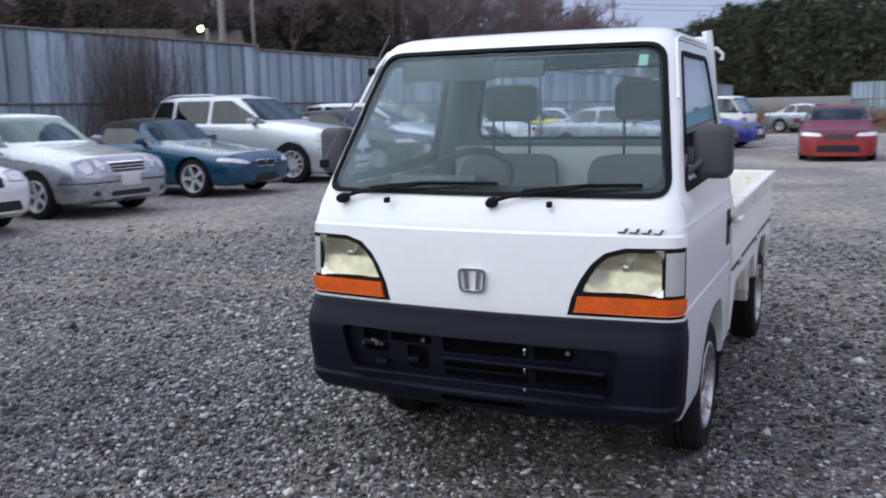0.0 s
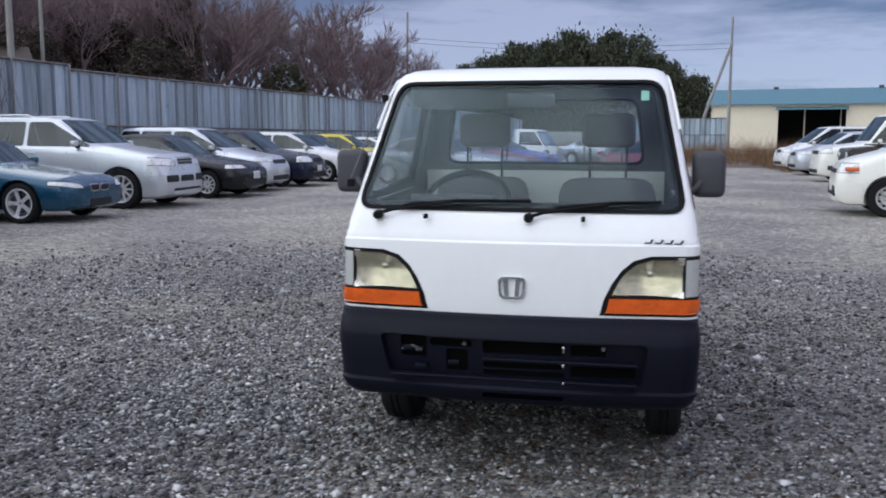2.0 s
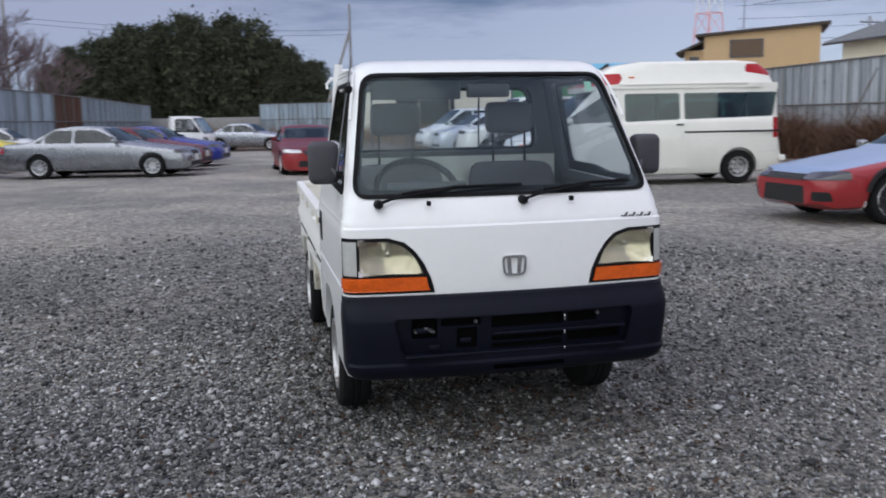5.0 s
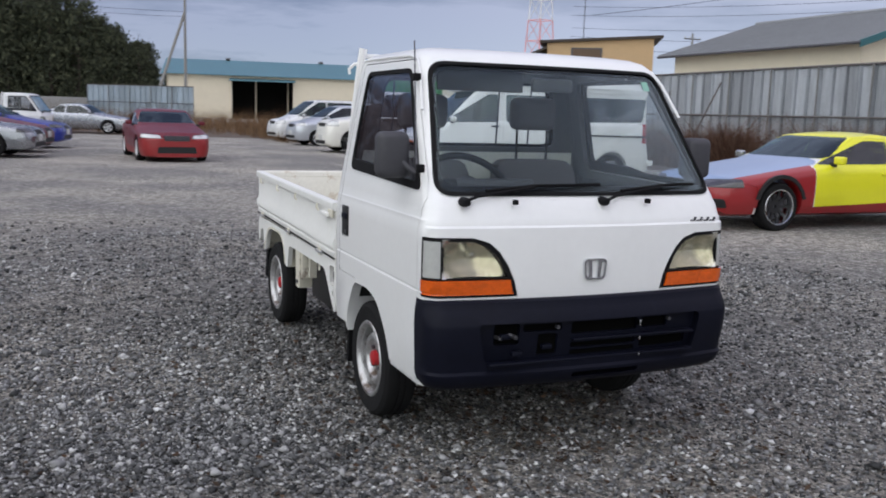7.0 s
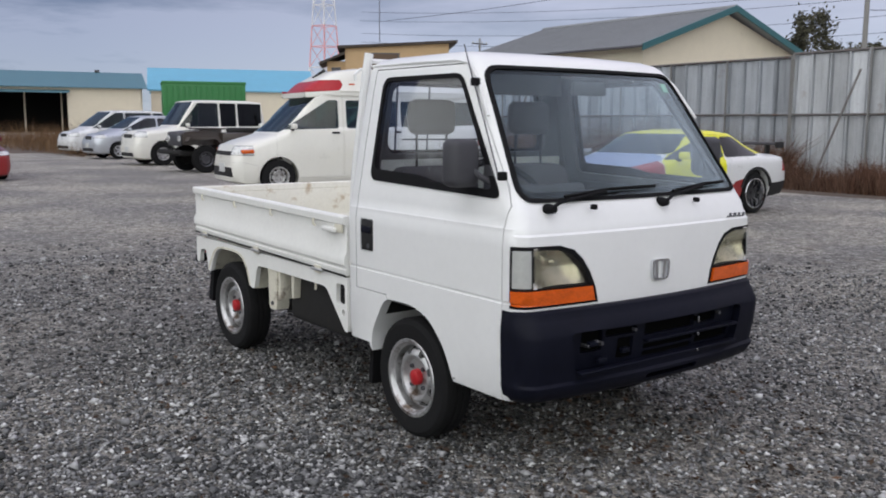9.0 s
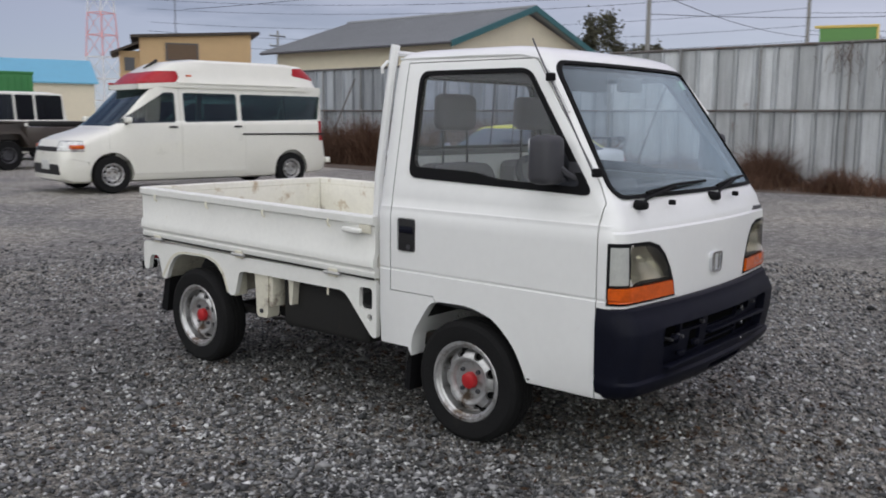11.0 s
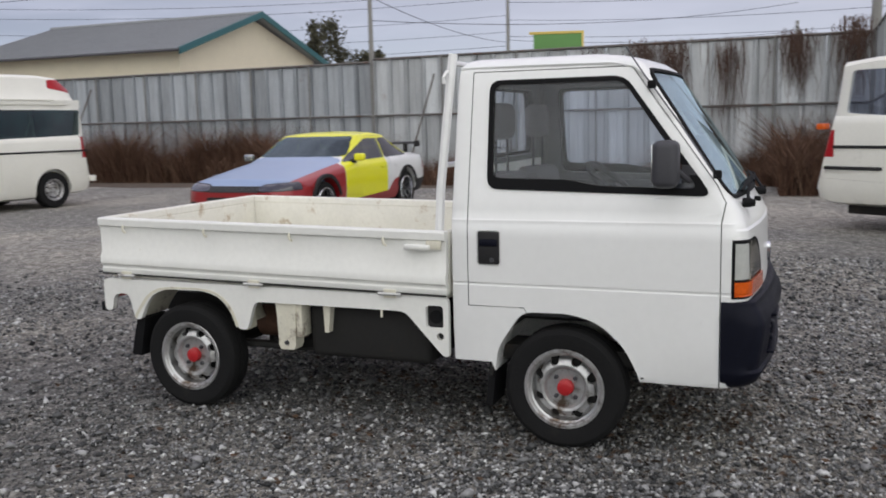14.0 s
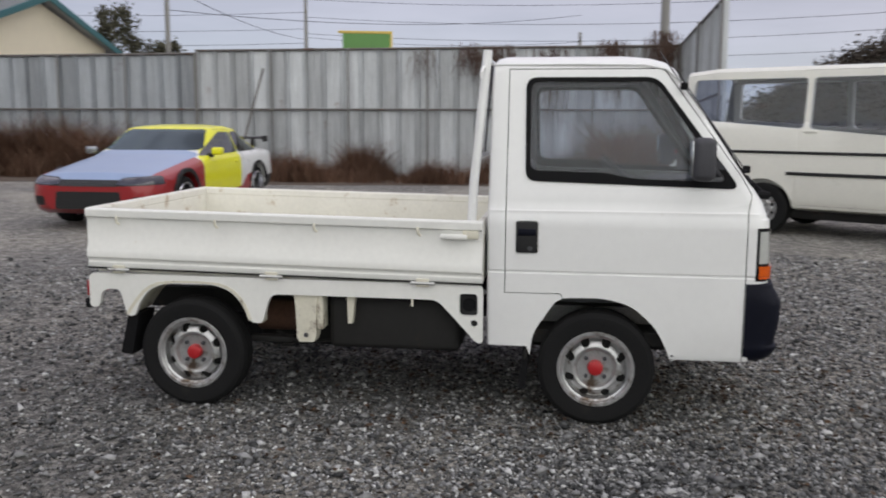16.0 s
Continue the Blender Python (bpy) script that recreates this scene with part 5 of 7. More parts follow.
    # panes
    for nm, p, axis, lo, hi in [("windscreen", ws, "y", c["cowl"] - 0.15, c["head"] + 0.10), ("rear_window", rw, "y", c["rear"] - 0.10, T + 0.3)]:
        o = mesh_part(nm, boolean(skin, prism(inset(p, -0.004), axis, lo, hi), "INTERSECT"), M_SHIELD if nm == "windscreen" else gm, t)
        o.visible_shadow = False
    for k, p in enumerate(polys):
        for s in (-1, 1):
            o = mesh_part("side_window", boolean(skin, prism(inset(p, -0.004), "x", *sorted((s * W * 0.45, s * (W + 0.2)))), "INTERSECT"), gm if glass_mat is M_GLASS or k else M_CARGLASS, t)
            o.visible_shadow = False
    # wheels, mirrors, plate, seats
    ww = c.get("tyre_w", 0.205)
    for y in (0.0, wb):
        for s in (-1, 1):
            wheel(t, s * (W - ww / 2 - 0.015), y, c["r"], ww, s, c["rim"], wheel_style, rim_mat=rims or (M_STEEL if wheel_style == "steel" else M_ALLOY))
    for s in (-1, 1):
        my, mz = c["cowl"] + 0.30, at("belt", c["cowl"] + 0.3) + 0.10
        mr = part("wing_mirror", box(*sorted((s * (W - 0.02), s * (W + 0.14))), my - 0.05, my + 0.045, mz - 0.055, mz + 0.05, 0.028, 3), c["mirror"] if s < 0 and "mirror" in c else pm.get("door", body_mat), t)
        part("mirror_glass", box(*sorted((s * (W + 0.02), s * (W + 0.12))), my + 0.043, my + 0.049, mz - 0.04, mz + 0.035, 0.002), M_CHROME, mr)
        part("mirror_foot", box(*sorted((s * (W - 0.09), s * W)), my - 0.03, my + 0.02, mz - 0.09, mz - 0.03, 0.01), M_BLACK, mr)
    if plate:
        part("number_plate", box(-0.165, 0.165, -fo - 0.018, -fo + 0.02, 0.42, 0.585, 0.004), M_PLATE, t, "blank pale plate")
    part("dashboard", box(-W * 0.80, W * 0.80, c["cowl"] + 0.12, c["cowl"] + 0.45, 0.52, c["cowl_z"] - 0.05, 0.04), M_DASH, t)
    rows_ = [c["cowl"] + 1.15] + ([c["cowl"] + 2.0] if c["kind"] != "roadster" and cav1 > c["cowl"] + 2.3 else [])
    for y in rows_:
        for s in (-1, 1):
            seat = new("seat")
            seat.parent = t
            part("backrest", loft([[(s * W * 0.42 - w, yy, z), (s * W * 0.42 + w, yy, z), (s * W * 0.42 + w, yy + 0.11, z), (s * W * 0.42 - w, yy + 0.11, z)] for z, w, yy in ((0.5, 0.21, y - 0.02), (0.8, 0.22, y + 0.04), (0.98, 0.19, y + 0.08), (1.02, 0.14, y + 0.10))]), M_CARSEAT, seat)
            part("headrest", box(s * W * 0.42 - 0.11, s * W * 0.42 + 0.11, y + 0.09, y + 0.17, 1.04, min(1.17, H - 0.14), 0.03), M_CARSEAT, seat)
    part("steering_wheel", tube([(-W * 0.42 + 0.18 * math.cos(a), c["cowl"] + 0.60 + 0.06 * math.sin(a), c["cowl_z"] - 0.06 + 0.16 * math.sin(a)) for a in [k * math.pi / 10 for k in range(21)]], 0.014, 6, cap=False), M_DASH, t)
    return t


ROW = "cars parked along the metal fence"


def spot(x, y, rz):
    """The pose of a car whose front axle stands at x, y and whose nose turns from -y by rz."""
    return pose(x, y, 0, 0, 0, rz)


# left row, noses towards +x
car("hatchback", "white hatchback with rounded bumper parked on gravel", profile("hatch", 0.80, 2.45, 0.60, 1.68, 1.45, cowl=0.3), spot(-8.62, 3.42, 90), P_WHITE, 4, group=ROW, far=True)
car("estate_car", "silver saloon with twin round headlamps and chrome grille", profile("sedan", 0.86, 2.83, 1.10, 1.80, 1.44, hood=0.86, cowl_z=1.0, belt_z=0.92, chrome=1, bars=4, grille=(0.34, 0.585, 0.755), bumper_z=0.56, rim=0.215, intake=(0.29, 0.36, 0.40), handle=M_CHROME, extra=[("bumper_strip", [(-1.0, 0.475), (1.0, 0.475), (1.0, 0.50), (-1.0, 0.50)], "y", -1.0, -0.45, M_DARKMETAL)] + [("fog_lamp", [(x + 0.055 * math.cos(k * math.pi / 6), 0.345 + 0.04 * math.sin(k * math.pi / 6)) for k in range(12)], "y", -1.0, -0.6, M_BEZEL) for x in (-0.58, 0.58)]), spot(-8.80, 5.85, 88), P_SILVER, 4, lamp="round", group=ROW)
car("roadster", "blue two-seat roadster with black soft top", profile("coupe", 0.86, 2.50, 0.75, 1.78, 1.32, hood=0.76, cowl=0.72, cowl_z=0.91, belt_z=0.84, head=1.25, rear=2.05, deck=2.62, deck_z=0.93, pillars=[2.05], kidney=1, win_top=1.15, side_windows=1, grille=(0.31, 0.485, 0.605), intake=(0.23, 0.37, 0.36), r=0.315, rim=0.23, lamp_poly=[(0.44, 0.545), (0.48, 0.605), (0.66, 0.645), (0.88, 0.665), (0.90, 0.615), (0.66, 0.56)]), spot(-8.80, 8.95, 90), P_BLUE, 2, plate=False, top_mat=M_SOFTTOP, group=ROW)
suv = car("suv", "silver off-road estate with roof rails and large wheels", profile("suv", 0.90, 2.86, 0.98, 1.92, 1.74, hood=1.06, cowl_z=1.20, belt_z=1.12, r=0.375, rim=0.255, rear=4.0 - 0.72, deck=3.68, deck_z=1.20, cowl=0.55, head=1.35, bumper_z=0.64, chrome=1, bars=3, grille=(0.32, 0.80, 0.965), intake=(0.50, 0.62, 0.30), tyre_w=0.26, pillars=[1.95, 2.85], lamp_poly=[(0.42, 0.80), (0.44, 0.93), (1.0, 0.97), (1.0, 0.83)], extra=[("side_intake", rounded([(x - 0.20, 0.50), (x + 0.20, 0.50), (x + 0.20, 0.63), (x - 0.20, 0.63)], 0.03, 2), "y", -1.1, -0.55, M_BLACK) for x in (-0.56, 0.56)] + [("lower_grille", [(-0.6, 0.33), (0.6, 0.33), (0.55, 0.38), (-0.55, 0.38)], "y", -1.1, -0.7, M_BLACK)]), spot(-8.88, 11.95, 92), P_PALE, 4, "ten", plate=False, group=ROW)
car("saloon", "black saloon with slim clear headlamps", profile("sedan", 0.80, 2.76, 0.98, 1.82, 1.42, hood=0.82, belt_z=0.90, kidney=1, grille=(0.22, 0.58, 0.69), lens=M_LAMP), spot(-8.65, 15.0, 90), P_BLACK, 4, "ten", lamp="slim", group=ROW)
car("minivan", "pale silver family estate with large windscreen", profile("wagon", 0.88, 2.70, 0.95, 1.78, 1.60, hood=0.92, cowl=0.25, cowl_z=1.06, head=1.15, belt_z=0.98, chrome=1, bars=3, grille=(0.45, 0.68, 0.80)), spot(-9.05, 17.3, 90), P_PALE, 4, group=ROW, far=True)
car("saloon", "navy blue estate car with bright headlamps", profile("wagon", 0.85, 2.65, 0.85, 1.76, 1.56, hood=0.90, cowl_z=1.02, belt_z=0.94, cowl=0.4), spot(-8.85, 19.7, 90), P_NAVY, 4, lamp="box", group=ROW, far=True)
car("estate_car", "white estate car with black bumper inserts", profile("wagon", 0.75, 2.55, 0.85, 1.69, 1.52, hood=0.90, cowl_z=1.04, belt_z=0.95, cowl=0.3, intake=(0.26, 0.48, 0.80)), spot(-8.55, 22.6, 90), P_WHITE, 4, lamp="box", group=ROW, far=True)
car("estate_car", "dark grey estate car beside a yellow hatchback", profile("wagon", 0.80, 2.6, 0.85, 1.72, 1.47), spot(-8.9, 25.4, 90), P_BLACK, 4, group=ROW, far=True)
car("hatchback", "yellow hatchback parked near the fence", profile("hatch", 0.78, 2.5, 0.6, 1.70, 1.48, cowl=0.35), spot(-8.7, 28.2, 90), P_YELLOW, 4, group=ROW, far=True)
car("saloon", "white saloon parked at the far end of the row", profile("sedan", 0.85, 2.65, 0.95, 1.72, 1.38), spot(-8.4, 31.2, 90), P_WHITE, 4, group=ROW, far=True)
for s in (-1, 1):
    part("roof_rail", tube([(s * 0.66, 1.85, 1.69), (s * 0.66, 2.0, 1.750), (s * 0.66, 3.0, 1.750), (s * 0.66, 3.2, 1.68)], 0.017, 8), M_ALLOY, suv, "silver roof rail")
# middle group, noses towards +x
MID = "saloons parked side by side in mid yard"
long_saloon = profile("sedan", 0.95, 2.98, 1.15, 1.76, 1.38, hood=0.80, belt_z=0.88, cowl=0.62, head=1.35, rear=2.55, deck=3.42)
car("saloon", "long silver saloon with multi-spoke wheels", long_saloon, spot(-3.33, 21.3, 78), P_GREY, 4, "ten", lamp="slim", group=MID, far=True)
car("coupe", "dark red coupe beside a silver saloon", profile("coupe", 0.9, 2.6, 0.95, 1.74, 1.33, hood=0.78), spot(-3.1, 23.9, 78), P_MAROON, 2, lamp="slim", group=MID, far=True)
car("coupe", "bright blue coupe beside a dark red coupe", profile("coupe", 0.9, 2.6, 0.95, 1.76, 1.34, hood=0.80), spot(-2.6, 26.6, 78), P_ROYAL, 2, lamp="slim", group=MID, far=True)
copy_thing(kei, pose(-3.0, 29.2, 0, 0, 0, 75))["label"] = "distant small white pickup truck beside blue coupe"
car("saloon", "dusty grey saloon at the edge of dry grass", profile("sedan", 0.9, 2.65, 1.0, 1.72, 1.38), spot(0.4, 42.0, 70), P_SILVER, 4, far=True)
# red coupe that faces the truck
kit_coupe = profile("coupe", 0.90, 2.52, 0.85, 1.74, 1.30, hood=0.76, belt_z=0.84, cowl_z=0.92, intake=(0.22, 0.38, 0.55), intake_d=0.12, bumper_z=0.58, r=0.305, lens=M_LAMP, lamp_poly=[(0.36, 0.585), (0.42, 0.665), (0.95, 0.70), (0.95, 0.60)])
kit_coupe["low"] = [(-0.90, 0.13), (-0.7, 0.11), (2.9, 0.12), (3.37, 0.18)]
car("coupe", "maroon coupe with red body kit and dark windscreen", kit_coupe, spot(0.66, 20.1, 3), P_MAROON, 2, lamp="slim", plate=False, panels={"front_bumper": P_KIT, "skirt": P_KIT})
# coupe with panels of several colours
s_coupe = profile("coupe", 0.95, 2.74, 0.98, 1.78, 1.30, hood=0.74, belt_z=0.83, cowl=0.60, cowl_z=0.92, head=1.42, rear=2.30, deck=3.18, deck_z=0.94, r=0.315, rim=0.235, tyre_w=0.23, intake=(0.26, 0.48, 0.50), intake_d=0.16, extra=[("fog_recess", rounded([(x - 0.11, 0.30), (x + 0.11, 0.30), (x + 0.10, 0.42), (x - 0.10, 0.42)], 0.03, 2), "y", -1.2, -0.55, M_BLACK) for x in (-0.68, 0.68)], grille=(0.42, 0.545, 0.625), bumper_z=0.645, rear_z=0.46, mirror=P_GREY, bonnet_span=(0.05, 0.12), pillars=[1.98], pillar_w=[0.014], lamp_poly=[(0.34, 0.555), (0.42, 0.640), (0.95, 0.672), (0.95, 0.575)])
# rear bumper is off: its panel is blacked in for the dark gap
scar = car("coupe", "sports coupe with yellow doors, red bumper and pale blue bonnet", s_coupe, spot(6.62, 6.02, -90), P_WHITE, 2, "deep", M_DARKRIM, lamp="slim", plate=False, glass_mat=M_TINT,
           panels={"bonnet": P_ICE, "front_bumper": P_RED, "rear_bumper": M_BLACK, "fender": P_RED, "skirt": P_RED, "door": P_BRIGHT, "upper": P_BRIGHT})
for s in (-1, 1):
    part("spoiler_stay", box(s * 0.5 - 0.02, s * 0.5 + 0.02, 3.50, 3.60, 0.90, 1.05, 0.005), M_BLACK, scar)
    part("spoiler_end", box(s * 0.72 - 0.012, s * 0.72 + 0.012, 3.44, 3.66, 1.00, 1.10, 0.005), M_BLACK, scar)
part("spoiler", prism(rounded([(3.46, 1.045), (3.66, 1.065), (3.66, 1.085), (3.46, 1.06)], 0.006, 2), "x", -0.71, 0.71), M_BLACK, scar, "black boot spoiler")
for s in (-1, 1):
    arc = [(0.375 * math.cos(a), 0.315 + 0.375 * math.sin(a)) for a in [math.pi * k / 12 for k in range(1, 12)]]
    part("arch_flare", prism(arc + [(y * 1.13, 0.315 + (z - 0.315) * 1.13) for y, z in arc][::-1], "x", *sorted((s * 0.86, s * 0.905))), M_BLACK, scar, "black wheel arch flare")
    part("arch_flare", prism([(2.74 + y, z) for y, z in arc] + [(2.74 + y * 1.10, 0.315 + (z - 0.315) * 1.10) for y, z in arc][::-1], "x", *sorted((s * 0.86, s * 0.902))), M_BLACK, scar)
# ambulance
amb_c = profile("van", 0.84, 3.72, 0.93, 1.80, 2.02, hood=0.98, cowl=-0.02, cowl_z=1.16, head=0.92, belt_z=1.265, win_top=1.80, handle=M_BLACK, trim=M_LINER, pillar_w=[0.085, 0.045], rear=4.57, deck=4.63, deck_z=1.10, r=0.335, rim=0.195, roofw=0.86, grille=(0.55, 0.74, 0.82), intake=(0.34, 0.52, 0.70), intake_d=0.16, bumper_z=0.62, pillars=[1.32, 2.56], door_z=0.34, tail=[(0.62, 0.9), (1.1, 0.9), (1.1, 1.3), (0.62, 1.3)])
amb_c["top"] = [(-0.84, 0.60), (-0.82, 0.80), (-0.74, 0.95), (-0.52, 1.03), (-0.02, 1.16), (0.92, 1.985), (1.2, 2.02), (4.47, 2.02), (4.55, 1.9), (4.63, 1.10), (4.65, 0.7)]
ambulance = car("ambulance", "white high-roof ambulance van with red beacons", amb_c, spot(4.92, 13.24, -97), P_IVORY, 4, "steel", M_STEEL, lamp="box", glass_mat=M_FILM, category="van")
hr = dict(W=1.66, top=[(0.62, 1.95), (0.85, 2.16), (1.30, 2.38), (1.8, 2.45), (3.7, 2.46), (4.15, 2.42), (4.42, 2.25), (4.57, 1.95)], belt=[(0.62, 1.90), (1.0, 1.98), (4.27, 1.98), (4.57, 1.9)], wide=[(0.62, 0.80), (0.85, 0.92), (1.2, 0.97), (4.05, 0.97), (4.57, 0.84)], low=[(0.62, 1.85), (4.57, 1.85)], roof=[(0.62, 0.8), (1.3, 0.80), (4.15, 0.80), (4.57, 0.8)])
hm = shape(car_hull(hr))
bc, hm = carve(hm, rounded([(0.5, 1.94), (1.30, 1.99), (1.38, 2.10), (1.34, 2.20), (0.95, 2.19), (0.62, 2.10)], 0.03, 3), "x", -2, 2, 0.003)
mesh_part("front_beacon", bc, M_REDLENS, ambulance, "red front beacon bar")
for s in (-1, 1):
    bc, hm = carve(hm, rounded([(3.87, 2.20), (4.45, 2.12), (4.47, 2.26), (4.27, 2.37), (3.91, 2.36)], 0.05, 4), "x", *sorted((s * 0.5, s * 1.2)), 0.003)
    mesh_part("rear_beacon", bc, M_REDLENS, ambulance, "red rear beacon")
    part("roof_moulding", box(*sorted((s * 0.785, s * 0.815)), 1.30, 3.9, 1.965, 2.0, 0.010), P_IVORY, ambulance)
    part("side_rail", box(*sorted((s * 0.885, s * 0.906)), 2.60, 4.52, 1.02, 1.055, 0.004), M_BLACK, ambulance, "dark door slide rail")
    part("side_marker", box(*sorted((s * 0.79, s * 0.805)), 1.48, 1.60, 2.10, 2.13, 0.004), M_AMBER, ambulance)
    part("corner_indicator", box(*sorted((s * 0.72, s * 0.885)), -0.70, -0.48, 0.79, 0.86, 0.012), M_AMBER, ambulance, "amber corner indicator")
    part("rear_step", box(*sorted((s * 0.3, s * 0.86)), 4.60, 4.70, 0.44, 0.55, 0.015), P_IVORY, ambulance)
mesh_part("raised_roof", hm, P_IVORY, ambulance, "white raised roof")
part("antenna", tube([(0.0, 1.05, 2.25), (0.0, 1.30, 2.42)], 0.03, 8), M_BLACK, ambulance)
# white van beside the yard's end
van_c = profile("van", 0.62, 2.47, 1.33, 1.69, 2.05, hood=1.06, cowl=-0.42, cowl_z=1.22, head=0.36, belt_z=1.33, win_top=1.885, win_end=3.46, trim=M_LINER, rear=3.55, deck=3.68, deck_z=1.16, r=0.315, rim=0.18, roofw=0.86, pillars=[0.70, 1.98], door_z=0.38, bumper_z=0.60, tail=[(0.66, 0.88), (1.1, 0.88), (1.1, 1.20), (0.66, 1.20)], tyre_w=0.185)
van_c["low"] = [(-0.62, 0.36), (-0.4, 0.31), (3.6, 0.31), (3.8, 0.36)]
van_c["wide"] = [(-0.62, 0.80), (-0.55, 0.92), (-0.4, 0.98), (0, 1.0), (3.3, 1.0), (3.7, 0.97), (3.8, 0.93)]
wvan = car("van", "white delivery van with black side mouldings", van_c, pose(6.06, -4.72, 0, 0, 0, -33.5), P_IVORY, 4, "steel", M_STEEL, lamp="box", category="van", glass_mat=M_GLASS)
part("underbody", box(-0.62, 0.62, -0.2, 3.5, 0.20, 0.34, 0.02), M_UNDER, wvan)
for s in (-1, 1):
    part("side_moulding", box(*sorted((s * 0.835, s * 0.855)), 0.75, 3.58, 0.985, 1.02, 0.004), M_BLACK, wvan, "black side moulding")
    part("side_moulding", box(*sorted((s * 0.838, s * 0.858)), 0.30, 2.18, 0.735, 0.775, 0.004), M_BLACK, wvan, "black side moulding")
    part("side_moulding", box(*sorted((s * 0.838, s * 0.858)), 2.97, 3.68, 0.735, 0.775, 0.004), M_BLACK, wvan, "black side moulding")
    part("tail_indicator", box(*sorted((s * 0.72, s * 0.835)), 3.70, 3.81, 1.205, 1.28, 0.008), M_AMBER, wvan)
# vehicles between the ambulance and the barn, noses towards -x
FAR = "vehicles in the row beyond the ambulance"
car("suv", "white off-road estate with dark windows", profile("suv", 0.85, 2.70, 1.25, 1.80, 2.10, hood=1.12, cowl_z=1.25, belt_z=1.18, r=0.37, rim=0.2, cowl=0.5, head=1.1, rear=3.5, deck=3.68, deck_z=1.25, bumper_z=0.66, grille=(0.4, 0.86, 0.98), roofw=0.84), spot(7.0, 25.9, -88), P_IVORY, 4, "steel", glass_mat=M_TINT, lamp="box", group=FAR, far=True)
car("minivan", "silver minivan with worn front end", profile("wagon", 0.85, 2.7, 0.9, 1.72, 1.62, hood=0.95, cowl=0.1, cowl_z=1.1, head=1.0, belt_z=1.0), spot(7.3, 31.6, -84), P_PALE, 4, group=FAR, far=True)
car("minivan", "white minivan with amber corner lamps", profile("wagon", 0.85, 2.8, 0.95, 1.75, 1.85, hood=1.0, cowl=0.0, cowl_z=1.15, head=0.95, belt_z=1.08, roofw=0.82), spot(7.4, 35.6, -82), P_WHITE, 4, lamp="box", group=FAR, far=True)
car("minivan", "white compact minivan behind the dark jeep", profile("wagon", 0.80, 2.6, 0.8, 1.70, 1.80, hood=1.0, cowl=-0.1, cowl_z=1.12, head=0.9, belt_z=1.06, roofw=0.82), spot(8.4, 17.4, -86), P_WHITE, 4, group=FAR, far=True)


def jeep(m):
    t = thing("jeep", "dark brown open jeep with folded windscreen and tall tyres", "car", m, FAR)
    part("bonnet", prism(rounded([(-0.55, 0.75), (-0.55, 1.10), (0.55, 1.18), (0.55, 0.75)], 0.05), "x", -0.55, 0.55), P_BROWN, t)
    part("tub", box(-0.72, 0.72, 0.5, 2.75, 0.55, 1.08, 0.04), P_BROWN, t)
    part("grille", box(-0.45, 0.45, -0.60, -0.55, 0.72, 1.05, 0.02), M_DARKMETAL, t)
    part("front_bumper", box(-0.75, 0.75, -0.78, -0.66, 0.50, 0.62, 0.02), M_UNDER, t)
    part("windscreen_frame", box(-0.68, 0.68, 0.10, 0.62, 1.17, 1.215, 0.015), P_BROWN, t, "folded windscreen frame")
    part("spare_tray", box(-0.60, 0.60, 1.2, 2.6, 1.08, 1.22, 0.04), M_UNDER, t)
    part("chassis", box(-0.40, 0.40, -0.6, 2.7, 0.45, 0.58), M_UNDER, t)
    for s in (-1, 1):
        part("front_wing", prism(rounded([(-0.55, 0.85), (-0.45, 0.98), (0.35, 0.98), (0.55, 0.70), (0.50, 0.60), (0.30, 0.90), (-0.42, 0.90)], 0.03), "x", *sorted((s * 0.50, s * 0.80))), P_BROWN, t)
        part("head_lamp", lathe([(0, -0.63), (0.08, -0.62), (0.09, -0.57), (0, -0.57)], "y", (s * 0.36, 0, 0.92), 16), M_LAMP, t)
        for y in (0.0, 2.1):
            wheel(t, s * 0.66, y, 0.37, 0.20, s, 0.20, "steel", rim_mat=M_DARKMETAL)
    return t


jeep(spot(6.55, 21.1, -88))


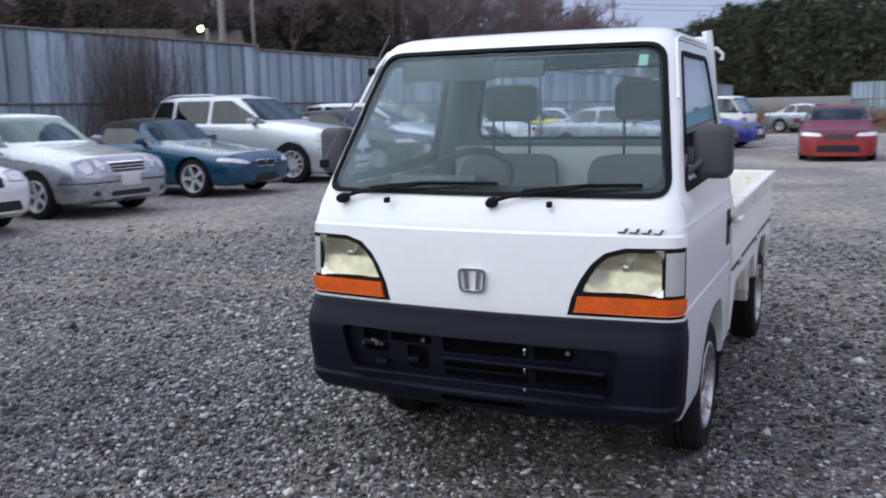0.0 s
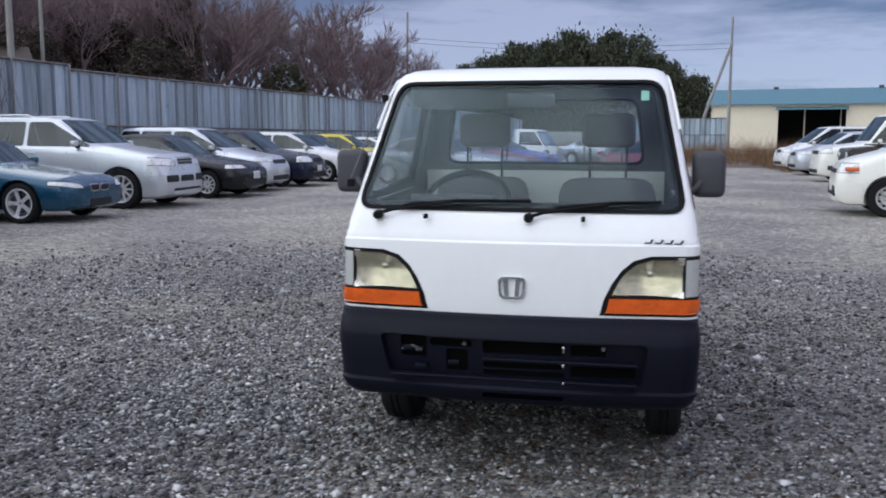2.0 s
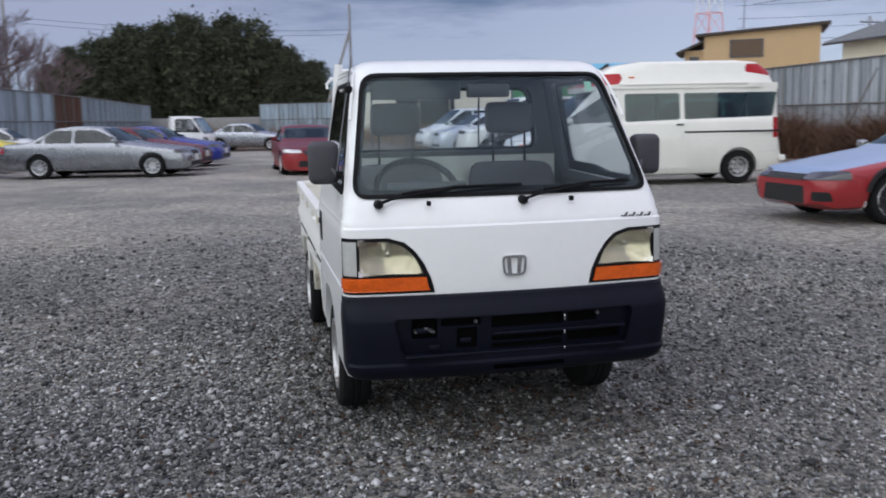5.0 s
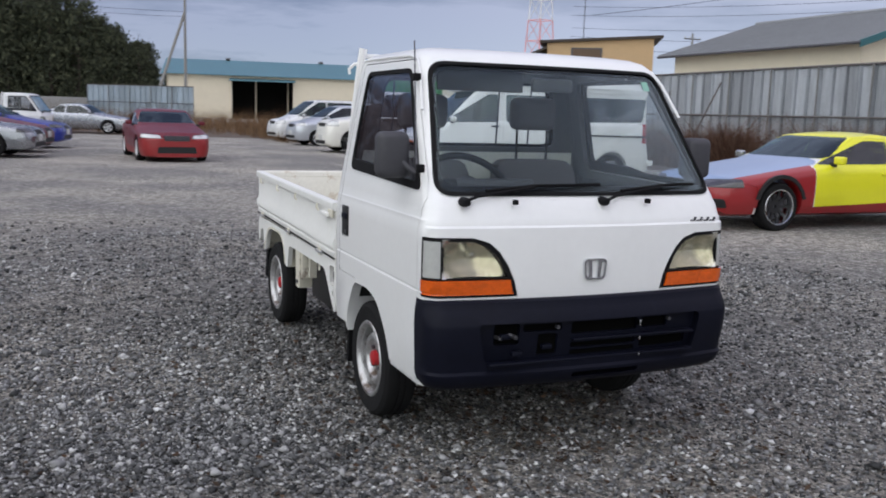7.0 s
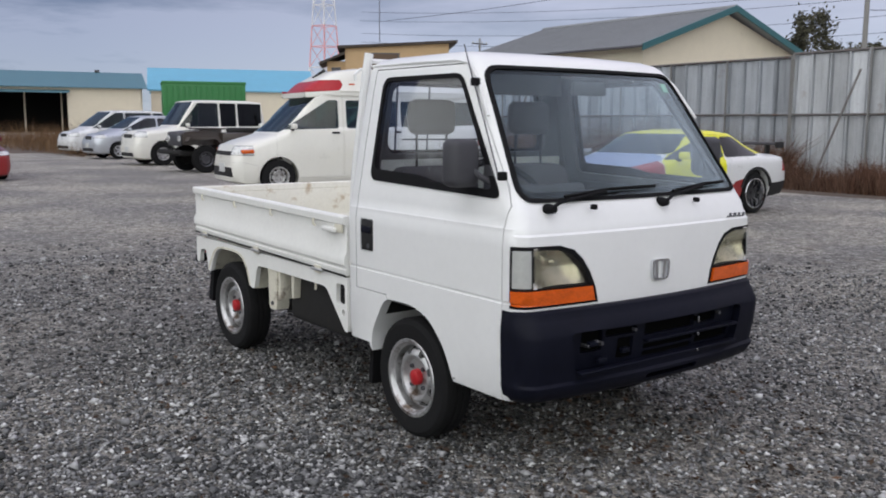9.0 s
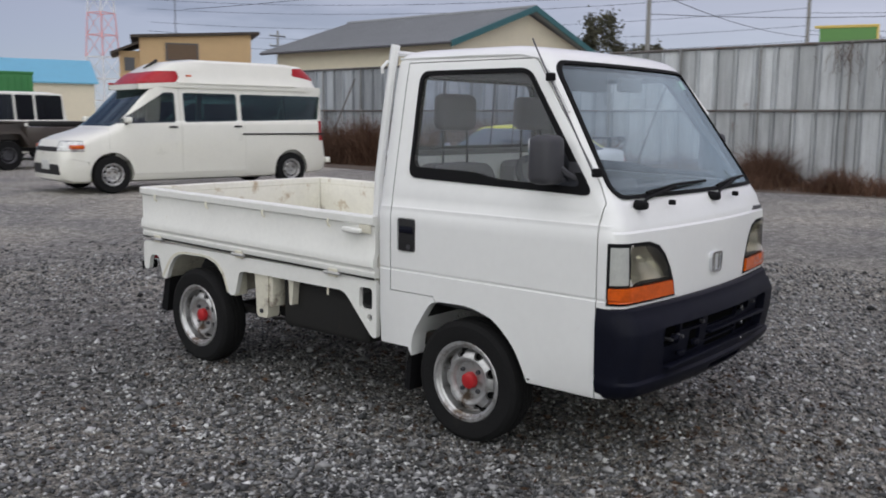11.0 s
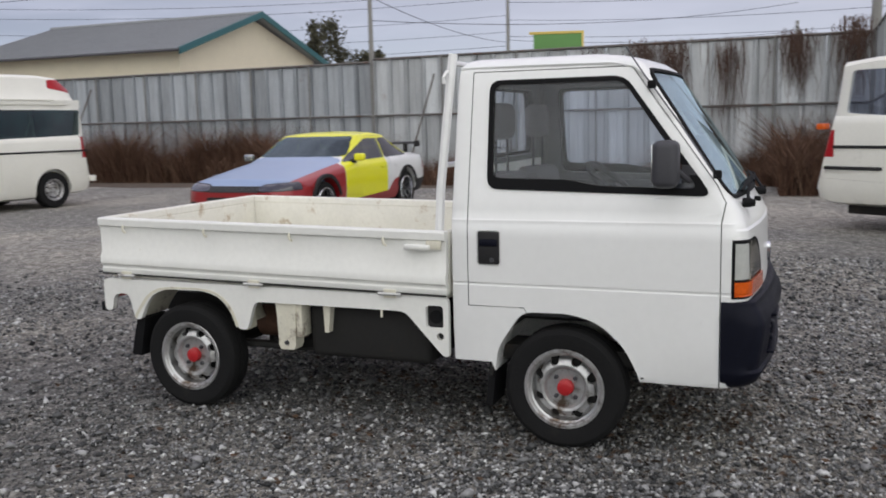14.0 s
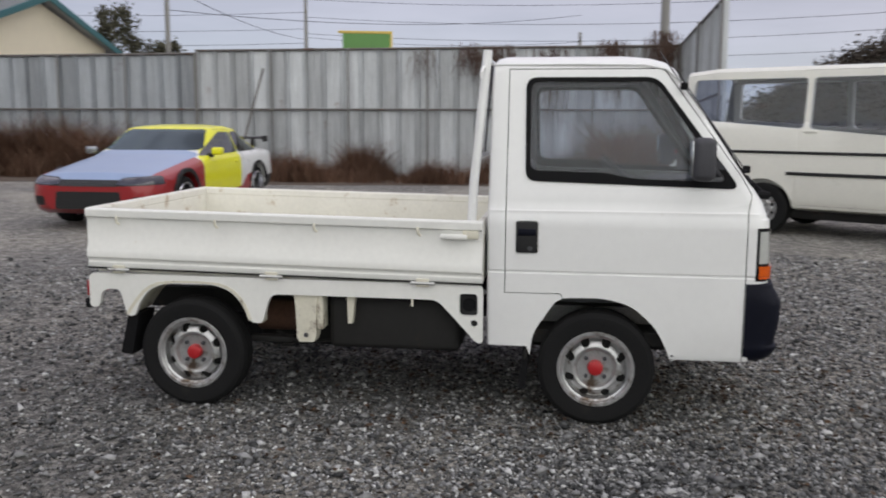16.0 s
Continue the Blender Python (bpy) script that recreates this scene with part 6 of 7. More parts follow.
# ---- fences ----
def sheet_material(name, color, rust):
    m = mat(name, color, 0.55, metal=0.25, vary=0.10, scale=2.5, spread=0.22, dirt=rust, dirt_at=0.64, wear=1.3)
    nt = m.node_tree
    p = nt.nodes["Principled BSDF"]
    tc = next(n for n in nt.nodes if n.type == "TEX_COORD")
    mp = nt.nodes.new("ShaderNodeMapping")
    mp.inputs["Scale"].default_value = (3.2, 3.2, 0.35)
    st = nod(nt, "ShaderNodeTexNoise", Scale=2.0, Detail=6.0, Roughness=0.65)
    info = nt.nodes.new("ShaderNodeObjectInfo")
    sh = nt.nodes.new("ShaderNodeVectorMath")
    sh.operation = "MULTIPLY_ADD"
    sh.inputs[1].default_value = (40, 40, 40)
    nt.links.new(info.outputs["Random"], sh.inputs[0])
    nt.links.new(tc.outputs["Object"], sh.inputs[2])
    nt.links.new(sh.outputs[0], mp.inputs["Vector"])
    for n in nt.nodes:
        if n.type == "TEX_NOISE" and n != st:
            nt.links.new(sh.outputs[0], n.inputs["Vector"])
    nt.links.new(mp.outputs[0], st.inputs["Vector"])
    rg = nt.nodes.new("ShaderNodeMapRange")
    rg.inputs["From Min"].default_value, rg.inputs["From Max"].default_value = 0.3, 0.7
    rg.inputs["To Min"].default_value, rg.inputs["To Max"].default_value = 0.80, 1.16
    nt.links.new(st.outputs[0], rg.inputs["Value"])
    old = p.inputs["Base Color"].links[0].from_socket
    mul = nt.nodes.new("ShaderNodeVectorMath")
    mul.operation = "SCALE"
    nt.links.new(old, mul.inputs[0])
    nt.links.new(rg.outputs[0], mul.inputs["Scale"])
    nt.links.new(mul.outputs[0], p.inputs["Base Color"])
    return m


M_SHEET = sheet_material("galvanised_sheet", (0.53, 0.55, 0.57), (0.20, 0.10, 0.07))
M_SHEETBLUE = sheet_material("blue_grey_sheet", (0.39, 0.465, 0.53), (0.16, 0.075, 0.055))
M_SHEETRUST = sheet_material("rusty_sheet", (0.16, 0.085, 0.06), (0.07, 0.04, 0.03))
M_SHEETDARK = sheet_material("weathered_grey_sheet", (0.40, 0.425, 0.455), (0.16, 0.09, 0.07))
M_PIPE = mat("grey_pipe_post", (0.22, 0.215, 0.21), 0.6, vary=0.2, dirt=RUST, dirt_at=0.58)
M_POST = mat("fence_pipe", (0.13, 0.12, 0.115), 0.7, vary=0.2, dirt=RUST, dirt_at=0.55)
SHEET_W = 0.465


def sheet_mesh(h, material, w=SHEET_W):
    """One ribbed metal sheet, standing on z = 0 along x, ribs towards -y."""
    prof = [(0, -0.055), (0.030, -0.055), (0.036, 0.035), (0.070, 0.035), (0.080, 0), (w * 0.5 - 0.03, 0.0), (w * 0.5 - 0.02, -0.010), (w * 0.5 + 0.02, -0.010), (w * 0.5 + 0.03, 0.0), (w - 0.064, 0), (w - 0.054, 0.035), (w - 0.016, 0.035), (w, -0.050)]
    bm = bmesh.new()
    back = [(x, y + 0.004) for x, y in prof][::-1]
    poly = prof + back
    lo = [bm.verts.new((x, y, 0)) for x, y in poly]
    hi = [bm.verts.new((x, y, h)) for x, y in poly]
    n = len(poly)
    for i in range(n):
        bm.faces.new((lo[i], lo[(i + 1) % n], hi[(i + 1) % n], hi[i]))
    for i in range(len(prof) - 1):
        bm.faces.new((hi[i], hi[i + 1], hi[n - 2 - i], hi[n - 1 - i]))
    return finish(bm, "sheet", material, 20)


SHEETS = {}


def fence(name, label, a, b, h, material, rail=1.62, posts=4, detail=True, h2=None, flip=1):
    """A sheet-metal fence from a to b, with upper and lower sheets, posts and rails; ribs on the side to the right of a to b."""
    a, b = Vector(a), Vector(b)
    run, ang = (b - a).length, math.degrees(math.atan2(b.y - a.y, b.x - a.x))
    t = thing(name, label, "fence", pose(a.x, a.y, 0, 0, 0, ang), kind="structure")
    n = max(1, round(run / SHEET_W))
    rnd = random.Random(int(run * 100))
    for z0, hh in ((0.02, rail - 0.02), (rail, h - rail)):
        key = (round(hh, 2), material)
        if key not in SHEETS:
            SHEETS[key] = sheet_mesh(hh + 0.05, material)
        for k in range(n):
            o = new("sheet", SHEETS[key])
            o.parent = t
            zz = 1.0
            if h2:
                zz = 1 + (h2 - h) / h * (k / n)
            o.matrix_basis = pose(k * run / n, rnd.uniform(-0.006, 0.006) - (0.010 if z0 > 1 else 0), z0 * zz, rnd.uniform(-0.4, 0.4), rnd.uniform(-0.35, 0.35), 0) @ Matrix.Diagonal((run / n / SHEET_W, 1, zz, 1))
    hz = lambda x: h + ((h2 or h) - h) * x / run
    part("top_rail", tube([(0, -0.05, h + 0.03), (run, -0.05, hz(run) + 0.03)], 0.03, 8), M_POST, t, "rusty pipe rail")
    part("mid_rail", tube([(0, -0.09, rail), (run, -0.09, rail * hz(run) / h)], 0.026, 8), M_POST, t)
    m = max(1, round(run / (SHEET_W * posts)))
    pm = {}
    for k in range(m + 1):
        x = run * k / m
        hh = round(hz(x) + 0.06, 2)
        if hh not in pm:
            pm[hh] = finish(tube([(0, 0, -0.1), (0, 0, hh)], 0.024, 8), "post", M_PIPE)
        o = new("post", pm[hh])
        o.parent = t
        o.matrix_basis = pose(x, -0.10, 0)
    return t


fence("fence_west", "blue-grey corrugated metal fence with rusty rails", (-14.6, -1.0), (-13.05, 15.7), 3.05, M_SHEETBLUE)
fence("fence_west_far", "blue-grey corrugated metal fence with rusty rails", (-13.1, 15.75), (-10.35, 43.5), 2.95, M_SHEETBLUE)
fence("fence_west_rusty", "rust-brown patch of corrugated metal fence", (-10.35, 43.5), (-10.15, 50.0), 2.95, M_SHEETRUST)
fence("fence_west_end", "distant blue-grey corrugated metal fence", (-10.15, 50.0), (-9.3, 79.0), 3.0, M_SHEETBLUE)
fence("fence_back", "distant blue-grey corrugated metal fence", (0.3, 79.0), (8.4, 74.0), 3.0, M_SHEETBLUE)
fence("fence_east_far", "grey corrugated metal fence with rusty rails", (17.9, 30.0), (16.85, 9.35), 2.95, M_SHEETDARK)
fence("fence_east", "grey corrugated metal fence with rust streaks", (16.85, 9.3), (16.45, -2.3), 3.02, M_SHEET)
fence("fence_return", "grey corrugated metal fence with rust streaks", (16.4, -2.35), (11.9, -2.55), 3.05, M_SHEET, h2=3.5)
piece("wall_back", box(-9.3, 0.3, 79.0, 79.2, 0, 1.9, 0.02), mat("weathered_concrete", (0.32, 0.32, 0.31), 0.9, vary=0.2, dirt=(0.18, 0.17, 0.15)), "low weathered concrete wall", "wall", kind="structure")
# slanted stays against the east fence
for x, y in ((16.55, 18.3), (16.5, 7.5)):
    piece("fence_stay", tube([(x, y, 2.6), (x - 1.1, y + 0.4, 0)], 0.025, 8), M_POST, "rusty slanted pipe stay against the fence", "stay", group="fence stays")


# ---- scattered growth: stems, blades, leaves ----
def strips(name, roots, heights, widths, leans, material, label, category, seed=1, kind="stuff", segs=2):
    """Many thin blades as one mesh: two quads each, bent over."""
    rng = np.random.default_rng(seed)
    n = len(roots)
    ang = rng.uniform(0, 2 * np.pi, n)
    side = np.stack([np.cos(ang), np.sin(ang), 0 * ang], 1) * widths[:, None]
    la = rng.uniform(0, 2 * np.pi, n)
    lean = np.stack([np.cos(la), np.sin(la), 0 * la], 1) * leans[:, None]
    up = np.array([0, 0, 1.0])
    mid = roots + lean * 0.3 + up * (heights * 0.55)[:, None]
    tip = roots + lean + up * heights[:, None]
    v = np.stack([roots - side, roots + side, mid - side * 0.7, mid + side * 0.7, tip], 1).reshape(-1, 3)
    base = np.arange(n)[:, None] * 5
    quads = (base + np.array([0, 1, 3, 2])).tolist()
    tris = (base + np.array([2, 3, 4])).tolist()
    me = bpy.data.meshes.new(name)
    me.from_pydata(v.tolist(), [], quads + tris)
    me.materials.append(material)
    return tagged(new(name, me), label, category, kind=kind)


M_DRY = island_material("dry_weeds", [(0, (0.055, 0.030, 0.022)), (0.5, (0.125, 0.066, 0.045)), (1, (0.21, 0.135, 0.095))])
M_STRAW = island_material("straw_grass", [(0, (0.10, 0.060, 0.035)), (0.5, (0.17, 0.10, 0.055)), (1, (0.26, 0.17, 0.09))])


def weeds(name, n, x0, x1, y0, y1, h0, h1, seed, material, label, bias=None):
    rng = np.random.default_rng(seed)
    x, y = rng.uniform(x0, x1, n), rng.uniform(y0, y1, n)
    den = np.array([noise.noise(Vector((a * 0.9, b * 0.9, seed))) for a, b in zip(x, y)])
    keep = den > rng.uniform(-0.55, 0.35, n)
    x, y, den = x[keep], y[keep], den[keep]
    h = rng.uniform(h0, h1, len(x)) * (0.35 + 1.3 * (den + 0.4))
    return strips(name, np.stack([x, y, 0 * x], 1), h, rng.uniform(0.0025, 0.008, len(x)) * max(1, h1 * 1.3), h * rng.uniform(0.25, 1.1, len(x)), material, label, "weeds", seed)


weeds("dry_weeds", 46000, 14.9, 16.75, 9.0, 27.0, 0.5, 1.25, 3, M_DRY, "brown dry weeds along the foot of the fence")
weeds("dry_weeds", 40000, 14.4, 16.6, -2.2, 9.0, 0.18, 0.62, 4, M_DRY, "tangled brown dead weeds heaped along the fence")
weeds("dry_weeds", 7000, 12.2, 16.2, -2.4, -0.6, 0.5, 1.2, 5, M_DRY, "tall brown dead weeds in the fence corner")
weeds("dry_grass", 24000, -8, 22, 43, 72, 0.5, 1.2, 6, M_STRAW, "field of straw-coloured dry grass")
weeds("dry_grass", 9000, 6.5, 16, 33, 44, 0.4, 0.9, 7, M_STRAW, "straw-coloured dry grass beyond parked vehicles")
M_BRUSH = island_material("bare_brush", [(0, (0.055, 0.036, 0.032)), (0.5, (0.10, 0.066, 0.058)), (1, (0.15, 0.105, 0.095))])
weeds("brush", 3500, -36, -15.2, 14, 52, 1.8, 2.9, 15, M_BRUSH, "tall reddish bare brush behind the fence")
weeds("dry_grass", 6000, -13.6, -12.2, 0, 43, 0.15, 0.45, 8, M_DRY, "thin brown grass along the fence")


def branch_mesh(seed, height, spread, levels, material_name=None, start=0.18, kids=(3, 4), twig=0.012):
    """A bare crown: limbs that fork into thinner ones."""
    rnd = random.Random(seed)
    trunk, limbs = bmesh.new(), bmesh.new()

    def grow(p, d, length, r, lev, bm):
        pts, q = [p], p
        n = 3 if lev < 3 else 2
        for _ in range(n):
            d = (d + Vector((rnd.uniform(-1, 1), rnd.uniform(-1, 1), rnd.uniform(-0.3, 0.5))) * 0.22).normalized()
            q = q + d * length / n
            pts.append(q)
        tube(pts, r, 5 if lev < 2 else 3, bm, max(r * 0.55, twig * 0.5), cap=False)
        if lev >= levels:
            return
        for k in range(rnd.randint(*kids) + (2 if lev == 0 else 0)):
            f = rnd.uniform(0.55 if lev == 0 else 0.35, 1.0)
            i = min(int(f * n), n - 1)
            s = pts[i].lerp(pts[i + 1], f * n - i)
            nd = (d + Vector((rnd.uniform(-1, 1), rnd.uniform(-1, 1), rnd.uniform(-0.10, 0.55))) * spread).normalized()
            grow(s, nd, length * rnd.uniform(0.56, 0.80), max(r * 0.52, twig * 0.6), lev + 1, limbs)

    grow(Vector((0, 0, -0.1)), Vector((0, 0, 1)), height * 0.42, height * 0.017, 0, trunk)
    return trunk, limbs


M_BARK = mat("grey_bark", (0.075, 0.058, 0.050), 0.9, vary=0.3, scale=3)
M_TWIG = mat("red_brown_twigs", (0.155, 0.110, 0.116), 0.9, vary=0.3, scale=1.0)
BARE = []
for k in range(3):
    t = thing("bare_tree", "leafless winter tree with fine reddish twigs", "tree", pose(0, 0, 0), "bare trees behind the fence")
    tr, li = branch_mesh(20 + k, 9.5 + k, 0.80, 6, kids=(3, 3), twig=0.022)
    part("trunk", tr, M_BARK, t)
    part("crown", li, M_TWIG, t)
    BARE.append(t)


def azimuth(eye, deg, dist):
    return eye[0] + dist * math.sin(radians(deg)), eye[1] + dist * math.cos(radians(deg))


rnd = random.Random(5)
CROWN_TOP = [max(v.co.z for c in t.children for v in c.data.vertices) for t in BARE]
for k in range(48):
    az = -49 + 36.4 * (k % 24 + rnd.uniform(-0.4, 0.4) + 0.5 * (k // 24)) / 24
    dist = (60 if k < 24 else 74) + rnd.uniform(-4, 6)
    x, y = azimuth((0.4, -4.1), az, dist)
    s = (1.4 + dist * math.tan(radians(np.interp(az, (-49, -30, -24, -21, -18, -16, -12.5), (10.5, 10.4, 9.9, 9.0, 7.8, 6.8, 5.2))))) / CROWN_TOP[k % 3] * rnd.uniform(0.84, 1.05)
    m = pose(x, y, 0, 0, 0, rnd.uniform(0, 360)) @ Matrix.Diagonal((s, s, s, 1))
    if k < 3:
        BARE[k].matrix_basis = m
    else:
        copy_thing(BARE[k % 3], m).matrix_basis = m


def leaf_mesh(name, centres, size, per, seed, material, flat=0.5, slim=0.42):
    """Clumps of small leaves: per leaves about each centre, each a bent diamond of two triangles."""
    rng = np.random.default_rng(seed)
    c = np.repeat(centres[:, :3], per, 0) + rng.normal(0, 1, (len(centres) * per, 3)) * np.repeat(centres[:, 3], per)[:, None]
    n = len(c)
    u = rng.normal(0, 1, (n, 3))
    u[:, 2] *= flat
    u /= np.linalg.norm(u, axis=1)[:, None]
    w = rng.normal(0, 1, (n, 3))
    w -= (w * u).sum(1)[:, None] * u
    w /= np.linalg.norm(w, axis=1)[:, None]
    s = rng.uniform(0.6, 1.3, n)[:, None] * size
    v = np.stack([c - u * s, c + w * s * slim, c + u * s, c - w * s * slim], 1).reshape(-1, 3)
    f = (np.arange(n)[:, None] * 4 + np.arange(4)).tolist()
    me = bpy.data.meshes.new(name)
    me.from_pydata(v.tolist(), [], f)
    me.materials.append(material)
    return me


M_BAMBOO = island_material("dark_green_leaves", [(0, (0.030, 0.036, 0.026)), (0.55, (0.055, 0.064, 0.040)), (1, (0.095, 0.102, 0.062))])
M_CEDAR = island_material("brown_green_needles", [(0, (0.036, 0.030, 0.025)), (0.6, (0.058, 0.049, 0.040)), (1, (0.088, 0.070, 0.058))])


def evergreen(name, label, seed, height, radius, material, clumps, per, size, group, flat=0.5, slim=0.42):
    """A tall evergreen: tapered trunk, limbs, and drooping clumps of leaves with gaps between."""
    rng = np.random.default_rng(seed)
    t = thing(name, label, "tree", None, group)
    trunk = tube([(0, 0, -0.1), (rng.normal() * 0.1, 0, height * 0.5), (rng.normal() * 0.3, rng.normal() * 0.3, height * 0.97)], height * 0.014, 7, r2=0.02)
    z = height * (0.06 + 0.94 * rng.beta(1.15, 1.0, clumps))
    k = 1 - z / height
    rr = radius * np.clip(0.25 + 1.25 * np.sqrt(k) - 0.35 * k, 0.10, 1.1) * np.sqrt(rng.uniform(0.15, 1.0, clumps))
    a = rng.uniform(0, 2 * np.pi, clumps)
    cc = np.stack([rr * np.cos(a), rr * np.sin(a), z + rng.normal(0, 0.15, clumps), rng.uniform(0.16, 0.42, clumps) * height / 11], 1)
    for q in cc[::6]:
        tube([(0, 0, max(q[2] - 0.5, 0.3)), tuple(q[:3])], 0.03, 3, trunk, 0.008, cap=False)
    part("trunk", trunk, M_BARK, t)
    o = new("crown", leaf_mesh("crown", cc, size, per, seed, material, flat, slim))
    o.parent = t
    return t


GROVE = "dark evergreen grove beyond the yard"
green = [evergreen("evergreen_tree", "tall dark evergreen with drooping feathery foliage", 40 + k, 11.0, 1.9, M_BAMBOO, 300, 12, 0.24, GROVE, 2.6, 0.32) for k in range(3)]
rnd = random.Random(9)
spots = []
for k in range(51):
    az = -11.4 + 17.4 * (k % 17 + rnd.uniform(-0.35, 0.35)) / 16
    spots.append((*azimuth((-0.6, -4.2), az, 236 + 16 * (k // 17) + rnd.uniform(-4, 4)), (1.4 + 248 * math.tan(radians(np.interp(az, (-11.5, -10, -7, -3, -0.5, 1.5, 3, 5.2, 6.5), (3.6, 4.6, 5.6, 6.3, 6.3, 5.5, 4.6, 2.9, 2.0))))) / 11 * rnd.uniform(0.80, 1.04)))
for k, (x, y, s) in enumerate(spots):
    m = pose(x, y, 0, 0, 0, rnd.uniform(0, 360)) @ Matrix.Diagonal((s * 1.1, s * 1.1, s, 1))
    if k < 3:
        green[k].matrix_basis = m
    else:
        copy_thing(green[k % 3], m).matrix_basis = m
WOOD = "dark woods behind the west fence"
cedar = [evergreen("cedar_tree", "dull brown-green cedar behind the metal fence", 60 + k, 10.5, 2.4, M_CEDAR, 360, 20, 0.16, WOOD, 1.2, 0.36) for k in range(2)]
spots = []
for k in range(20):
    az = -56 + 28 * k / 19 + rnd.uniform(-0.8, 0.8)
    dist = rnd.uniform(46, 60)
    spots.append((*azimuth((0.6, -4), az, dist), (1.4 + dist * math.tan(radians(np.interp(az, (-56, -37, -30.5, -28.5, -27), (7.0, 6.7, 6.4, 5.2, 3.9))))) / 10.5 * rnd.uniform(0.84, 1.04)))
spots += [(-26.7, 47.4, 0.98), (-27.2, 48.4, 0.72)]
for k, (x, y, s) in enumerate(spots):
    m = pose(x, y, 0, 0, 0, rnd.uniform(0, 360)) @ Matrix.Diagonal((s * (1.2 if k < 20 else 0.7), s * (1.2 if k < 20 else 0.7), s, 1))
    if k < 2:
        cedar[k].matrix_basis = m
    else:
        copy_thing(cedar[k % 2], m).matrix_basis = m
# a clipped round evergreen and garden trees behind the east fence
M_OLIVE = island_material("olive_leaves", [(0, (0.050, 0.050, 0.036)), (0.55, (0.085, 0.083, 0.058)), (1, (0.13, 0.122, 0.085))])
shrub = evergreen("garden_tree", "olive-brown garden tree behind the fence", 77, 5.6, 2.0, M_OLIVE, 210, 34, 0.12, "garden trees behind the east fence")
shrub.matrix_basis = pose(45.8, 26.7, 0) @ Matrix.Diagonal((0.95, 0.95, 1.38, 1))
copy_thing(shrub, pose(49.8, 25.5, 0)).matrix_basis = pose(49.8, 25.5, 0, 0, 0, 80) @ Matrix.Diagonal((1.15, 1.15, 1.08, 1))
copy_thing(shrub, pose(-21.6, 51.8, 0)).matrix_basis = pose(-21.6, 51.8, 0, 0, 0, 30) @ Matrix.Diagonal((0.95, 0.95, 1.05, 1))
# vines on the west fence
rnd = random.Random(12)
vine = bmesh.new()
for k in range(330):
    y = rnd.gauss(11.6, 0.80)
    x = -14.6 + (y + 1) * 0.0928 + 0.12
    p = [Vector((x, y, rnd.uniform(0.0, 0.5)))]
    for j in range(7):
        p.append(p[-1] + Vector((rnd.uniform(-0.04, 0.10), rnd.uniform(-0.28, 0.28), rnd.uniform(0.15, 0.62))))
    tube([v for v in p if v.z < 3.9][:8], 0.008, 3, vine, 0.003, cap=False)
piece("climbing_vine", vine, mat("dead_vine", (0.10, 0.072, 0.058), 0.95, vary=0.3), "leafless brown vine tangled over the fence", "vine", kind="stuff")
vine2 = bmesh.new()
for y0, n, z0, drop in ((3.6, 30, 3.0, 0.5), (2.35, 110, 3.05, 0.55), (1.75, 90, 3.0, 1.6), (0.6, 70, 3.0, 1.6), (-0.8, 120, 3.1, 1.1), (-1.9, 120, 3.3, 1.5)):
    for k in range(n):
        y = y0 + rnd.gauss(0, 0.13 + 0.12 * rnd.random())
        p = [Vector((16.40 + rnd.uniform(-0.08, 0.05), y, z0 + rnd.uniform(-0.25, 0.12)))]
        for j in range(rnd.randint(2, 6)):
            p.append(p[-1] + Vector((rnd.uniform(-0.03, 0.02), rnd.uniform(-0.08, 0.08), -drop * rnd.uniform(0.08, 0.28))))
        tube(p, 0.008, 3, vine2, 0.004, cap=False)
piece("climbing_vine", vine2, mat("dead_creeper", (0.095, 0.058, 0.045), 0.95, vary=0.3), "dead reddish creeper hanging on the fence", "vine", kind="stuff")
# distant hill
hb = bmesh.new()
hx, hy = azimuth((-4.6, 0), 118, 150)
nx, ny = 36, 26
hv = [[hb.verts.new((hx - 55 + 110 * i / nx, hy - 48 + 96 * j / ny, 0)) for j in range(ny + 1)] for i in range(nx + 1)]
for col in hv:
    for v in col:
        q = ((v.co.x - hx) / 55) ** 2 + ((v.co.y - hy) / 48) ** 2
        v.co.z = max(0, 16 * (1 - q)) * (1 + 0.25 * noise.noise(v.co * 0.12)) - 0.5
for i in range(nx):
    for j in range(ny):
        hb.faces.new((hv[i][j], hv[i + 1][j], hv[i + 1][j + 1], hv[i][j + 1]))
hill_co = [tuple(v.co) for v in hb.verts if v.co.z > 0.5]
piece("hill", hb, mat("dark_hill_soil", (0.03, 0.03, 0.024), 0.95), "dark wooded hill in the distance", "hill", kind="structure")
rng = np.random.default_rng(8)
hc = np.array([(x + rng.normal(), y + rng.normal(), z + 0.6, 1.0) for x, y, z in hill_co for _ in range(5)])
tagged(new("hill_woods", leaf_mesh("hill_woods", hc, 0.42, 26, 4, M_CEDAR)), "dark tree cover on the hill", "woods", kind="stuff")

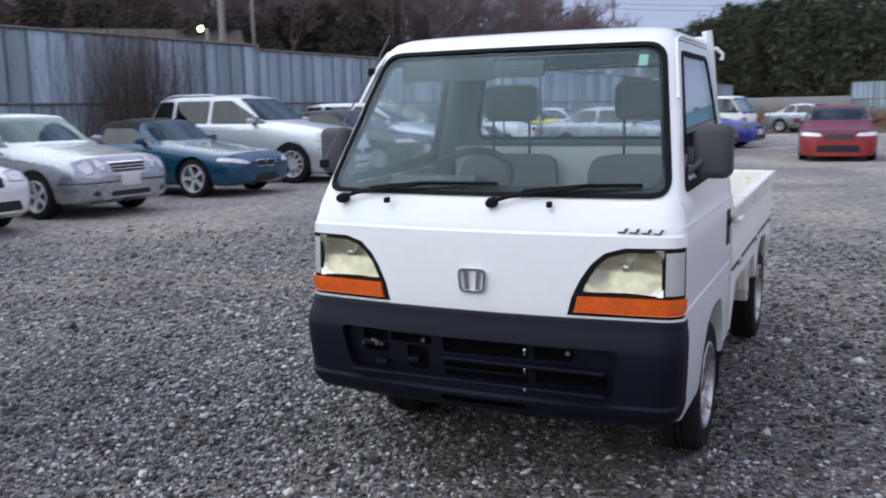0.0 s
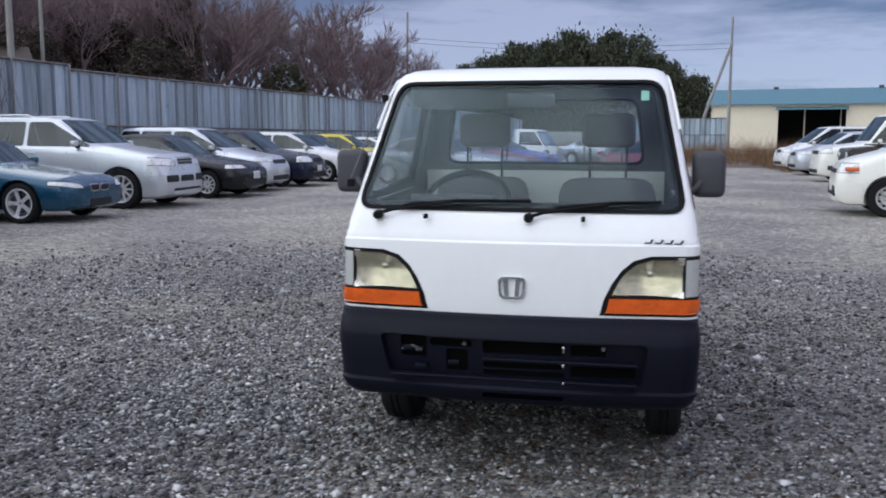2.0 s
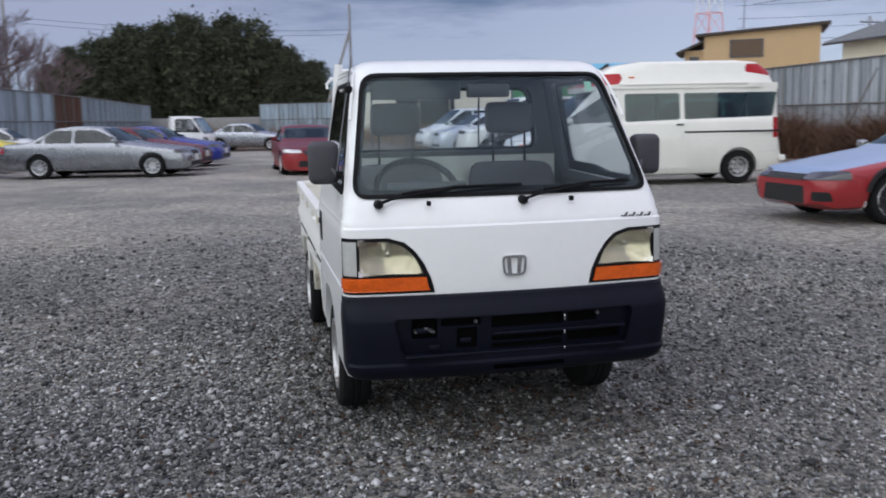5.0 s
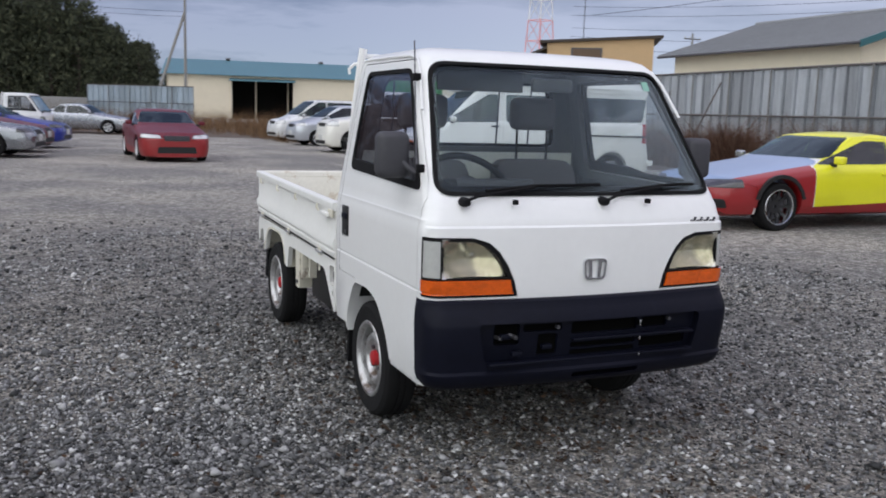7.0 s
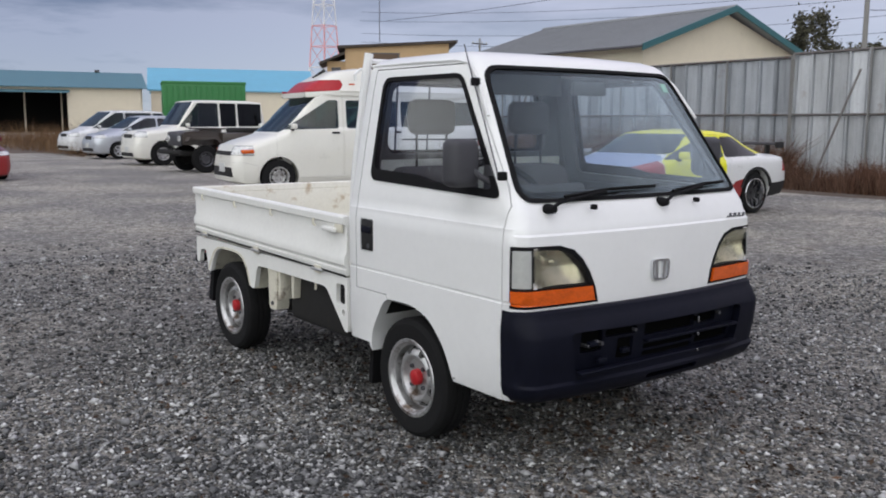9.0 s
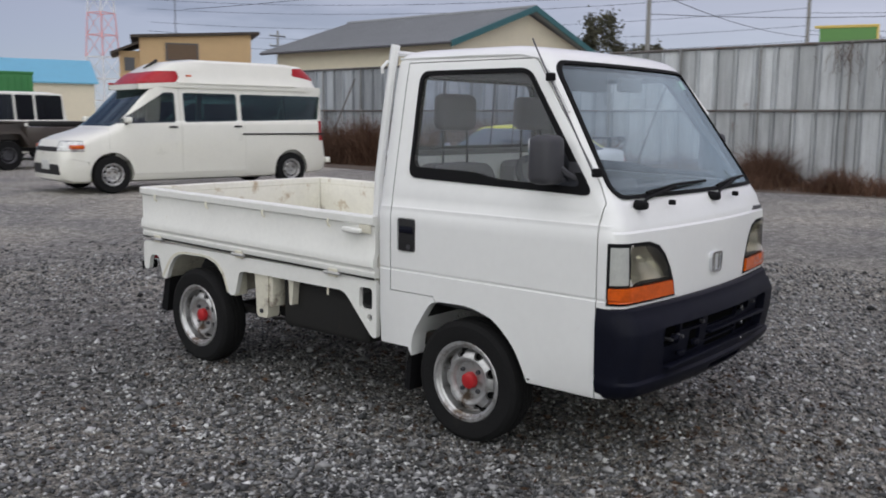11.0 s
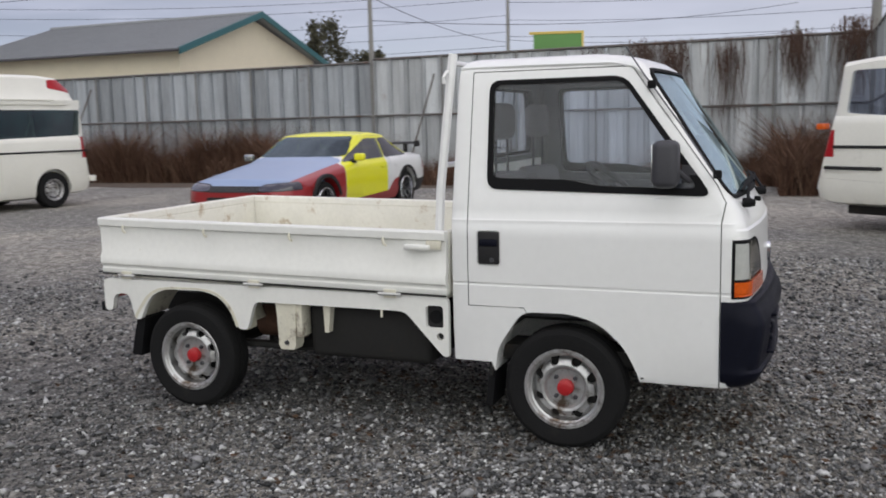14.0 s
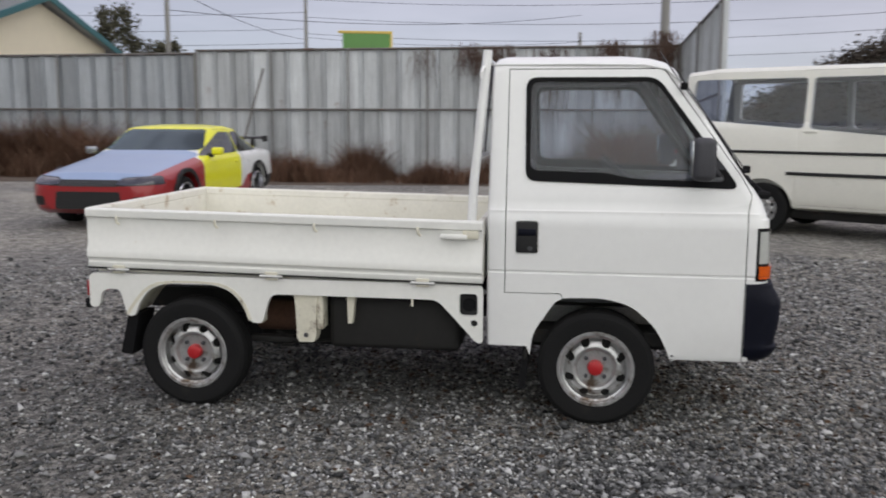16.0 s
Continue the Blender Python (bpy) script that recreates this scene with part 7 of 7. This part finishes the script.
# ---- buildings ----
M_BEIGE = mat("beige_wall", (0.74, 0.67, 0.53), 0.85, vary=0.06, scale=1.5, dirt=(0.42, 0.36, 0.27), dirt_at=0.66, wear=0.8)
M_TAN = mat("tan_wall", (0.56, 0.39, 0.22), 0.85, vary=0.07, scale=1.2, dirt=(0.36, 0.24, 0.13), dirt_at=0.66)
M_TEAL = mat("teal_fascia", (0.035, 0.13, 0.145), 0.5, vary=0.1)
M_SLATE = mat("grey_roof_sheet", (0.24, 0.25, 0.265), 0.6, vary=0.15, scale=1.0)
M_BARNROOF = mat("blue_green_roof", (0.085, 0.19, 0.235), 0.5, vary=0.12, scale=1.0)
# roof blue lightened for the haze of distance, mixed into the paint
M_SKYROOF = mat("hazed_blue_roof", (0.15, 0.40, 0.56), 0.5, vary=0.08, scale=0.6)
M_GREEN = mat("green_container_paint", (0.035, 0.20, 0.055), 0.5, vary=0.1, scale=1.0)
# for the barn's back wall and floor: the bay's shade as a colour
M_DARKIN = mat("bay_shade_black", (0.010, 0.010, 0.010), 0.9)


def gable_house():
    """Long house with its gable towards -y and the ridge along y."""
    t = thing("house", "beige house with grey sheet roof and teal gable trim", "house")
    x0, x1, y0, y1, e, r = 29.9, 42.1, 25.4, 38.2, 5.15, 7.07
    xm = (x0 + x1) / 2
    part("wall", prism([(x0, 0), (x1, 0), (x1, e), (xm, r - 0.15), (x0, e)], "y", y0, y1), M_BEIGE, t)
    s = (r - e) / (xm - x0)
    ov = 0.75
    for q in (-1, 1):
        xe = xm + q * (xm - x0 + ov)
        ze = e - s * ov
        rf = part("roof", prism([(xm, r), (xe, ze), (xe, ze + 0.09), (xm, r + 0.10)], "y", y0 - 0.6, y1 + 0.6), M_SLATE, t, "grey corrugated roof sheet")
        fb = prism([(xm, r - 0.10), (xe, ze - 0.18), (xe, ze + 0.13), (xm, r + 0.20)], "y", y0 - 0.66, y0 - 0.56)
        part("bargeboard", fb, M_TEAL, rf, "teal bargeboard")
        n = 46
        for k in range(n):
            y = y0 - 0.5 + (y1 - y0 + 1.0) * k / (n - 1)
            part("roof_rib", prism([(xm, r + 0.10), (xe, ze + 0.09), (xe, ze + 0.13), (xm, r + 0.14)], "y", y - 0.03, y + 0.03), M_SLATE, rf)
        part("gutter", tube([(xe, y0 - 0.6, ze + 0.01), (xe, y1 + 0.6, ze + 0.01)], 0.07, 8), M_DARKMETAL, rf)
    part("ridge_cap", tube([(xm, y0 - 0.6, r + 0.12), (xm, y1 + 0.6, r + 0.12)], 0.12, 8), M_SLATE, t)
    return t


gable_house()


def hut():
    """Tan flat-roofed house far behind the east fence."""
    x, y = azimuth((-1.05, -4.26), 28.4, 60)
    x2, y2 = azimuth((-1.05, -4.26), 34.9, 60)
    run = math.hypot(x2 - x, y2 - y)
    t = thing("flat_roofed_house", "tan rendered house with flat dark roof edge", "house", pose(x, y, 0, 0, 0, math.degrees(math.atan2(y2 - y, x2 - x))))
    h = 6.2
    part("wall", prism([(0, 0), (run, 0), (run, h + 0.42), (0, h + 0.02)], "y", 0, 6), M_TAN, t)
    part("roof", prism([(-0.5, h), (run + 0.55, h + 0.45), (run + 0.55, h + 0.62), (-0.5, h + 0.17)], "y", -0.25, 6.5), M_BROWN_ROOF, t, "dark brown flat roof")
    part("lean_to", box(-1.2, 0.02, 0.3, 4, 0, h - 0.8), M_TAN, t)
    part("lean_to_roof", prism([(-1.7, h - 1.05), (0.0, h - 0.35), (0.0, h - 0.20), (-1.7, h - 0.9)], "y", -0.2, 4.3), M_BROWN_ROOF, t)
    w = part("window", box(1.55, 3.55, -0.06, 0.02, h - 1.35, h - 0.25), M_DARKMETAL, t, "brown framed window")
    part("pane", box(1.65, 3.45, -0.075, -0.06, h - 1.27, h - 0.33), mat("brown_blind", (0.12, 0.075, 0.045), 0.6), w)
    part("window", box(-0.9, -0.3, 0.24, 0.32, h - 2.0, h - 1.2), M_DARKMETAL, t)
    part("antenna_mast", tube([(2.3, 3, h), (2.3, 3, h + 4.5)], 0.03, 5), M_DARKMETAL, t)
    return t


M_BROWN_ROOF = mat("brown_roof_edge", (0.05, 0.038, 0.03), 0.7, vary=0.15)
hut()


def barn():
    """Long barn with an open dark bay, blue-green roof."""
    ax, ay, bx, by = 11.2, 121.6, 36.3, 116.0
    run = math.hypot(bx - ax, by - ay)
    t = thing("barn", "cream barn with blue-green roof and open bay", "barn", pose(ax, ay, 0, 0, 0, math.degrees(math.atan2(by - ay, bx - ax))))
    d0, d1, e, r, dep = run * 0.33, run * 0.645, 6.0, 7.85, 11.0
    for a, b in ((0, d0), (d1, run)):
        part("wall", box(a, b, 0, 0.2, 0, e), M_BEIGE, t)
    part("lintel", box(d0, d1, -0.02, 0.2, 5.25, e), M_BEIGE, t)
    part("awning", prism([(-1.2, 5.0), (0.0, 5.3), (0.0, 5.4), (-1.2, 5.1)], "x", d0 - 0.3, d1 + 0.3), M_BARNROOF, t)
    part("rear_wall", box(0, run, dep - 0.2, dep, 0, e), M_DARKIN, t)
    part("gable_wall", prism([(0, 0), (dep, 0), (dep, e), (dep / 2, r - 0.1), (0, e)], "x", run - 0.2, run - 0.005), M_BEIGE, t)
    part("gable_wall", prism([(0.0, 0), (dep, 0), (dep, e), (dep / 2, r - 0.1), (0.0, e)], "x", 0.005, 0.2), M_BEIGE, t)
    part("earth_floor", box(0.2, run - 0.2, 0.2, dep, 0.0, 0.03), M_DARKIN, t)
    rf = part("roof", prism([(-0.7, e - 0.32), (dep / 2, r), (dep + 0.7, e - 0.32), (dep + 0.7, e - 0.22), (dep / 2, r + 0.12), (-0.7, e - 0.22)], "x", -0.6, run + 0.6), M_BARNROOF, t, "blue-green sheet roof")
    for k in range(40):
        x = run * (k + 0.5) / 40
        part("roof_rib", prism([(-0.7, e - 0.22), (dep / 2, r + 0.12), (dep / 2, r + 0.16), (-0.7, e - 0.18)], "x", x - 0.03, x + 0.03), M_BARNROOF, rf)
    for k in (0.45, 0.62):
        part("inner_post", box(run * k - 0.08, run * k + 0.08, 3.0, 3.16, 0, e), M_BEIGE, t)
    for k in (0.3, 0.8):
        part("roof_vent", box(run * k - 0.3, run * k + 0.3, dep / 2 - 0.2, dep / 2 + 0.2, r + 0.1, r + 0.45, 0.05), M_DARKMETAL, rf)
    return t


barn()
bx, by = azimuth((-2.64, -3.28), 22.4, 135)
bb = thing("warehouse", "distant warehouse with bright blue roof", "building", pose(bx, by, 0, 0, 0, -20))
part("wall", box(-9, 14, 0, 12, 0, 6.0), M_BEIGE, bb)
part("roof", prism([(-0.5, 5.8), (6, 9.1), (12.5, 5.8), (12.5, 6.0), (6, 9.35), (-0.5, 6.0)], "x", -9.5, 14.5), M_SKYROOF, bb, "bright blue sheet roof")
gx, gy = azimuth((-2.64, -3.28), 21.4, 46)
gc = thing("shipping_container", "green steel container behind parked vehicles", "container", pose(gx, gy, 0, 0, 0, -18))
part("shell", box(-1.9, 1.95, -1.2, 1.2, 0.1, 3.25, 0.04), M_GREEN, gc)
for k in range(14):
    part("rib", box(-1.8 + 0.27 * k, -1.68 + 0.27 * k, -1.23, -1.2, 0.25, 3.1, 0.01, 1), M_GREEN, gc)
part("top_frame", box(-1.93, 1.98, -1.22, 1.22, 3.17, 3.30, 0.02), M_GREEN, gc)
# houses behind the west fence
for az, dist, w, d, e, r, wallm, roofm, lab in ((-51.5, 40, 8, 6, 3.7, 4.7, M_TAN, M_BROWN_ROOF, "tan house behind the west fence"), (-43.5, 46, 9, 7, 3.3, 5.3, mat("brown_boards", (0.10, 0.062, 0.045), 0.85, vary=0.2), M_BROWN_ROOF, "brown timber house with dark roof")):
    x, y = azimuth((1.18, -3.54), az, dist)
    t = thing("house", lab, "house", pose(x, y, 0, 0, 0, -az))
    part("wall", prism([(-d / 2, 0), (d / 2, 0), (d / 2, e), (0, r - 0.1), (-d / 2, e)], "x", -w / 2, w / 2), wallm, t)
    part("roof", prism([(-d / 2 - 0.6, e - 0.25), (0, r), (d / 2 + 0.6, e - 0.25), (d / 2 + 0.6, e - 0.12), (0, r + 0.15), (-d / 2 - 0.6, e - 0.12)], "x", -w / 2 - 0.5, w / 2 + 0.5), roofm, t)
    win = part("window", box(-1.2, 0.2, -d / 2 - 0.05, -d / 2 + 0.02, e - 1.5, e - 0.5), M_DARKMETAL, t)
    part("pane", box(-1.1, 0.1, -d / 2 - 0.06, -d / 2 - 0.045, e - 1.42, e - 0.58), M_BLACK, win)
# green sign board on legs
sx, sy = azimuth((-3.9, -1.6), 74.7, 43)
sg = thing("sign_board", "green board with yellow frame on steel legs", "sign", pose(sx, sy, 0, 0, 0, -74.7))
part("board", box(-1.12, 1.12, -0.04, 0.04, 3.6, 5.42, 0.01), mat("green_board", (0.10, 0.24, 0.065), 0.6, vary=0.1), sg)
M_YEL = mat("yellow_frame", (0.62, 0.46, 0.12), 0.5, vary=0.1)
part("frame_top", box(-1.32, 1.22, -0.06, 0.06, 5.42, 5.54, 0.01), M_YEL, sg)
part("frame_side", box(1.12, 1.22, -0.06, 0.06, 3.6, 5.42, 0.01), M_YEL, sg)
for x in (-0.8, 0.8):
    part("leg", tube([(x, 0.08, 0), (x, 0.08, 5.3)], 0.05, 8), M_DARKMETAL, sg)

# ---- poles, wires, tower ----
M_CONC = mat("concrete_pole", (0.24, 0.235, 0.225), 0.85, vary=0.12, scale=2)
POLES = "utility poles round the yard"


def pole(x, y, h, label, arms=1, r=0.16, brace=None, box_=False, turn=0):
    t = thing("utility_pole", label, "pole", pose(x, y, 0, 0, 0, turn), POLES)
    part("shaft", tube([(0, 0, -0.2), (0, 0, h * 0.5), (0, 0, h)], r, 10, r2=r * 0.62), M_CONC, t)
    for k in range(arms):
        z = h - 0.5 - 0.9 * k
        a = part("cross_arm", box(-0.9, 0.9, -0.05, 0.05, z - 0.05, z + 0.05), M_DARKMETAL, t)
        for q in (-0.8, -0.3, 0.3, 0.8):
            part("insulator", lathe([(0, z + 0.22), (0.05, z + 0.2), (0.06, z + 0.1), (0.03, z + 0.05), (0, z + 0.05)], "z", (q, 0, 0), 8), M_CLEARLENS, a)
    if box_:
        part("transformer", lathe([(0, h - 1.2), (0.25, h - 1.25), (0.25, h - 2.1), (0, h - 2.1)], "z", (0.35, 0, 0), 12), M_CONC, t)
    if brace:
        part("brace", tube([(0, 0, h * 0.80), (brace, 0, 0)], r * 0.8, 8, r2=r * 0.9), M_CONC, t)
    return t


eye_l = (1.18, -3.54)
pole(*azimuth(eye_l, -38.4, 40), 11.5, "concrete utility pole behind the metal fence", 0)
pole(*azimuth(eye_l, -36.55, 47), 10.5, "slim concrete pole behind the metal fence", 0, 0.11)
pole_b = azimuth((-0.3, -4.0), -13.55, 118)
pole_a = azimuth((-0.3, -4.0), 6.3, 118)
pole(*pole_b, 17.4, "weathered utility pole beyond the fence corner", 0, 0.22)
pole(*pole_a, 16.2, "utility pole with slanted brace in front of the barn", 0, 0.22, brace=-4.4, turn=8)
p1 = azimuth((-3.9, -1.6), 63.25, 55)
p2 = azimuth((-3.9, -1.6), 72.1, 80)
pole(*p1, 13, "utility pole behind the east fence", 0, 0.17)
pole(*p2, 14.5, "utility pole with cross arms behind the east fence", 2, 0.2, box_=True)
p3 = azimuth((-4.6, 0.14), 95.6, 34)
pole(*p3, 9, "thick dark pole behind the fence corner", 0, 0.2)
p4 = azimuth((-4.6, 0.14), 90.5, 78)
pole(*p4, 8.8, "distant utility pole with transformer", 1, 0.2, box_=True)
p5 = azimuth((-3.9, -1.6), 83.5, 150)
pole(*p5, 14.0, "distant pylon-like utility pole", 3, 0.2)
p6 = azimuth((-3.9, -1.6), 40.05, 85)
pole(*p6, 9.3, "distant utility pole with cross arms", 2, 0.14)


def wire(a, b, sag=0.6, r=0.012):
    a, b = Vector(a), Vector(b)
    pts = [a.lerp(b, k / 12) - Vector((0, 0, sag * 4 * (k / 12) * (1 - k / 12))) for k in range(13)]
    return piece("overhead_wire", tube(pts, r, 4), M_RUBBER, "black overhead wire strung between poles", "wire", group="overhead wires")


far_r = azimuth((-4.6, 0), 112, 70)
far_l = azimuth((-4, 0), 33, 100)
for z1, z2, z3, q in ((10.6, 13.4, 11.5, 0), (9.7, 12.7, 10.4, 0.5), (8.3, 11.2, 9.0, 0), (7.4, 9.8, 7.9, 0.3), (6.3, 8.6, 6.6, 0.0)):
    wire((*p2, z2 - 1.0), (far_r[0], far_r[1] + q, z3), 0.9, 0.020)
    wire((*p2, z2 - 0.6), (far_l[0], far_l[1] + q, z1 + 3.0), 1.2, 0.020)
wire((*p1, 9.0), (*p2, 8.3), 0.5, 0.02)
wire((*p1, 11.5), (p1[0] - 14, p1[1] + 26, 8.3), 0.5, 0.016)
wire((*p1, 7.6), (*p4, 10.2), 0.8, 0.02)
wire((*p4, 8.0), (*p2, 8.5), 0.5, 0.02)
wire((*pole_b, 14.2), (*pole_a, 13.0), 0.7, 0.024)
wire((*pole_b, 13.6), (*pole_a, 12.4), 0.7, 0.024)
tx, ty = azimuth((-2.18, -3.58), 28.95, 250)
tw = thing("lattice_tower", "red and white steel lattice mast far away", "tower", pose(tx, ty, 0, 0, 0, 15))
# mast red and white paled by hand: distance haze is in the colours
M_TRED = mat("hazed_red_steel", (0.72, 0.34, 0.36), 0.6, vary=0.1)
M_TWHITE = mat("hazed_white_steel", (0.70, 0.70, 0.72), 0.6, vary=0.1)
for k in range(10):
    z0, z1 = 5.5 * k, 5.5 * (k + 1)
    w0, w1 = 3.7 - 0.28 * k, 3.7 - 0.28 * (k + 1)
    mm = M_TRED if 14 < z0 < 27 else M_TWHITE
    cs = [(-1, -1), (1, -1), (1, 1), (-1, 1)]
    for i in range(4):
        a, b = cs[i], cs[(i + 1) % 4]
        part("leg", tube([(a[0] * w0, a[1] * w0, z0), (a[0] * w1, a[1] * w1, z1)], 0.17, 4), mm, tw)
        part("brace", tube([(a[0] * w0, a[1] * w0, z0), (b[0] * w1, b[1] * w1, z1)], 0.09, 4), mm, tw)
        part("girt", tube([(a[0] * w1, a[1] * w1, z1), (b[0] * w1, b[1] * w1, z1)], 0.14, 4), mm, tw)
lx, ly = azimuth(eye_l, -39.67, 36)
sl = thing("street_lamp", "lit white street lamp behind the fence", "street lamp", pose(lx, ly, 0))
part("pole", tube([(0.15, 0.2, 0), (0.15, 0.2, 4.6)], 0.06, 8), M_CONC, sl)
M_GLOW = bpy.data.materials.new("lamp_glow")
M_GLOW.use_nodes = True
gp_ = M_GLOW.node_tree.nodes["Principled BSDF"]
gp_.inputs["Emission Color"].default_value, gp_.inputs["Emission Strength"].default_value = (1.0, 0.98, 0.45, 1), 2.6
part("globe", lathe([(0, 4.72), (0.07, 4.69), (0.11, 4.62), (0.11, 4.55), (0.07, 4.48), (0, 4.45)], "z", segs=16), M_GLOW, sl, "glowing lamp globe")


# ---- ground and gravel ----
gbm = bmesh.new()
gv = [gbm.verts.new((x, y, 0)) for x, y in ((-900, -900), (900, -900), (900, 900), (-900, 900))]
gbm.faces.new(gv)
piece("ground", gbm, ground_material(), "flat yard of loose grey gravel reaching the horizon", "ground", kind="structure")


def patch(name, label, cx, cy, rx, ry, material, seed, z=0.004, category="soil"):
    """A thin spread of soil with a ragged edge."""
    bm = bmesh.new()
    mid = bm.verts.new((cx, cy, z))
    ring = []
    for k in range(72):
        a = 2 * math.pi * k / 72
        q = 1 + 0.30 * noise.noise(Vector((math.cos(a) * 1.7, math.sin(a) * 1.7, seed))) + 0.16 * noise.noise(Vector((math.cos(a) * 7, math.sin(a) * 7, seed)))
        ring.append(bm.verts.new((cx + rx * q * math.cos(a), cy + ry * q * math.sin(a), z)))
    for k in range(72):
        bm.faces.new((mid, ring[k], ring[(k + 1) % 72]))
    return piece(name, bm, material, label, category, kind="structure")


M_SOIL = mat("brown_soil", (0.105, 0.078, 0.060), 0.95, vary=0.35, scale=1.2, bump=0.6, bscale=25, dirt=(0.16, 0.155, 0.15), dirt_at=0.56, wear=2.5)
patch("verge", "brown earth verge at the foot of the fence", 15.9, 12.5, 2.3, 17.0, M_SOIL, 1)
patch("verge", "brown earth under the dry grass field", 6.0, 58.0, 20.0, 19.0, M_SOIL, 2)


def gravel(name, n, centre, reach, size, seed, material, fall=1.25):
    """Loose stones as one mesh: squashed, turned octahedra, densest about the middle."""
    rng = np.random.default_rng(seed)
    rad = reach * np.sqrt(rng.uniform(0, 1, n)) ** fall
    a = rng.uniform(0, 2 * np.pi, n)
    c = np.stack([centre[0] + rad * np.cos(a), centre[1] + rad * np.sin(a)], 1)
    # thinner where trodden earth shows through
    den = np.zeros(n)
    for k in range(9):
        w, ph, am = rng.normal(0, 1, 2) * (0.7 + 0.55 * k), rng.uniform(0, 6.28), 1 / (1 + 0.25 * k)
        den += am * np.sin(c @ w + ph)
    c = c[den / 1.6 > rng.uniform(-2.6, 0.1, n)]
    bare = (((c[:, 0] + 0.1) / 0.95) ** 2 + ((c[:, 1] - 0.1) / 1.15) ** 2 < 1) & (rng.uniform(0, 1, len(c)) < 0.12)
    c = c[~bare]
    n = len(c)
    s = size * rng.lognormal(0, 0.36, n)
    base = np.array([(1, 0.1, 0.2), (-0.4, 0.9, 0.1), (-0.7, -0.8, 0.25), (0.15, 0.1, 1), (0, 0, -1.0)], float)
    tri = np.array([(0, 1, 3), (1, 2, 3), (2, 0, 3), (1, 0, 4), (2, 1, 4), (0, 2, 4)])
    v = base[None] * (1 + rng.uniform(-0.30, 0.30, (n, 5, 3)))
    v *= np.stack([rng.uniform(0.8, 1.35, n), rng.uniform(0.65, 1.0, n), rng.uniform(0.45, 0.8, n)], 1)[:, None]
    tz, tx = rng.uniform(0, 2 * np.pi, n), rng.normal(0, 0.35, n)
    cz, sz, cx, sx = np.cos(tz), np.sin(tz), np.cos(tx), np.sin(tx)
    y1, z1 = v[..., 1] * cx[:, None] - v[..., 2] * sx[:, None], v[..., 1] * sx[:, None] + v[..., 2] * cx[:, None]
    x2, y2 = v[..., 0] * cz[:, None] - y1 * sz[:, None], v[..., 0] * sz[:, None] + y1 * cz[:, None]
    co = np.stack([x2, y2, z1], -1) * s[:, None, None]
    co[..., :2] += c[:, None]
    co[..., 2] += (s * rng.uniform(0.05, 0.5, n))[:, None]
    me = bpy.data.meshes.new(name)
    me.vertices.add(n * 5)
    me.vertices.foreach_set("co", co.reshape(-1))
    faces = (np.arange(n)[:, None, None] * 5 + tri[None]).reshape(-1)
    me.loops.add(len(faces))
    me.loops.foreach_set("vertex_index", faces.astype(np.int32))
    me.polygons.add(n * 6)
    me.polygons.foreach_set("loop_start", np.arange(n * 6, dtype=np.int32) * 3)
    me.update(calc_edges=True)
    me.validate()
    me.materials.append(material)
    return tagged(new(name, me), "loose grey crushed stones on the yard", "gravel", kind="stuff")


M_STONE = island_material("crushed_stone", [(0, (0.034, 0.035, 0.036)), (0.36, (0.115, 0.117, 0.119)), (0.70, (0.24, 0.24, 0.24)), (0.90, (0.43, 0.43, 0.428)), (1, (0.68, 0.68, 0.67))], 0.8)
gravel("gravel", 195000, (-1.4, -0.3), 6.6, 0.0093, 1, M_STONE, 1.5)
gravel("gravel", 14000, (-1.5, 0.5), 7.0, 0.0145, 2, M_STONE)
# fallen leaves and crumbs of earth about the truck
rng = np.random.default_rng(31)
n = 900
lx_, ly_ = rng.normal(-0.15, 0.75, n), rng.normal(0.1, 1.0, n)
litter = np.stack([lx_, ly_, rng.uniform(0.010, 0.022, n), np.full(n, 0.012)], 1)
M_LITTER = island_material("dead_leaf_litter", [(0, (0.030, 0.022, 0.017)), (0.5, (0.055, 0.038, 0.028)), (0.85, (0.085, 0.058, 0.042)), (1, (0.12, 0.075, 0.05))])
tagged(new("leaf_litter", leaf_mesh("leaf_litter", litter, 0.016, 3, 6, M_LITTER, 0.15)), "small brown dead leaves scattered on gravel", "leaf litter", kind="stuff")
bpy.data.scenes.remove(bench)
